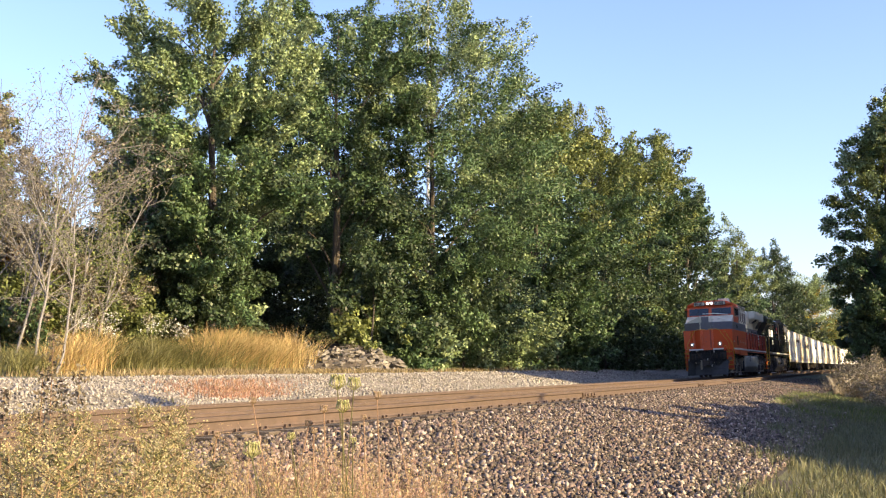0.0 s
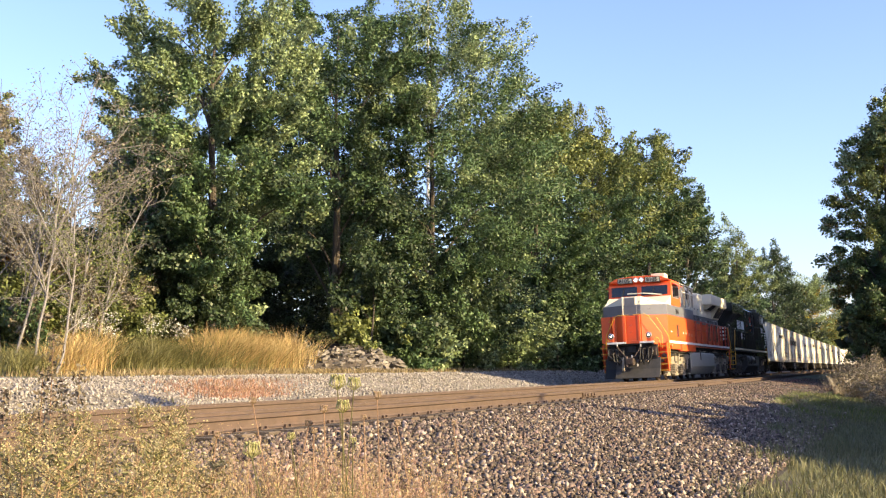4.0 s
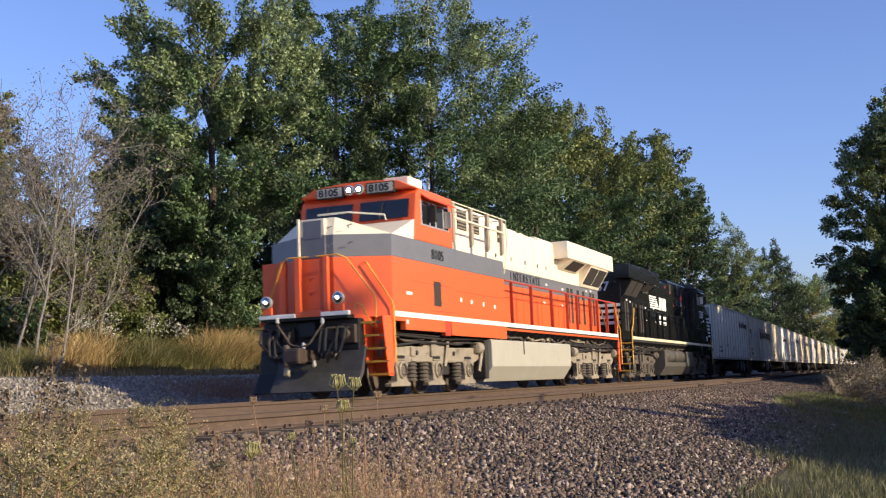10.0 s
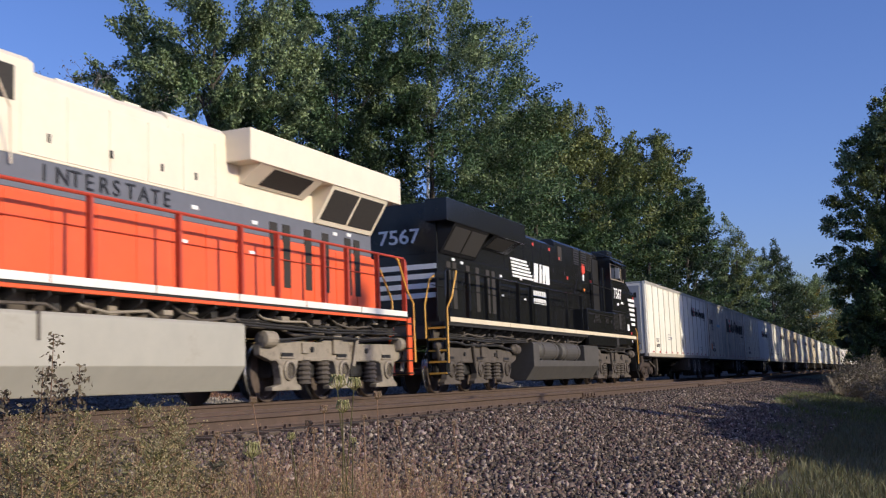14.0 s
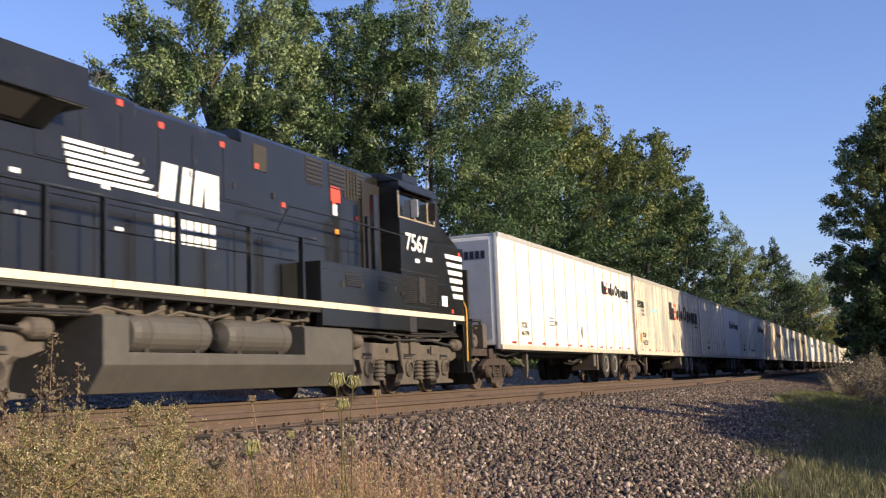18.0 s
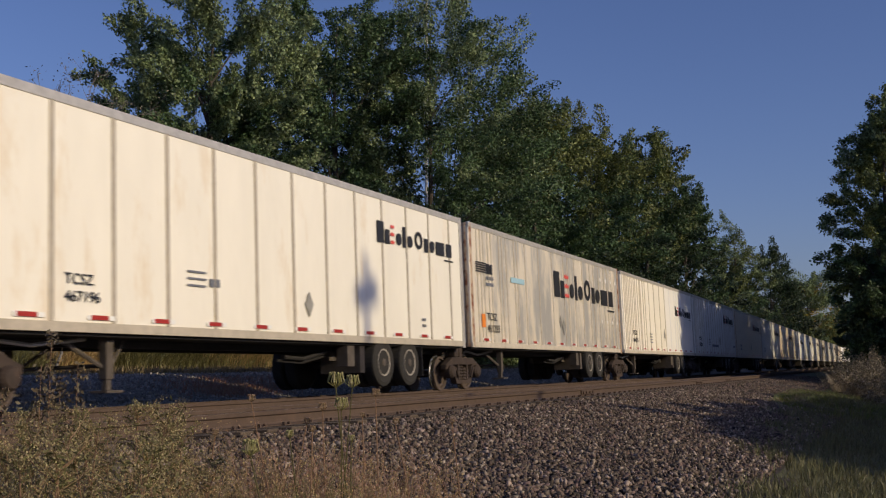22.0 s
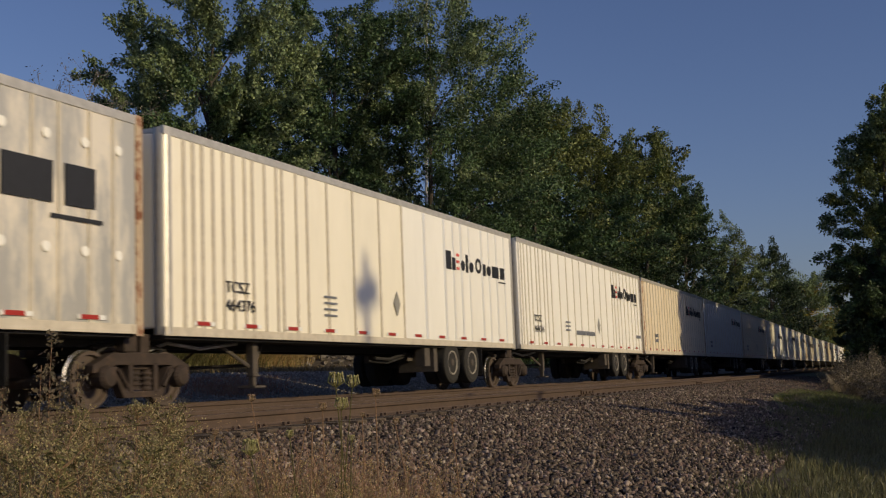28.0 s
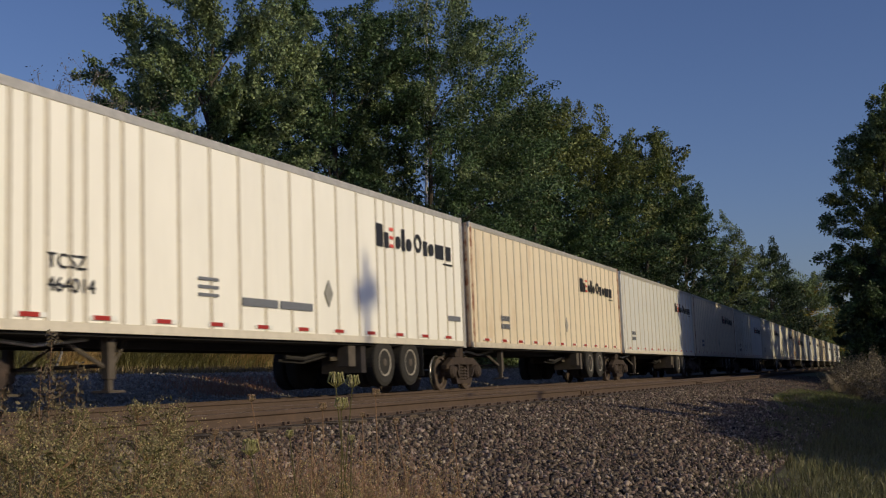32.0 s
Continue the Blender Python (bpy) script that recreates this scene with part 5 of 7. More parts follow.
def shared(key, make):
    if key not in _mesh:
        bm = make()
        me = bpy.data.meshes.new(key)
        bm.normal_update()
        bm.to_mesh(me)
        bm.free()
        _mesh[key] = me
    return _mesh[key]


def put(name, key, make, mat, parent, m=None):
    me = shared(key + mat.name, make)
    ob = part(name, me, mat, parent)
    if m is not None:
        ob.matrix_basis = m
    return ob


def name_blocks(root, x0, x1, z0, z1, y=-1.31, crown=1.0):
    """The maker's name as plain dark blocks with a red ornament in place of one sign."""
    w = x1 - x0
    h = z1 - z0
    shapes = ((0.00, 0.085, 0.22, 1.0), (0.095, 0.055, 0.22, 0.75), (0.225, 0.075, 0.0, 0.75), (0.312, 0.035, 0.22, 1.0), (0.36, 0.08, 0.22, 0.75), (0.46, 0.115, 0.20, 1.02), (0.59, 0.055, 0.22, 0.76), (0.655, 0.085, 0.22, 0.76), (0.75, 0.13, 0.22, 0.75), (0.90, 0.085, 0.22, 0.76))
    for k, (a, b, c, d) in enumerate(shapes):
        xa, xb, za, zb = x0 + a * w, x0 + (a + b) * w, z0 + c * h, z0 + d * h
        bm = bmesh.new()
        if k in (2, 4, 5, 7):
            n, hole = 16, (0.5 if k == 5 else 0.02)
            cx, cz, ax, az = (xa + xb) / 2, (zb + z0 + 0.22 * h) / 2, (xb - xa) / 2, (zb - z0 - 0.22 * h) / 2
            rings = [[bm.verts.new((cx + ax * f * math.cos(i * math.tau / n), yy, cz + az * f * math.sin(i * math.tau / n))) for i in range(n)] for f, yy in ((0.86, y), (hole, y), (hole, y + 0.012), (0.86, y + 0.012))]
            for r in range(4):
                for i in range(n):
                    bm.faces.new((rings[r][i], rings[r][(i + 1) % n], rings[(r + 1) % 4][(i + 1) % n], rings[(r + 1) % 4][i]))
            bmesh.ops.recalc_face_normals(bm, faces=bm.faces[:])
        else:
            wd = xb - xa
            inset = 0.05 * wd if k in (0, 1, 6, 8, 9) else 0.0
            box(bm, xa + inset, xb - inset, y, y + 0.012, za, zb)
        part("plain_block", bm, ink, root)
    for k in range(3):
        z = z0 + h * (0.26 + 0.29 * k)
        bm = bmesh.new()
        xc = x0 + 0.185 * w
        r = 0.019 * w * crown
        prism(bm, [(xc - r, z), (xc + r, z), (xc + 1.2 * r, z + 0.12 * h), (xc + 0.4 * r, z + 0.07 * h), (xc, z + 0.14 * h), (xc - 0.4 * r, z + 0.07 * h), (xc - 1.2 * r, z + 0.12 * h)], "y", y, y + 0.012)
        part("red_ornament", bm, crown_red, root)
    part("plain_block", boxes((x1 - 0.13 * w, x1, y, y + 0.01, z0 + 0.03 * h, z0 + 0.085 * h)), ink, root)


def bars(root, x0, z0, rows, n, w, h, gap, mat=None, y=-1.309):
    mat = mat or bar_grey
    for r in range(rows):
        for k in range(n):
            x = x0 + k * (w + gap)
            part("mark_bar", boxes((x, x + w, y, y + 0.008, z0 + r * (h + 0.08), z0 + r * (h + 0.08) + h)), mat, root)


def diamond(root, x, z, r=0.24, y=-1.31):
    bm = bmesh.new()
    prism(bm, [(x - r * 0.62, z), (x, z - r), (x + r * 0.62, z), (x, z + r)], "y", y, y + 0.012)
    part("placard_holder", bm, placard_grey, root)


def tyre_pair(root, x, y):
    wh = new("road_wheel")
    wh.parent = root
    wh.matrix_basis = pose(x, y, 0.66)
    def tyre():
        bm = bmesh.new()
        lathe(bm, [(0.30, 0.13), (0.43, 0.145), (0.505, 0.12), (0.515, 0.07), (0.508, 0.045), (0.515, 0.03), (0.508, 0), (0.515, -0.03), (0.508, -0.045), (0.515, -0.07), (0.505, -0.12), (0.43, -0.145), (0.30, -0.13)], (0, 0, 0), "y", 32)
        return bm
    def rim():
        bm = bmesh.new()
        lathe(bm, [(0.02, 0.05), (0.19, 0.06), (0.24, -0.02), (0.262, -0.135), (0.295, -0.143), (0.298, 0.07), (0.02, 0.08)], (0, 0, 0), "y", 24)
        return bm
    def hub():
        bm = bmesh.new()
        lathe(bm, [(0.13, 0.06), (0.12, -0.05), (0.09, -0.07), (0.085, -0.14), (0.06, -0.15)], (0, 0, 0), "y", 18)
        return bm
    for k, dy in enumerate((0.0, 0.34)):
        s = 1 if y < 0 else -1
        put("tyre", "tyre", tyre, tyre_mat, wh, pose(0, s * dy, 0))
        if k == 0:
            put("rim", "rim", rim, rim_mat, wh, pose(0, 0, 0, 0, 0, 0 if y < 0 else 180))
            put("hub", "hub", hub, road_grime, wh, pose(0, 0, 0, 0, 0, 0 if y < 0 else 180))
    return wh


def trailer(label, paint, ribs, rib_paint, front=0.03, dark_seams=False, corner=None):
    root = empty("trailer", label, "trailer", group="trailers of the train")
    corner = corner or alu_rail
    bm = bmesh.new()
    box(bm, 0.0, TL, -1.28, 1.28, TH0 + 0.12, TH1 - 0.10, 0.03)
    part("body", bm, paint, root)
    part("roof", boxes((0.02, TL - 0.02, -1.26, 1.26, TH1 - 0.10, TH1 - 0.02), bevel=0.02), alu_rail, root)
    for y0, y1 in ((-1.297, -1.24), (1.24, 1.297)):
        part("top_rail", boxes((0.0, TL, y0, y1, TH1 - 0.14, TH1), bevel=0.008), alu_rail, root)
        part("bottom_rail", boxes((0.0, TL, y0, y1, TH0, TH0 + 0.14), bevel=0.006), rib_paint, root)
        bm = bmesh.new()
        sgn = -1 if y0 < 0 else 1
        lathe(bm, [(0.14, TH0 + 0.02), (0.14, TH1 - 0.02)], (0.13, sgn * 1.165, 0), "z", 20)
        part("front_corner_post", bm, corner, root)
        part("rear_corner_post", boxes((TL - 0.16, TL, y0 - 0.004 if sgn < 0 else y0, y1 if sgn < 0 else y1 + 0.004, TH0 - 0.03, TH1 + 0.01), bevel=0.008), corner, root)
    def rib():
        return boxes((-0.03, 0.03, -1.302, -1.278, TH0 + 0.14, TH1 - 0.14))
    def seam():
        return boxes((-0.022, 0.022, -1.286, -1.279, TH0 + 0.14, TH1 - 0.14))
    for x in ribs:
        put("side_post", "rib", rib, rib_paint, root, pose(x, 0, 0))
        if dark_seams:
            put("panel_seam", "seam", seam, seam_mat, root, pose(x + 0.045, 0, 0))
    for y0, y1 in ((-1.12, -0.01), (0.01, 1.12)):
        part("rear_door", boxes((TL - 0.02, TL + 0.03, y0, y1, TH0 + 0.14, TH1 - 0.16), bevel=0.01), paint, root)
    for k in range(11):
        x = 0.75 + k * 1.4
        t = part("reflector_tape", boxes((x, x + 0.56, -1.306, -1.30, TH0 + 0.18, TH0 + 0.245)), white_ink, root)
        part("red_band", boxes((x + 0.06, x + 0.42, -1.309, -1.306, TH0 + 0.18, TH0 + 0.245)), tape_red, t)
    # underside
    part("floor_frame", boxes((0.1, TL - 0.1, -0.5, -0.38, 0.9, TH0 + 0.02), (0.1, TL - 0.1, 0.38, 0.5, 0.9, TH0 + 0.02), (0.1, TL - 0.1, -1.2, 1.2, TH0 - 0.04, TH0 + 0.04)), dull_black, root)
    for y in (-0.95, 0.95):
        leg = part("landing_leg", boxes((2.86, 3.02, y - 0.07, y + 0.07, 0.42, TH0), (2.89, 2.99, y - 0.05, y + 0.05, 0.26, 0.42), (2.76, 3.12, y - 0.16, y + 0.16, 0.22, 0.26), bevel=0.008), road_grime, root)
        bm = bmesh.new()
        tube(bm, [(2.95, y, 0.55), (2.2, y * 0.7, TH0 - 0.02)], 0.035, sides=6)
        tube(bm, [(2.95, y, 0.5), (3.7, y * 0.7, TH0 - 0.02)], 0.03, sides=6)
        part("leg_brace", bm, road_grime, leg)
    bm = bmesh.new()
    tube(bm, [(2.94, -0.95, 0.62), (2.94, 0.95, 0.62)], 0.035, sides=6)
    part("leg_crossbar", bm, road_grime, root)
    for x in (11.5, 12.82):
        for y in (-1.12, 1.12):
            tyre_pair(root, x, y)
        bm = bmesh.new()
        lathe(bm, [(0.075, -1.0), (0.075, 1.0)], (x, 0, 0.66), "y", 10)
        part("road_axle", bm, dull_black, root)
    part("slider_frame", boxes((10.3, 14.0, -0.58, -0.46, 0.72, 0.92), (10.3, 14.0, 0.46, 0.58, 0.72, 0.92), (10.6, 10.8, -1.15, -0.2, 0.45, 1.0), bevel=0.01), road_grime, root)
    part("mud_flap", boxes((13.5, 13.52, -1.26, -0.65, 0.35, 1.02)), dull_black, root)
    part("mud_flap", boxes((13.5, 13.52, 0.65, 1.26, 0.35, 1.02)), dull_black, root)
    part("valve_box", boxes((9.95, 10.25, -1.2, -0.95, 0.58, 1.0), bevel=0.01), road_grime, root)
    bm = bmesh.new()
    tube(bm, [(0.25, -0.75, 0.85), (0.7, -0.8, 0.98), (1.6, -0.8, 0.9), (2.6, -0.85, 1.0)], 0.03, sides=7)
    part("air_hose", bm, silver_frame, root)
    bm = bmesh.new()
    tube(bm, [(8.3, -0.7, 0.78), (9.0, -0.72, 0.75), (10.0, -0.7, 0.9)], 0.04, sides=7)
    tube(bm, [(8.2, -0.6, 0.72), (9.1, -0.62, 0.68), (10.1, -0.6, 0.82)], 0.03, sides=7)
    part("brake_pipe", bm, dull_black, root)
    return root


def ribs_even(a, b, step):
    return [float(v) for v in np.arange(a, b, step)]


KINDS = []
t1 = trailer("white smooth-sided trailer with dark panel seams on rail bogies", trailer_soiled, ribs_even(1.43, 16.0, 1.262), grey_rib, dark_seams=True)
name_blocks(t1, 11.25, 15.5, 3.12, 3.72)
letters(t1, "trailer_mark", writing("TCSZ", 0.15), ink, 1.68, -1.309, 1.72)
letters(t1, "trailer_mark", writing("467196", 0.15), ink, 1.68, -1.309, 1.48)
bars(t1, 4.45, 1.86, 3, 1, 0.5, 0.03, 0.0, bar_grey)
bars(t1, 5.05, 1.88, 1, 2, 0.12, 0.13, 0.04)
diamond(t1, 8.27, 1.75)
bars(t1, 13.5, 1.48, 2, 2, 0.08, 0.06, 0.04)
# wall colour takes in the bluish shade of the locomotive ahead
part("front_wall", boxes((-0.012, 0.0, -1.02, 1.02, TH0 + 0.3, TH1 - 0.2)), material("slate_front_with_shade", (0.36, 0.37, 0.39), rough=0.6, vary=0.15, scale=1.5, spots=(0.28, 0.26, 0.24), spot_scale=2.0, spot_from=0.58), t1)
for k in range(10):
    part("plain_block", boxes((-0.022, -0.012, 0.72 - k * 0.165 - 0.12, 0.72 - k * 0.165, 3.62, 3.62 + (0.30 if k in (0, 3, 5) else 0.22))), ink, t1)
for k in range(4):
    part("mark_bar", boxes((-0.022, -0.012, 0.8 - k * 0.15 - 0.1, 0.8 - k * 0.15, 1.95, 2.1)), ink, t1)
KINDS.append(t1)

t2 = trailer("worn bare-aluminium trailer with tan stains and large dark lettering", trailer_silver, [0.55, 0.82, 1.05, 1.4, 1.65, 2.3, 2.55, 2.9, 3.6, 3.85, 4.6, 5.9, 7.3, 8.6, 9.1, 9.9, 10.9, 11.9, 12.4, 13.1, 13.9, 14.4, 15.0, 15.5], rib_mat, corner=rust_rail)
name_blocks(t2, 7.43, 15.25, 2.55, 3.62, crown=1.5)
for k in range(5):
    part("emblem_stripe", boxes((0.4, 1.2, -1.31, -1.302, 3.06 + 0.06 * k, 3.095 + 0.06 * k)), ink, t2)
part("emblem_shape", boxes((1.2, 1.42, -1.31, -1.302, 3.05, 3.32), (1.47, 1.66, -1.31, -1.302, 3.05, 3.32)), ink, t2)
bars(t2, 1.15, 2.72, 2, 5, 0.09, 0.09, 0.03)
letters(t2, "trailer_mark", writing("TCSZ", 0.2), ink, 1.12, -1.309, 1.8)
letters(t2, "trailer_mark", writing("461233", 0.2), ink, 1.12, -1.309, 1.48)
part("orange_placard", boxes((0.72, 0.98, -1.31, -1.302, 1.6, 1.95)), orange_label, t2)
part("blue_label", boxes((3.2, 4.4, -1.31, -1.302, 2.95, 3.1)), label_blue, t2)
for x, z in ((13.35, 3.72), (14.15, 3.72), (14.9, 3.72), (15.6, 3.72), (13.35, 2.18), (14.15, 2.18), (14.9, 2.18), (15.6, 2.18)):
    bm = bmesh.new()
    lathe(bm, [(0.075, 0.012), (0.075, 0.0), (0.06, -0.006)], (x, -1.304, z), "y", 14)
    part("round_patch", bm, trailer_white, t2)
diamond(t2, 8.0, 1.98, 0.2)
diamond(t2, 8.35, 1.82, 0.28)
KINDS.append(t2)

t3 = trailer("cream trailer with corrugated front and bright white rear panels", trailer_cream, [0.5, 0.75, 1.0, 1.3, 1.6, 1.9, 2.25, 2.5, 2.9, 3.3, 3.5, 4.0, 4.4, 5.2, 6.3, 7.52, 8.7], rib_mat, dark_seams=True)
part("rear_panel", boxes((8.76, TL - 0.16, -1.292, -1.27, TH0 + 0.14, TH1 - 0.14), bevel=0.004), trailer_white, t3)
# near-white base colour also paints the glint of the metal strips
bright_alu = material("bright_aluminium_glint", (0.9, 0.9, 0.9), rough=0.3, metal=0.25, vary=0.04)
for x, w in ((9.86, 0.14), (11.08, 0.13), (11.67, 0.10), (12.19, 0.12), (12.78, 0.07), (13.66, 0.11), (14.22, 0.09), (14.80, 0.10), (15.45, 0.08)):
    part("bright_strip", boxes((x, x + w, -1.302, -1.29, TH0 + 0.15, TH1 - 0.15), bevel=0.004), bright_alu, t3)
    part("strip_edge", boxes((x + w, x + w + 0.02, -1.297, -1.29, TH0 + 0.15, TH1 - 0.15)), rib_white, t3)
name_blocks(t3, 11.19, 15.52, 2.84, 3.43)
letters(t3, "trailer_mark", writing("TCSZ", 0.19), ink, 1.62, -1.309, 1.824)
letters(t3, "trailer_mark", writing("464376", 0.19), ink, 1.62, -1.309, 1.52)
bars(t3, 5.0, 1.55, 4, 1, 0.5, 0.04, 0.0)
diamond(t3, 8.3, 1.95, 0.27)
KINDS.append(t3)

t4 = trailer("cream white trailer with slate bars low on its side", trailer_white, [0.35, 0.62, 0.95, 1.3, 1.75, 2.05, 2.5, 2.85, 3.3, 4.2, 5.05, 5.9, 6.7, 7.6, 8.5, 9.4, 10.3, 11.2, 11.6, 12.1, 12.6, 13.2, 13.8, 14.4, 15.0, 15.5], rib_white, dark_seams=True)
name_blocks(t4, 11.15, 15.4, 3.02, 3.66)
letters(t4, "trailer_mark", writing("TCSZ", 0.2), ink, 1.3, -1.309, 1.92)
letters(t4, "trailer_mark", writing("464014", 0.2), ink, 1.3, -1.309, 1.6)
bars(t4, 4.7, 1.72, 3, 1, 0.55, 0.05, 0.0)
part("slate_bar", boxes((5.95, 7.1, -1.31, -1.302, 1.62, 1.76)), bar_grey, t4)
part("slate_bar", boxes((7.2, 8.35, -1.31, -1.302, 1.62, 1.76)), bar_grey, t4)
part("slate_bar", boxes((15.0, 15.8, -1.31, -1.302, 1.68, 1.8)), bar_grey, t4)
diamond(t4, 9.0, 2.0, 0.27)
KINDS.append(t4)

t5 = trailer("tan stained corrugated trailer with small dark lettering", trailer_tan, ribs_even(0.45, 15.9, 0.62), rib_mat, dark_seams=True, corner=rust_rail)
name_blocks(t5, 10.5, 15.0, 3.0, 3.6)
bars(t5, 2.2, 1.6, 2, 5, 0.10, 0.14, 0.05)
diamond(t5, 8.6, 1.9, 0.26)
KINDS.append(t5)

t6 = trailer("plain off-white trailer with evenly spaced side posts", trailer_grey, ribs_even(0.6, 15.9, 0.81), rib_white)
name_blocks(t6, 11.2, 15.4, 3.05, 3.6)
bars(t6, 1.4, 1.6, 2, 5, 0.10, 0.14, 0.05)
KINDS.append(t6)

PITCH_T = 16.66
N_TRAILERS = 17
for i in range(N_TRAILERS):
    ob = KINDS[i] if i < 6 else copy_thing(KINDS[(2, 5, 0, 1, 5, 3, 4)[i % 7]], Matrix())
    RIDES.append((ob, 117.80 + PITCH_T * i, 0.0, 16.2, False))


def bogie(first=False):
    root = empty("rail_bogie", "rusty two-axle rail bogie between the trailers", "bogie", group="bogies of the train")
    for x in (-0.86, 0.86):
        wheelset(root, x, 0.42, steel_wheel)
    for sgn in (-1, 1):
        def frame_side():
            bm = bmesh.new()
            y0, y1 = -1.10, -0.94
            prism(bm, [(-1.12, 0.50), (-1.12, 0.62), (-0.7, 0.80), (0.7, 0.80), (1.12, 0.62), (1.12, 0.50), (0.8, 0.56), (0.62, 0.62), (-0.62, 0.62), (-0.8, 0.56)], "y", y0, y1, 0.015)
            prism(bm, [(-0.72, 0.60), (-0.60, 0.60), (-0.36, 0.24), (0.36, 0.24), (0.60, 0.60), (0.72, 0.60), (0.45, 0.14), (-0.45, 0.14)], "y", y0, y1, 0.012)
            for x in (-0.34, 0.24):
                box(bm, x, x + 0.10, y0, y1, 0.2, 0.66, 0.01)
            return bm
        m = pose(0, 0, 0, 0, 0, 0 if sgn < 0 else 180)
        put("side_frame", "bogie_frame", frame_side, bogie_mat, root, m)
        for x in (-0.86, 0.86):
            def bearing():
                bm = bmesh.new()
                lathe(bm, [(0.17, -0.02), (0.17, -0.16), (0.13, -0.22), (0.05, -0.23)], (0, 0, 0), "y", 16)
                return bm
            put("bearing", "bogie_bearing", bearing, bogie_mat, root, pose(x, -0.98, 0.45) if sgn < 0 else pose(x, 0.98, 0.45, 0, 0, 180))
        def spring():
            bm = bmesh.new()
            for x in (-0.13, 0.13):
                coil(bm, x, -1.02, 0.25, 0.56, 0.10, 4)
            return bm
        put("spring", "bogie_spring", spring, bogie_mat, root, m)
        for x0, x1 in ((-0.62, -0.42), (0.42, 0.62)):
            bm = bmesh.new()
            tube(bm, [(x0, sgn * 1.14, 0.56 if x0 < 0 else 0.30), (x1, sgn * 1.14, 0.30 if x0 < 0 else 0.56)], 0.028, sides=6)
            part("brake_hanger", bm, bogie_mat, root)
    part("bolster", boxes((-0.25, 0.25, -1.0, 1.0, 0.55, 0.82), (-0.5, 0.5, -0.55, 0.55, 0.80, 0.95), bevel=0.02), bogie_mat, root)
    for d in ((-0.35, -0.05, -1.02, -0.85, 0.82, 1.08), (0.08, 0.3, -0.98, -0.8, 0.80, 1.1), (-0.35, -0.05, 0.85, 1.02, 0.82, 1.08)):
        part("trailer_lug", boxes(d, bevel=0.02), bogie_mat, root)
    bm = bmesh.new()
    tube(bm, [(-1.0, -0.7, 0.62), (-0.5, -0.8, 0.9), (0.1, -0.85, 1.0), (0.9, -0.8, 0.86)], 0.025, sides=6)
    part("air_line", bm, dull_black, root)
    if first:
        part("coupler_deck", boxes((-1.6, 0.1, -0.95, 0.95, 0.88, 1.08), bevel=0.02), bogie_mat, root)
        bm = bmesh.new()
        box(bm, -2.4, -1.6, -0.14, 0.14, 0.74, 1.0, 0.03)
        part("coupler", bm, steel_wheel, root)
        bm = bmesh.new()
        for y in (-0.85, -0.2, 0.75):
            for x in (-1.2, -0.55):
                box(bm, x - 0.03, x + 0.03, y - 0.03, y + 0.03, 1.08, 1.85)
        box(bm, -1.25, -0.5, -0.9, 0.8, 1.82, 1.88)
        part("equipment_frame", bm, dull_black, root)
        bm = bmesh.new()
        lathe(bm, [(0.16, -0.3), (0.2, -0.25), (0.2, 0.2), (0.14, 0.28)], (-0.8, -0.5, 1.3), "y", 16)
        part("air_cylinder", bm, road_grime, root)
        for d in ((-0.6, -0.3, -0.95, -0.6, 1.1, 1.75), (-0.45, -0.15, -0.55, -0.2, 1.1, 1.7), (-1.1, -0.8, 0.1, 0.5, 1.1, 1.5)):
            part("control_box", boxes(d, bevel=0.02), road_grime, root)
    return root


first_bogie = bogie(True)
RIDES.append((first_bogie, 117.80 + 0.02, -0.86, 0.86, False))
plain = bogie()
KEEP = len(ROLLING)
for i in range(1, N_TRAILERS + 1):
    if i == 1:
        b = plain
    else:
        b = copy_thing(plain, Matrix())
        if i <= 6:
            ROLLING.extend((c, 0.42) for c in b.children if c.name.startswith("wheelset"))
    RIDES.append((b, 117.80 + PITCH_T * i - 0.26, -0.86, 0.86, False))

# ---- track details ----
TIES = []


def ties():
    def tie():
        return boxes((-0.115, 0.115, -1.3, 1.3, -0.20, 0.0), bevel=0.012)
    me = shared("tie", tie)
    for centre, top, s_from, n in ((NEAR[0], NEAR[1] - 0.172, 3.0, 110), (0.0, -0.172, 6.0, 90)):
        for k in range(n):
            s = s_from + 0.495 * k
            ob = part("railway_tie", me, tie_mat)
            p = line_at(s, centre, top)
            h = K0 * s + K1 * s * s / 2
            ob.matrix_basis = Matrix.Translation(p) @ Matrix.Rotation(h + random.uniform(-0.01, 0.01), 4, "Z") @ Matrix.Rotation(LEAN, 4, "X")
            tagged(ob, "dark weathered wooden railway tie under the rails", "railway tie", group="ties of the siding" if centre else "ties of the main track")
            TIES.append(ob)


ties()


def anchors():
    def clip():
        bm = bmesh.new()
        box(bm, -0.08, 0.08, -0.12, 0.12, -0.012, 0.004)
        for x in (-0.055, 0.055):
            for y in (-0.095, 0.095):
                box(bm, x - 0.013, x + 0.013, y - 0.016, y + 0.016, 0.0, 0.032)
        return bm
    me = shared("clip", clip)
    for k in range(110):
        s = 3.0 + 0.495 * k
        for o in (-0.7535, 0.7535):
            ob = part("tie_plate", me, rail_mat, TIES[k])
            ob.matrix_basis = pose(0, o, 0.004)


anchors()
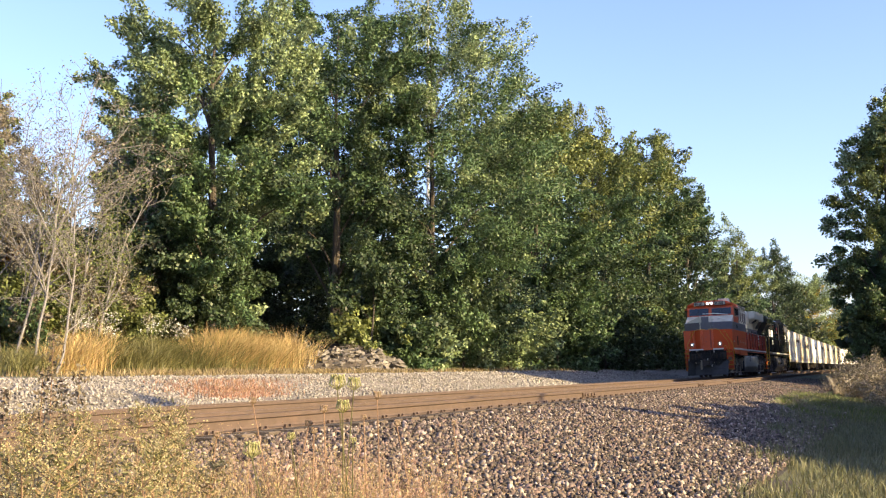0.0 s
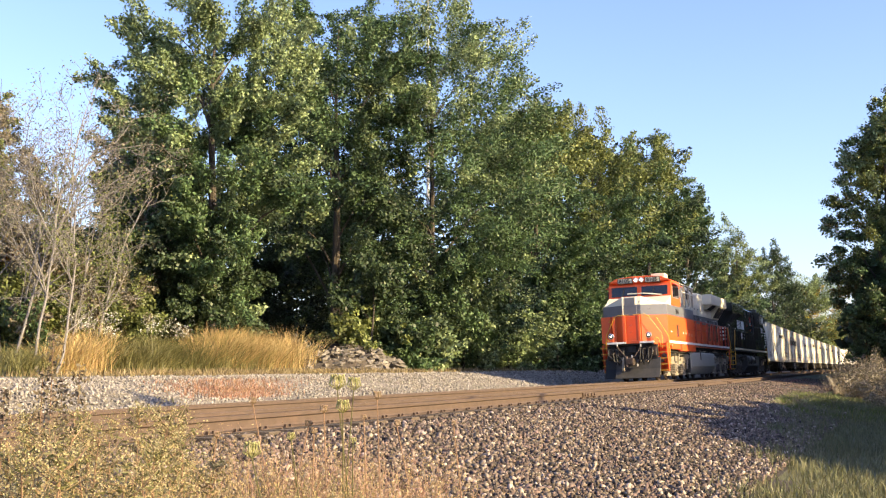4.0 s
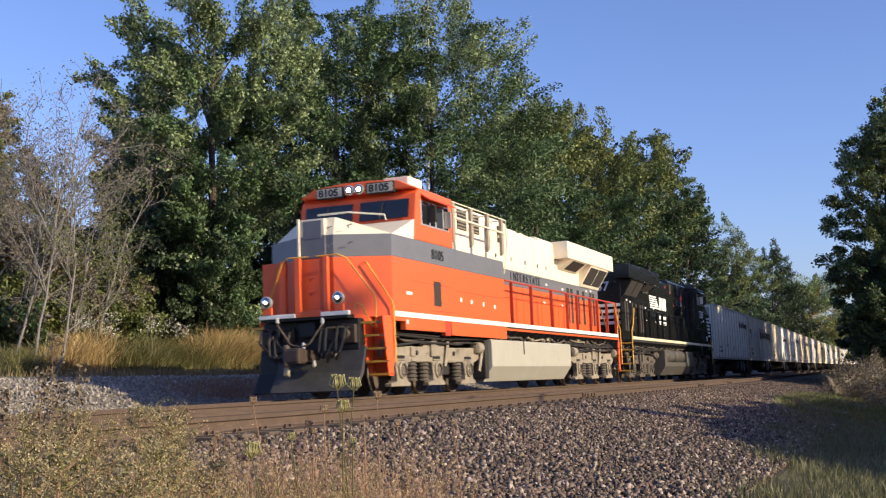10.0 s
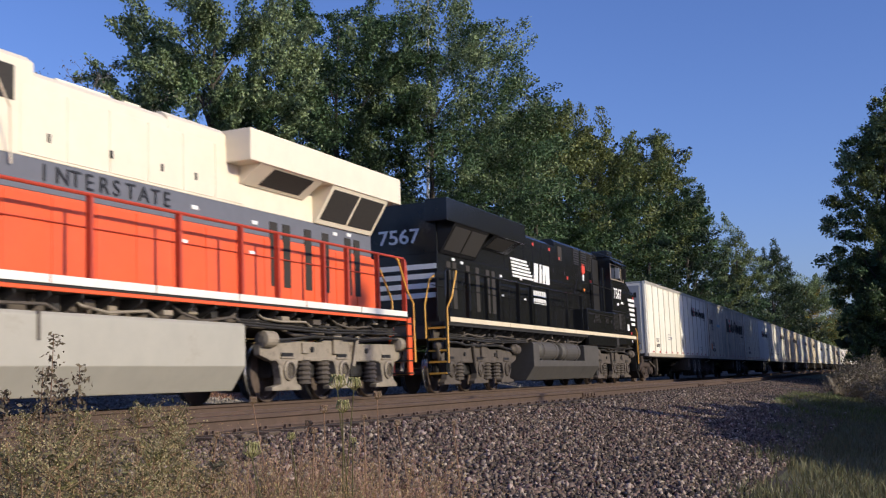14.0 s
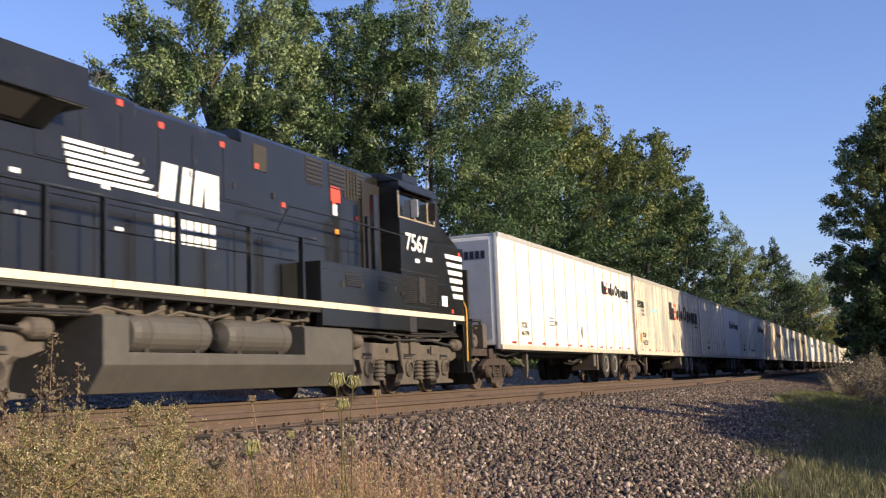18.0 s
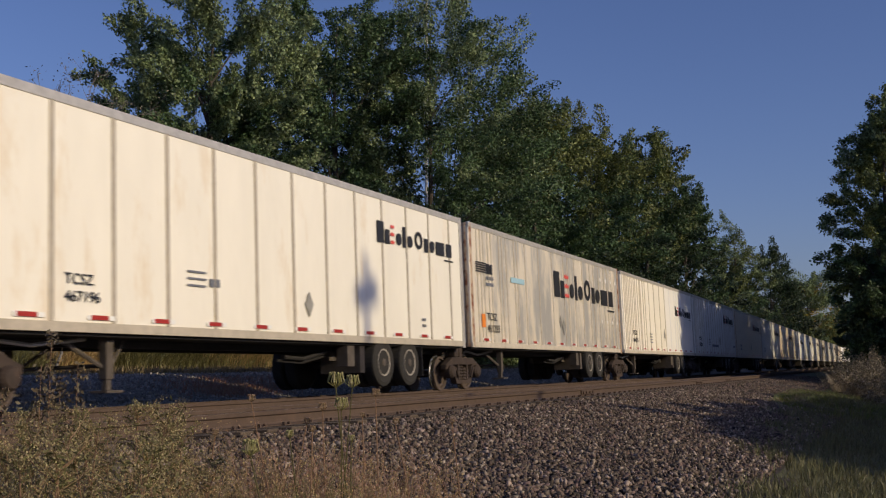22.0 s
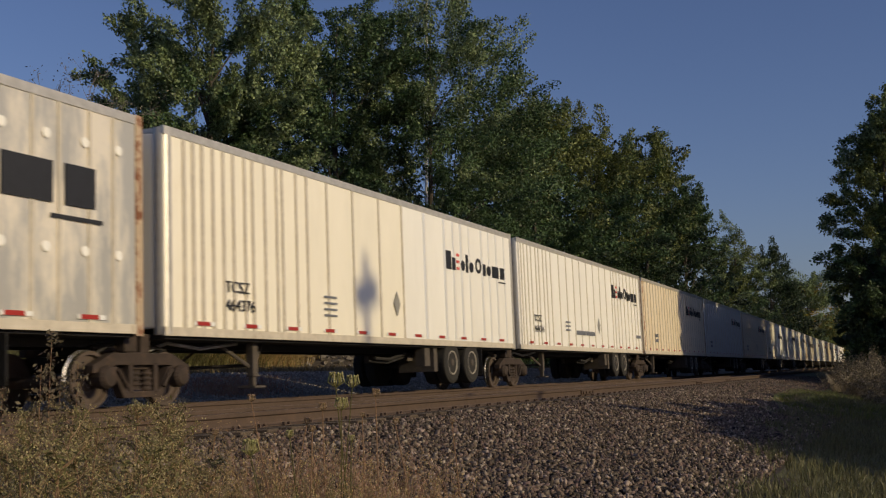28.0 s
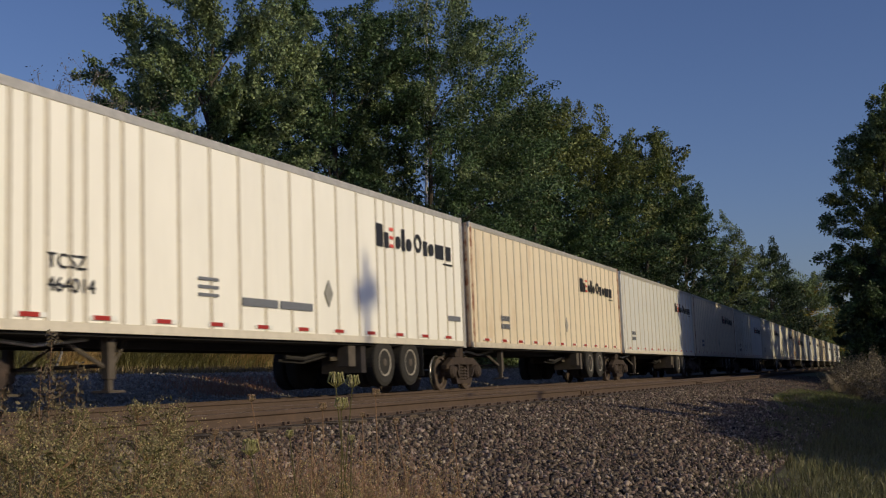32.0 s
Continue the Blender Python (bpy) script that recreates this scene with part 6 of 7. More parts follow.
for s in (23.6, 37.5, 44.0):
    for o in (-0.7535,):
        bm = bmesh.new()
        box(bm, -0.45, 0.45, -0.045, -0.012, -0.14, -0.05, 0.01)
        for x in (-0.36, -0.14, 0.14, 0.36):
            lathe(bm, [(0.03, -0.07), (0.03, -0.04)], (x, 0, -0.095), "y", 8)
        ob = part("joint_bar", bm, rail_mat)
        ob.matrix_basis = Matrix.Translation(line_at(s, NEAR[0] + o, NEAR[1])) @ Matrix.Rotation(LEAN, 4, "X")
        tagged(ob, "bolted rusty joint bar on the rail", "joint bar", kind="structure")


# ---- stones ----
def stones(name, label, places, sizes, mat, seed):
    rng = np.random.default_rng(seed)
    n = len(places)
    cube = np.array([(x, y, z) for z in (-1, 1) for y in (-1, 1) for x in (-1, 1)], float)
    quads = np.array(((0, 2, 3, 1), (4, 5, 7, 6), (0, 1, 5, 4), (2, 6, 7, 3), (0, 4, 6, 2), (1, 3, 7, 5)))
    v = cube[None] * (0.58 + rng.uniform(-0.44, 0.40, (n, 8, 3)))
    v *= (sizes[:, None] * 0.5)[..., None] * rng.uniform(0.45, 1.35, (n, 1, 3))
    a, b = rng.uniform(0, math.tau, n), rng.uniform(-0.9, 0.9, n)
    ca, sa, cb, sb = np.cos(a), np.sin(a), np.cos(b), np.sin(b)
    y2, z2 = v[..., 1] * cb[:, None] - v[..., 2] * sb[:, None], v[..., 1] * sb[:, None] + v[..., 2] * cb[:, None]
    x3, y3 = v[..., 0] * ca[:, None] - y2 * sa[:, None], v[..., 0] * sa[:, None] + y2 * ca[:, None]
    co = np.stack([x3, y3, z2], -1) + places[:, None, :]
    me = bpy.data.meshes.new(name)
    me.vertices.add(8 * n)
    me.vertices.foreach_set("co", co.astype(np.float32).ravel())
    idx = (quads[None] + 8 * np.arange(n)[:, None, None]).astype(np.int32).ravel()
    me.loops.add(len(idx))
    me.loops.foreach_set("vertex_index", idx)
    me.polygons.add(6 * n)
    me.polygons.foreach_set("loop_start", np.arange(0, len(idx), 4, dtype=np.int32))
    me.update(calc_edges=True)
    return tagged(part(name, me, mat), label, "gravel", kind="stuff")


def scatter(seed, n, x0, x1, u0, u1, fade=None):
    rng = np.random.default_rng(seed)
    xs = x0 + (x1 - x0) * rng.uniform(0, 1, n) ** 1.5
    us = rng.uniform(u0, u1, n)
    out = []
    for x, u in zip(xs, us):
        y = line_y(x) + u
        out.append((x, y, ground_z(x, y)))
    return np.array(out), rng


pl, rng = scatter(1, 88000, 6.5, 34.0, -10.2, -5.25)
sz = 0.024 + 0.05 * rng.uniform(0, 1, len(pl)) ** 1.4
pl[:, 2] += sz * 0.12 + 0.02 * rng.uniform(-0.4, 1.0, len(pl))
stones("ballast_stones", "loose brown-grey ballast stones beside the siding", pl, sz, stone_mat, 1)
pl, rng = scatter(11, 4200, 6.5, 34.0, -10.2, -5.3)
sz = 0.026 + 0.042 * rng.uniform(0, 1, len(pl)) ** 1.3
pl[:, 2] += sz * 0.2 + 0.022
pale_stone = material("pale_ballast_stone", (0.29, 0.235, 0.195), rough=0.8, vary=0.2, scale=20, island=0.35, hue=0.02)
stones("pale_stones", "pale clean stones among the brown ballast", pl, sz, pale_stone, 11)
pl, rng = scatter(2, 9000, 34.0, 70.0, -8.5, -5.1)
sz = rng.uniform(0.05, 0.10, len(pl))
stones("ballast_stones", "loose ballast stones further along the siding", pl, sz, stone_mat, 2)
pl, rng = scatter(3, 22000, 11.0, 48.0, 3.4, 9.3)
sz = rng.uniform(0.04, 0.10, len(pl))
pl[:, 2] += 0.015
grey_stone = material("grey_stone", (0.25, 0.225, 0.20), rough=0.9, vary=0.2, scale=20, island=0.45, hue=0.015)
stones("gravel_stones", "pale grey crushed stone on the far side", pl, sz, grey_stone, 3)
pl, rng = scatter(12, 9000, 48.0, 90.0, 3.0, 9.5)
stones("gravel_stones", "grey crushed stone further along the far side", pl, rng.uniform(0.07, 0.15, len(pl)), grey_stone, 12)
pl, rng = scatter(4, 9000, 9.0, 50.0, -3.3, -1.6)
stones("ballast_stones", "ballast stones between the two tracks", pl, rng.uniform(0.03, 0.07, len(pl)), stone_mat, 4)


# ---- grass and weeds ----
def blades(name, label, roots, heights, width, mat, seed, bend=0.35, lean=(0.0, 0.0)):
    """Tapered bent blades, three segments each, in one mesh."""
    rng = np.random.default_rng(seed)
    n = len(roots)
    a = rng.uniform(0, math.tau, n)
    d = np.stack([np.cos(a), np.sin(a), np.zeros(n)], -1)
    d[:, :2] += np.array(lean)
    face = rng.uniform(0, math.tau, n)
    side = np.stack([np.cos(face), np.sin(face), np.zeros(n)], -1)
    b = (rng.uniform(0.1, 1.0, n) * bend)[:, None]
    h = heights[:, None]
    co = np.empty((n, 7, 3), np.float32)
    for k, t in enumerate((0.0, 0.4, 0.75)):
        p = roots + d * b * h * t * t
        p[:, 2] = roots[:, 2] + heights * t * (1 - 0.25 * b[:, 0] * t)
        w = width * (1 - 0.55 * t)
        co[:, 2 * k] = p - side * w * 0.5
        co[:, 2 * k + 1] = p + side * w * 0.5
    tip = roots + d * b * h
    tip[:, 2] = roots[:, 2] + heights * (1 - 0.25 * b[:, 0])
    co[:, 6] = tip
    me = bpy.data.meshes.new(name)
    me.vertices.add(7 * n)
    me.vertices.foreach_set("co", co.ravel())
    pat = np.array((0, 1, 3, 2, 2, 3, 5, 4, 4, 5, 6))
    idx = (pat[None] + 7 * np.arange(n)[:, None]).astype(np.int32).ravel()
    me.loops.add(len(idx))
    me.loops.foreach_set("vertex_index", idx)
    me.polygons.add(3 * n)
    st = (np.array((0, 4, 8))[None] + 11 * np.arange(n)[:, None]).astype(np.int32).ravel()
    me.polygons.foreach_set("loop_start", st)
    me.update(calc_edges=True)
    return tagged(part(name, me, mat), label, "grass", kind="stuff")


def plot(seed, n, cx, cy, rx, ry):
    rng = np.random.default_rng(seed)
    a, r = rng.uniform(0, math.tau, n), rng.uniform(0, 1, n) ** 0.5
    xs, ys = cx + rx * r * np.cos(a), cy + ry * r * np.sin(a)
    z = np.array([ground_z(x, y) for x, y in zip(xs, ys)])
    return np.stack([xs, ys, z - 0.02], -1), rng


brown_weed = leaf_material("brown_weed", (0.15, 0.12, 0.08), hue=0.02, island=0.4, through_light=0.2)
gold_grass = leaf_material("golden_grass", (0.45, 0.33, 0.155), hue=0.02, island=0.3, through_light=0.3)
tan_grass = leaf_material("dry_tan_grass", (0.24, 0.185, 0.1), hue=0.012, island=0.4, through_light=0.3)
green_grass = leaf_material("green_grass", (0.13, 0.155, 0.035), hue=0.03, island=0.4, through_light=0.3)
verge_green = leaf_material("verge_grass", (0.125, 0.124, 0.058), hue=0.03, island=0.4, through_light=0.3)
olive_weed = leaf_material("olive_weed", (0.16, 0.15, 0.06), hue=0.015, island=0.45, through_light=0.3)
stalk_mat = leaf_material("dry_stalk", (0.28, 0.19, 0.11), hue=0.02, island=0.3, through_light=0.1)
red_stalk = leaf_material("reddish_stalk", (0.30, 0.17, 0.11), hue=0.02, island=0.3, through_light=0.1)
seed_head = leaf_material("seed_head", (0.33, 0.31, 0.13), hue=0.02, island=0.3, through_light=0.2)
pink_seed = leaf_material("pinkish_seed", (0.38, 0.25, 0.17), hue=0.02, island=0.35, through_light=0.3)
flower_yellow = leaf_material("faded_goldenrod", (0.38, 0.325, 0.165), hue=0.02, island=0.35, through_light=0.3)


def strip(seed, n, px0, px1, y0, y1):
    """Places along the far verge between two bearings, thinning out at both ends."""
    rng = np.random.default_rng(seed)
    out = []
    for _ in range(n):
        y = rng.uniform(y0, y1)
        f = (rng.uniform(0, 1) + rng.uniform(0, 1) + rng.uniform(0, 1)) / 3
        x, y = far_tree_place(px0 + (px1 - px0) * (0.5 + 1.35 * (f - 0.5)), y)
        out.append((x, y, ground_z(x, y) - 0.03))
    return np.array(out), rng


def uneven(places, seed):
    return np.array([0.8 + 0.75 * noise.noise(Vector((p[0] * 0.8, p[1] * 0.8, seed))) for p in places])


for k, (px0, px1, y0, y1, n, h, m, lab) in enumerate(((80, 200, 21.3, 23.0, 4000, 1.5, gold_grass, "clump of dry golden grass by the gravel"), (150, 420, 21.6, 24.5, 12000, 1.3, olive_weed, "green and yellow weeds along the gravel"), (170, 420, 21.4, 23.5, 7000, 1.2, olive_weed, "yellowing weeds along the gravel"), (335, 540, 21.6, 24.0, 19000, 1.75, gold_grass, "tall golden grass beside the rubble heap"), (300, 520, 21.5, 23.0, 4500, 1.5, olive_weed, "yellow-green grass among the golden grass"), (0, 110, 21.0, 24.0, 4000, 0.9, olive_weed, "rough weeds under the bare trees"), (340, 470, 22.5, 25.0, 3000, 1.7, olive_weed, "yellow-green tall grass at the wood's edge"))):
    pl, rng = strip(300 + k, n, px0, px1, y0 + 1.9, y1 + 1.9)
    blades("tall_grass", lab, pl, h * rng.uniform(0.45, 1.2, n) * uneven(pl, 3), 0.022, m, 300 + k, 1.05)
for k, (px0, px1, y0, y1) in enumerate(((270, 540, 17.5, 19.6), (330, 520, 16.6, 18.0))):
    pl, rng = strip(310 + k, 2600, px0, px1, y0, y1)
    blades("low_weeds", "low reddish weeds growing in the gravel", pl, rng.uniform(0.04, 0.22, 2600), 0.02, red_stalk, 310 + k, 0.7)
# pale asters at the edge of the wood
rng = np.random.default_rng(315)
pts = []
for px0, px1 in ((125, 205), (265, 345)):
    for _ in range(16):
        x, y = far_tree_place(rng.uniform(px0, px1), rng.uniform(24.6, 26.0))
        top = ground_z(x, y) + rng.uniform(1.3, 1.8)
        for _ in range(45):
            pts.append((x + rng.normal() * 0.16, y + rng.normal() * 0.16, top + rng.normal() * 0.13))
pts = np.array(pts)
nr = unit(rng.normal(size=pts.shape) + np.array([0, -0.8, 0.5]))
aster = leaf_material("pale_aster", (0.5, 0.5, 0.46), hue=0.01, island=0.25, through_light=0.2)
tagged(cards("aster_flowers", pts, nr, unit(np.cross(nr, rng.normal(size=pts.shape))), 0.05 * rng.uniform(0.5, 1.3, len(pts)), aster, aspect=0.9), "pale asters flowering among the weeds by the wood", "flowers", kind="stuff")
# low growth along the verge
pl, rng = strip(320, 9000, 0, 1250, 21.6, 23.6)
blades("verge_grass", "low dry grass along the edge of the gravel", pl, rng.uniform(0.05, 0.3, len(pl)), 0.03, tan_grass, 320, 0.6)
# near verge at the right
rng = np.random.default_rng(330)
xs = 5.5 + 36 * rng.uniform(0, 1, 90000) ** 1.6
ys = rng.uniform(-2.6, 4.5, 90000)
ok = ys < 0.105 * xs + 0.25 + 0.35 * np.sin(xs * 1.3) + 0.5 * rng.uniform(0, 1, 90000) ** 3
pl = np.array([(x, y, ground_z(x, y) - 0.02) for x, y in zip(xs[ok], ys[ok])])
blades("verge_grass", "mown green grass on the near verge", pl, rng.uniform(0.05, 0.2, len(pl)), 0.012, verge_green, 330, 0.8)
pl, rng = plot(331, 12000, 49.0, 1.9, 8.5, 1.8)
blades("tall_weeds", "brown dry weeds beside the track", pl, rng.uniform(0.1, 0.85, len(pl)) * uneven(pl, 8), 0.016, brown_weed, 331, 0.5)
for k, (x, y, h, r) in enumerate(((38.0, 1.0, 1.0, 1.0), (41.5, 1.9, 1.2, 1.1), (45.0, 1.4, 1.3, 1.2), (48.5, 2.8, 1.2, 1.1), (52.0, 2.0, 1.5, 1.3), (55.5, 3.2, 1.4, 1.2))):
    tree("dry_shrub", "low dry brown shrub beside the ballast", x, y, h, r, base=0.0, n_clumps=60, n_leaves=4500, leaf=0.075, mats=(leaf_brown,), trunk=0.03, seed=560 + k, clump=0.22, limbs=14, gap=-0.5)
pl, rng = plot(332, 5000, 36.0, 2.0, 10.0, 2.2)
blades("verge_grass", "thin green grass at the ballast's edge", pl, rng.uniform(0.05, 0.22, len(pl)), 0.02, green_grass, 332, 0.7)


# ---- weeds in the foreground ----
def near_place(px, dist):
    a = radians(YAW) - math.atan((px - 784) / 1968.7)
    return dist * math.cos(a), dist * math.sin(a)


def reach(px, py, dist):
    """The height of a ray through that bearing at a distance."""
    x, y = near_place(px, dist)
    return top_z(px, py, x, y)


def goldenrod(seed, px, py, dist):
    """A many-branched weed with small faded flowers."""
    rng = np.random.default_rng(seed)
    x, y = near_place(px, dist)
    g = ground_z(x, y)
    h = reach(px, py, dist) - g
    root = empty("goldenrod_weed", "branching goldenrod weed with faded yellow flowers", "weed", group="goldenrods in the foreground")
    root.matrix_basis = pose(x, y, g - 0.02)
    bm = bmesh.new()
    ln = rng.normal(size=2) * 0.08
    stem = [Vector((ln[0] * k * k * h, ln[1] * k * k * h, k * h)) for k in (0, 0.3, 0.6, 0.85, 1.0)]
    tube(bm, stem, 0.006, 0.002, sides=5, caps=False)
    spots, leaves = [], []
    for i in range(22):
        k = rng.uniform(0.3, 1.0)
        j = k * 4
        p = stem[min(3, int(j))].lerp(stem[min(4, int(j) + 1)], j - int(j))
        a = rng.uniform(0, math.tau)
        l = h * rng.uniform(0.08, 0.26) * (1.25 - k * 0.7)
        tip = p + Vector((math.cos(a) * l, math.sin(a) * l, l * rng.uniform(0.5, 1.1)))
        tube(bm, [p, p.lerp(tip, 0.5) + Vector((0, 0, -0.1 * l)), tip], 0.0025, 0.001, sides=4, caps=False)
        for _ in range(42):
            spots.append(p.lerp(tip, rng.uniform(0.3, 1.05)) + Vector(rng.normal(size=3)) * 0.011)
        for _ in range(7):
            leaves.append(p.lerp(tip, rng.uniform(0.0, 0.8)) + Vector(rng.normal(size=3)) * 0.02)
    tagged(part("stem", bm, stalk_mat, root), kind="stuff")
    for nm, pts, size, m, asp in (("flower_spray", spots, 0.0075, flower_yellow, 0.9), ("foliage", leaves, 0.035, olive_weed, 0.2)):
        pts = np.array(pts)
        nr = unit(rng.normal(size=(len(pts), 3)))
        tagged(cards(nm, pts, nr, unit(np.cross(nr, rng.normal(size=(len(pts), 3)))), size * rng.uniform(0.6, 1.4, len(pts)), m, root, aspect=asp), kind="stuff")
    return root


for k, (px, py, d) in enumerate(((45, 770, 5.2), (75, 745, 5.5), (110, 755, 5.0), (140, 722, 5.6), (165, 760, 5.1), (190, 765, 5.4), (215, 780, 5.0), (245, 722, 5.7), (265, 738, 5.4), (290, 735, 5.9), (318, 728, 6.0), (330, 770, 5.2), (130, 790, 4.4), (230, 800, 4.4), (60, 800, 4.3), (300, 800, 4.5), (95, 820, 4.0), (190, 830, 4.0), (20, 790, 4.8), (270, 815, 4.2), (155, 745, 5.8), (205, 752, 5.6), (300, 760, 5.5), (50, 735, 6.0), (180, 800, 4.6), (250, 780, 5.0), (120, 775, 5.2), (340, 800, 4.8))):
    goldenrod(400 + k, px, py, d)


def dark_weed(seed, px, py, dist):
    rng = np.random.default_rng(seed)
    x, y = near_place(px, dist)
    g = ground_z(x, y)
    h = reach(px, py, dist) - g
    root = empty("tall_weed", "tall dark seeding weed by the rails", "weed")
    root.matrix_basis = pose(x, y, g)
    bm = bmesh.new()
    tube(bm, [(0, 0, 0), (0.01, 0, h * 0.5), (0.03, 0.01, h)], 0.006, 0.002, sides=5)
    part("stem", bm, stalk_mat, root)
    k = rng.uniform(0.45, 1, 240)
    pos = np.stack([rng.normal(size=240) * 0.04 * (1.5 - k) + 0.03 * k, rng.normal(size=240) * 0.04 * (1.5 - k), k * h], -1)
    nr = unit(rng.normal(size=(240, 3)))
    cards("foliage", pos, nr, unit(np.cross(nr, rng.normal(size=(240, 3)))), 0.028 * rng.uniform(0.5, 1.4, 240), brown_weed, root)
    return root


for k, (px, py, d) in enumerate(((92, 590, 6.2), (75, 650, 6.0), (8, 690, 5.8), (110, 670, 6.3), (140, 645, 6.2))):
    dark_weed(450 + k, px, py, d)


def seeded(name, label, seed, n, px0, px1, d0, d1, h0, h1, mat, head_mat, bend=0.5, width=0.004, seeds=12, head=0.3):
    """Thin curved grass stems with loose seed heads, as one tuft."""
    rng = np.random.default_rng(seed)
    hub = [(rng.uniform(px0, px1), rng.uniform(d0, d1)) for _ in range(max(6, n // 45))]
    roots = []
    for k in range(n):
        px, dist = hub[rng.integers(len(hub))]
        x, y = near_place(px, dist)
        x, y = x + rng.normal() * 0.11, y + rng.normal() * 0.11
        roots.append((x, y, ground_z(x, y) - 0.03))
    roots = np.array(roots)
    tall = h0 + (h1 - h0) * rng.uniform(0, 1, n) ** 1.6
    ob = blades(name, label, roots, tall, width, mat, seed, bend)
    turn = np.random.default_rng(seed)
    a = turn.uniform(0, math.tau, n)
    turn.uniform(0, math.tau, n)
    b = turn.uniform(0.1, 1.0, n) * bend
    t = rng.uniform(1 - head, 1.02, (n, seeds))
    reach_ = (b * tall)[:, None] * t * t
    pos = np.stack([roots[:, 0, None] + np.cos(a)[:, None] * reach_, roots[:, 1, None] + np.sin(a)[:, None] * reach_, roots[:, 2, None] + tall[:, None] * t * (1 - 0.25 * b[:, None] * t)], -1).reshape(-1, 3)
    pos += rng.normal(size=pos.shape) * 0.007
    nr = unit(rng.normal(size=pos.shape))
    up = unit(np.cross(nr, rng.normal(size=pos.shape)) + np.array([0, 0, 0.6]))
    tagged(cards("seed_heads", pos, nr, up, 0.013 * rng.uniform(0.5, 1.4, len(pos)), head_mat, ob, aspect=0.35), kind="stuff")


seeded("dry_grass", "dry tan grass with loose seed heads before the ballast", 470, 2600, 315, 800, 4.2, 7.0, 0.15, 0.72, tan_grass, gold_grass)
seeded("dry_grass", "pinkish dry grass with fine seed heads before the ballast", 474, 1900, 420, 810, 4.6, 7.2, 0.2, 0.75, red_stalk, pink_seed, bend=0.7)
seeded("dry_grass", "low matted straw on the verge before the ballast", 475, 2800, 300, 830, 3.9, 6.6, 0.06, 0.38, gold_grass, tan_grass, bend=1.1, seeds=5)
seeded("green_grass", "yellow-green grass tuft in the foreground", 471, 1000, 490, 640, 4.0, 6.0, 0.2, 0.75, olive_weed, flower_yellow, bend=0.6)
seeded("green_grass", "yellow-green sprigs growing on the edge of the ballast", 476, 420, 800, 960, 5.0, 6.6, 0.08, 0.36, green_grass, flower_yellow, bend=0.8)
seeded("dry_grass", "dry grass between the weeds", 472, 1900, -20, 420, 3.6, 6.0, 0.2, 0.7, olive_weed, gold_grass, bend=0.6)
seeded("reddish_grass", "thin reddish grass stems", 473, 90, 560, 800, 5.0, 7.0, 0.4, 0.85, red_stalk, pink_seed, bend=0.3, width=0.005)


def lace(seed, px, py, dist, size, green, foot=None):
    """A wild-carrot stalk with a closed, nest-like seed head."""
    size *= 1.3
    rng = np.random.default_rng(seed)
    x, y = near_place(px, dist)
    g = ground_z(x, y)
    h = reach(px, py, dist) - g
    root = empty("wild_carrot", "wild carrot stalk with a curled seed head", "weed", group="wild carrots in the foreground")
    root.matrix_basis = pose(x, y, g)
    bm = bmesh.new()
    b = rng.normal(size=2) * 0.05
    tube(bm, [(b[0] * 2 + 0.05, b[1] * 2, 0), (b[0], b[1], h * 0.5), (0, 0, h - size * 0.4)], 0.0045, 0.003, sides=5)
    part("stalk", bm, olive_weed if green else stalk_mat, root)
    bm = bmesh.new()
    for i in range(26):
        a = i * 2.399
        k = (i + 0.5) / 26
        r = size * math.sqrt(k)
        tip = Vector((math.cos(a) * r * 0.62, math.sin(a) * r * 0.62, h + size * (0.55 + 0.4 * k)))
        mid = Vector((math.cos(a) * r * 0.9, math.sin(a) * r * 0.9, h + size * 0.1))
        tube(bm, [(0, 0, h - size * 0.45), mid, tip], size * 0.02, size * 0.06, sides=4)
        bmesh.ops.create_icosphere(bm, subdivisions=1, radius=size * 0.13, matrix=Matrix.Translation(tip))
    part("seed_head", bm, seed_head if green else stalk_mat, root)
    return root


for k, (px, py, d, s, gr) in enumerate(((598, 682, 5.6, 0.042, True), (627, 684, 5.7, 0.036, True), (608, 724, 5.4, 0.034, True), (450, 802, 4.6, 0.036, True), (668, 703, 5.8, 0.024, False), (450, 712, 5.8, 0.022, False), (575, 727, 5.6, 0.022, False), (548, 752, 5.5, 0.018, False), (703, 752, 5.8, 0.018, False), (388, 772, 5.4, 0.018, False), (518, 775, 5.2, 0.02, True), (645, 740, 5.8, 0.014, False), (802, 752, 6.0, 0.014, False), (558, 765, 5.3, 0.016, False), (626, 782, 5.2, 0.016, True))):
    lace(500 + k, px, py, d, s, gr)


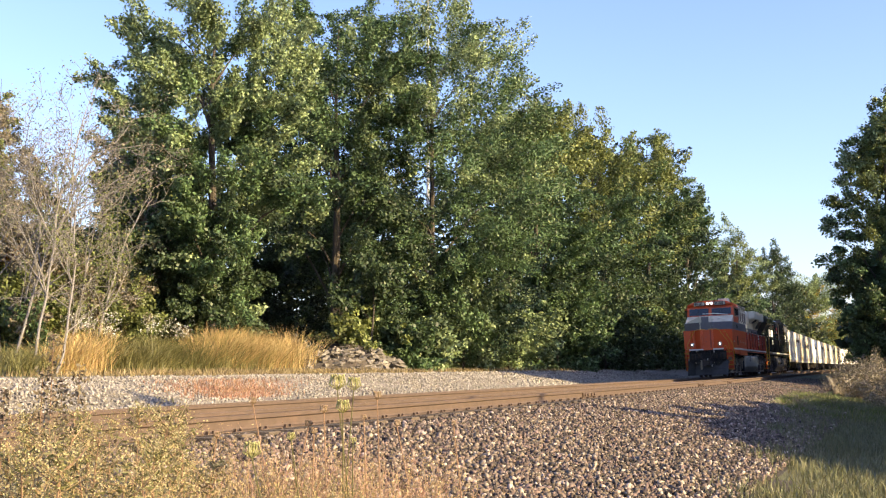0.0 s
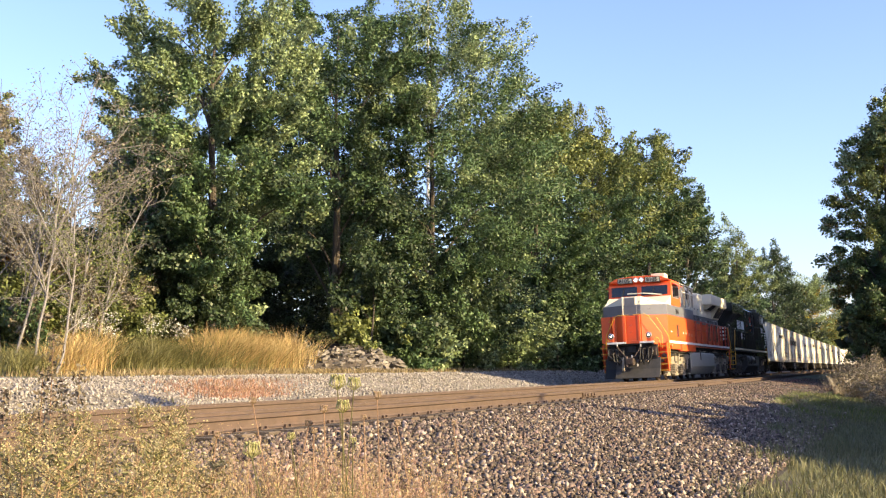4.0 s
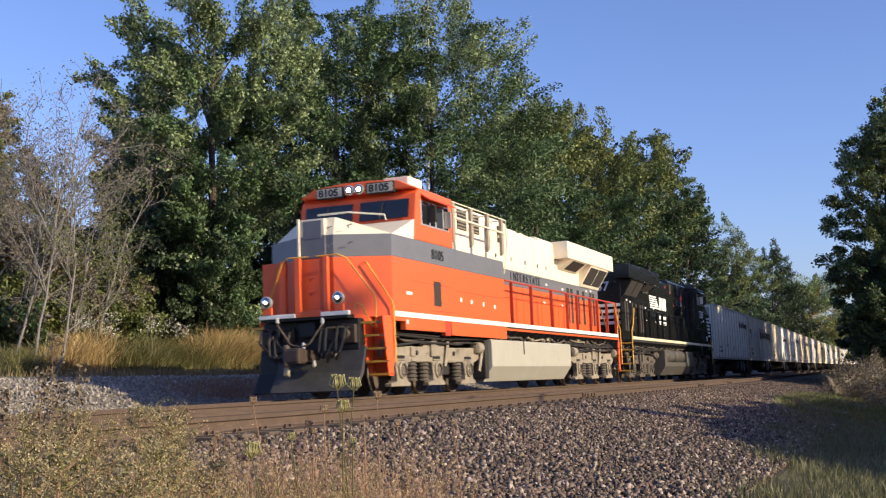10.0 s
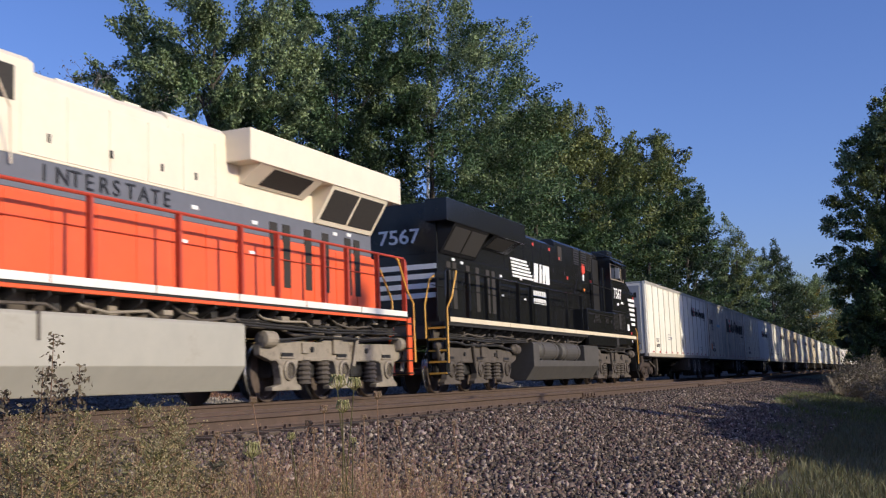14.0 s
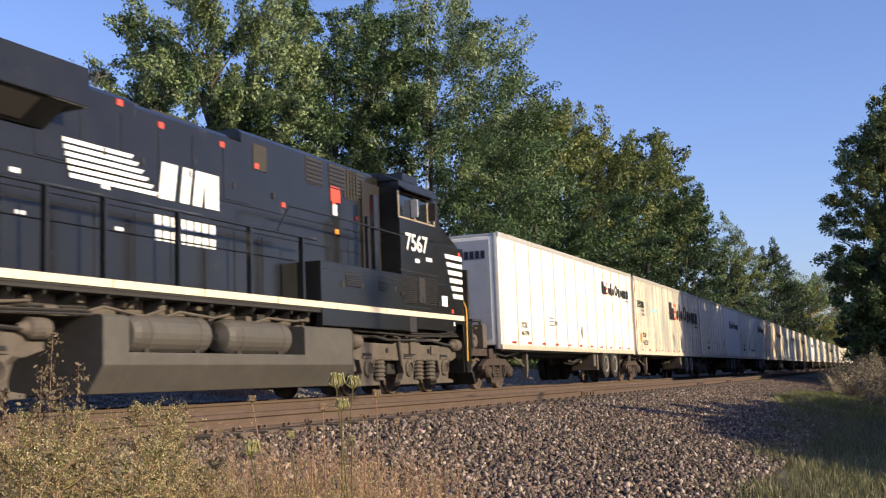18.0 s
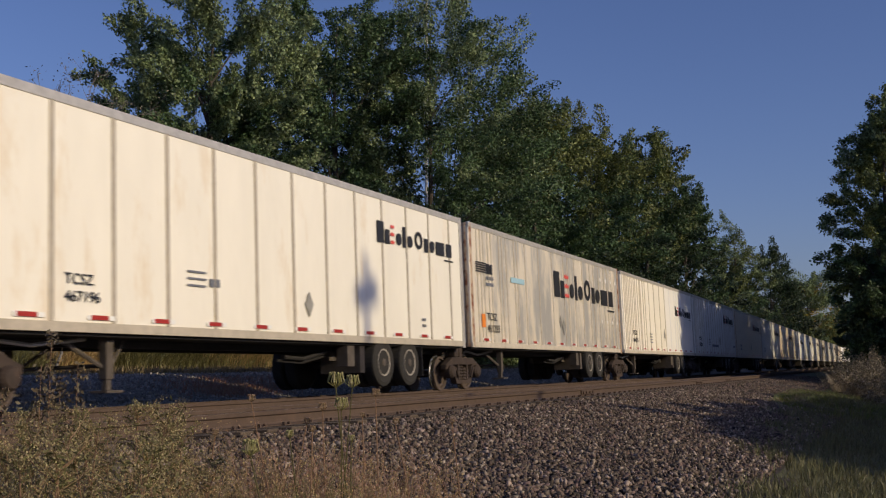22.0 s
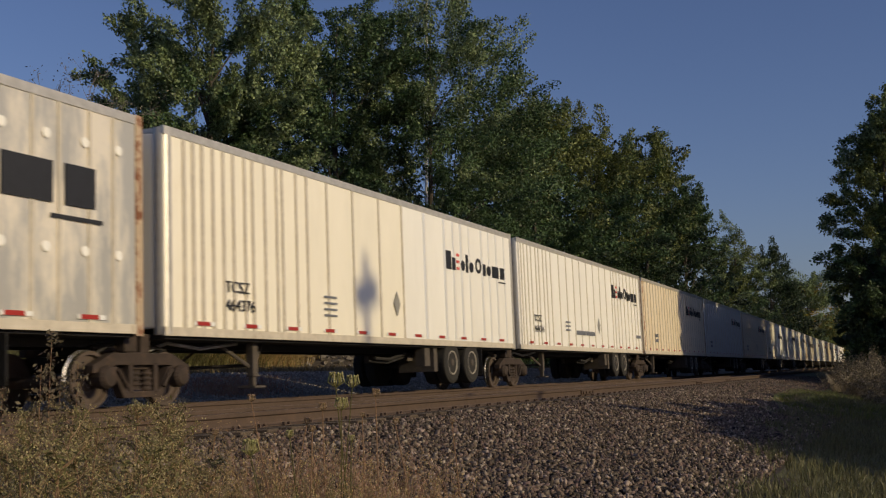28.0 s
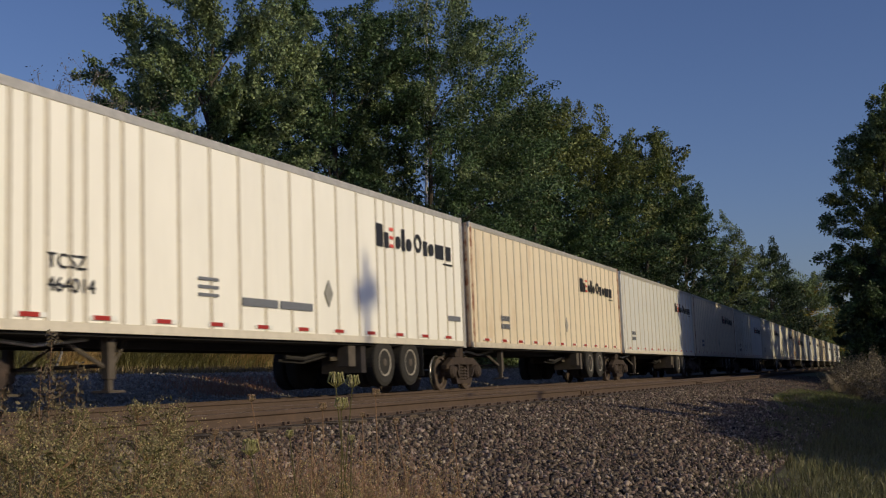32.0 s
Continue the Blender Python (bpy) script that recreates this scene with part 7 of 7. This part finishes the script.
# ---- rubble heap by the wood ----
def heap():
    rng = np.random.default_rng(9)
    root = empty("rubble_heap", "heap of broken stone slabs and dead branches", "rubble")
    x0, y0 = far_tree_place(645, 24.0)
    bm = bmesh.new()
    n, m = 26, 12
    grid = []
    for i in range(n):
        row = []
        for j in range(m):
            u, v = i / (n - 1) * 2 - 1, j / (m - 1) * 2 - 1
            x, y = x0 + u * 6.2 + v * 0.8, y0 + 0.6 + v * 1.7
            k = max(0.0, 1 - abs(u) ** 2.2) * max(0.0, 1 - v * v)
            row.append(bm.verts.new((x, y, ground_z(x, y) - 0.1 + 1.15 * k * (0.75 + 0.6 * noise.noise(Vector((x, y, 0)))) + 0.1 * noise.noise(Vector((x * 3, y * 3, 0))))))
        grid.append(row)
    for i in range(n - 1):
        for j in range(m - 1):
            bm.faces.new((grid[i][j], grid[i + 1][j], grid[i + 1][j + 1], grid[i][j + 1]))
    part("soil_mound", bm, material("dark_soil", (0.06, 0.047, 0.036), rough=1.0, vary=0.5, scale=5, bump=1.0, bump_scale=12), root)
    slab_mat = material("rubble_stone", (0.165, 0.145, 0.125), rough=0.95, vary=0.25, scale=5, bump=0.4, bump_scale=25, random_tint=0.35)
    for k in range(280):
        u, v = rng.uniform(-0.95, 0.95), rng.uniform(-0.95, 0.3)
        x, y = x0 + u * 6.2 + v * 0.8, y0 + 0.6 + v * 1.7
        hz = ground_z(x, y) - 0.1 + 1.1 * max(0.0, 1 - abs(u) ** 2.2) * max(0.0, 1 - v * v) * 0.95
        bm = bmesh.new()
        s = rng.uniform(0.05, 0.21) * (1.5 if u > 0.1 else 0.8)
        for vv in box(bm, -s, s, -s * 0.8, s * 0.8, -s * 0.35, s * 0.35):
            vv.co += Vector(rng.normal(size=3)) * s * 0.24
        ob = part("stone", bm, slab_mat, root)
        ob.matrix_basis = pose(x, y, hz + s * 0.15, rng.uniform(-35, 35), rng.uniform(-35, 35), rng.uniform(0, 360))
    for k in range(60):
        u, v = rng.uniform(-0.95, 0.7), rng.uniform(-0.9, 0.5)
        x, y = x0 + u * 6.2, y0 + 0.6 + v * 1.7
        hz = ground_z(x, y) + 1.05 * max(0.0, 1 - abs(u) ** 2.2) * max(0.0, 1 - v * v)
        l = rng.uniform(0.5, 1.7)
        a = rng.uniform(0, math.tau)
        bm = bmesh.new()
        d = Vector((math.cos(a), math.sin(a), rng.uniform(-0.2, 0.3))) * l / 2
        tube(bm, [-d, Vector(rng.normal(size=3)) * 0.08, d], 0.016, 0.005, sides=5)
        ob = part("dead_branch", bm, bark_mat, root)
        ob.matrix_basis = pose(x, y, hz + 0.05)


heap()


# ---- pole behind the trees, mast beside the camera, hill ----
def pole():
    x, y = far_tree_place(757, 42.0)
    h = top_z(757, -60, x, y)
    bm = bmesh.new()
    tube(bm, [(x, y, ground_z(x, y) - 0.1), (x, y, h)], 0.16, 0.11, sides=10)
    tagged(part("utility_pole", bm, material("grey_pole", (0.5, 0.48, 0.45), rough=0.8, vary=0.15, scale=4)), "tall pale utility pole behind the trees", "utility pole")


pole()


def mast():
    """A tall pole behind the camera; its shadow falls on the passing cars."""
    root = empty("utility_pole", "tall wooden utility pole with a small metal box", "utility pole")
    x, y = 17.15, -30.0
    g = ground_z(x, y)
    root.matrix_basis = pose(x, y, g)
    bm = bmesh.new()
    tube(bm, [(0, 0, -0.1), (0, 0, 19.5 - g)], 0.15, 0.12, sides=12)
    part("pole", bm, bark_mat, root)
    part("metal_box", boxes((-0.5, -0.1, -0.2, 0.2, 18.4 - g, 18.85 - g), bevel=0.02), silver_frame, root)
    part("bracket", boxes((-0.12, 0.0, -0.05, 0.05, 18.45 - g, 18.8 - g), bevel=0.01), silver_frame, root)
    part("metal_box", boxes((0.12, 0.5, -0.2, 0.2, 18.5 - g, 19.0 - g), bevel=0.02), silver_frame, root)


mast()


def hill():
    bm = bmesh.new()
    n = 60
    rows = []
    for j, (dist, k) in enumerate(((520, 0.0), (600, 0.55), (700, 0.95), (760, 1.0))):
        row = []
        for i in range(n):
            a = radians(-25 + 85 * i / (n - 1))
            z = (26 + 10 * noise.noise(Vector((i * 0.13, 0, 3)))) * k + 4 * noise.noise(Vector((i * 0.9, j, 0))) * k
            row.append(bm.verts.new((dist * math.cos(a), dist * math.sin(a), z)))
        rows.append(row)
    for ra, rb in zip(rows, rows[1:]):
        for i in range(n - 1):
            bm.faces.new((ra[i], ra[i + 1], rb[i + 1], rb[i]))
    ob = part("wooded_hill", bm, material("wooded_hill", (0.10, 0.115, 0.085), rough=1.0, vary=0.5, scale=0.15, bump=1.0, bump_scale=0.4), smooth=True)
    tagged(ob, "hazy wooded hill in the distance", "hill", kind="structure")


hill()


# ---- motion of the train ----
def ride_pose(s, a, b, flipped):
    p, q = line_at(s + a), line_at(s + b)
    h = math.atan2(q.y - p.y, q.x - p.x)
    d = (q - p).normalized()
    m = Matrix.Translation(p - d * a) @ Matrix.Rotation(h, 4, "Z") @ Matrix.Rotation(LEAN, 4, "X")
    return m @ Matrix.Translation((21.3, 0, 0)) @ Matrix.Rotation(math.pi, 4, "Z") if flipped else m


def motions():
    runs = [(t, gone(t)) for t in range(0, 33)]
    for ob, s0, a, b, flipped in RIDES:
        walk(ob, [(t, ride_pose(s0 - g, a, b, flipped)) for t, g in runs])
    turns = [(k * 0.1, gone(k * 0.1)) for k in range(321)]
    for ob, r in ROLLING:
        place = Matrix.Translation(ob.matrix_basis.translation)
        back = -1 if ob.parent.get("backwards") else 1
        walk(ob, [(t, place @ Matrix.Rotation(-back * g / r, 4, "Y")) for t, g in turns])


motions()
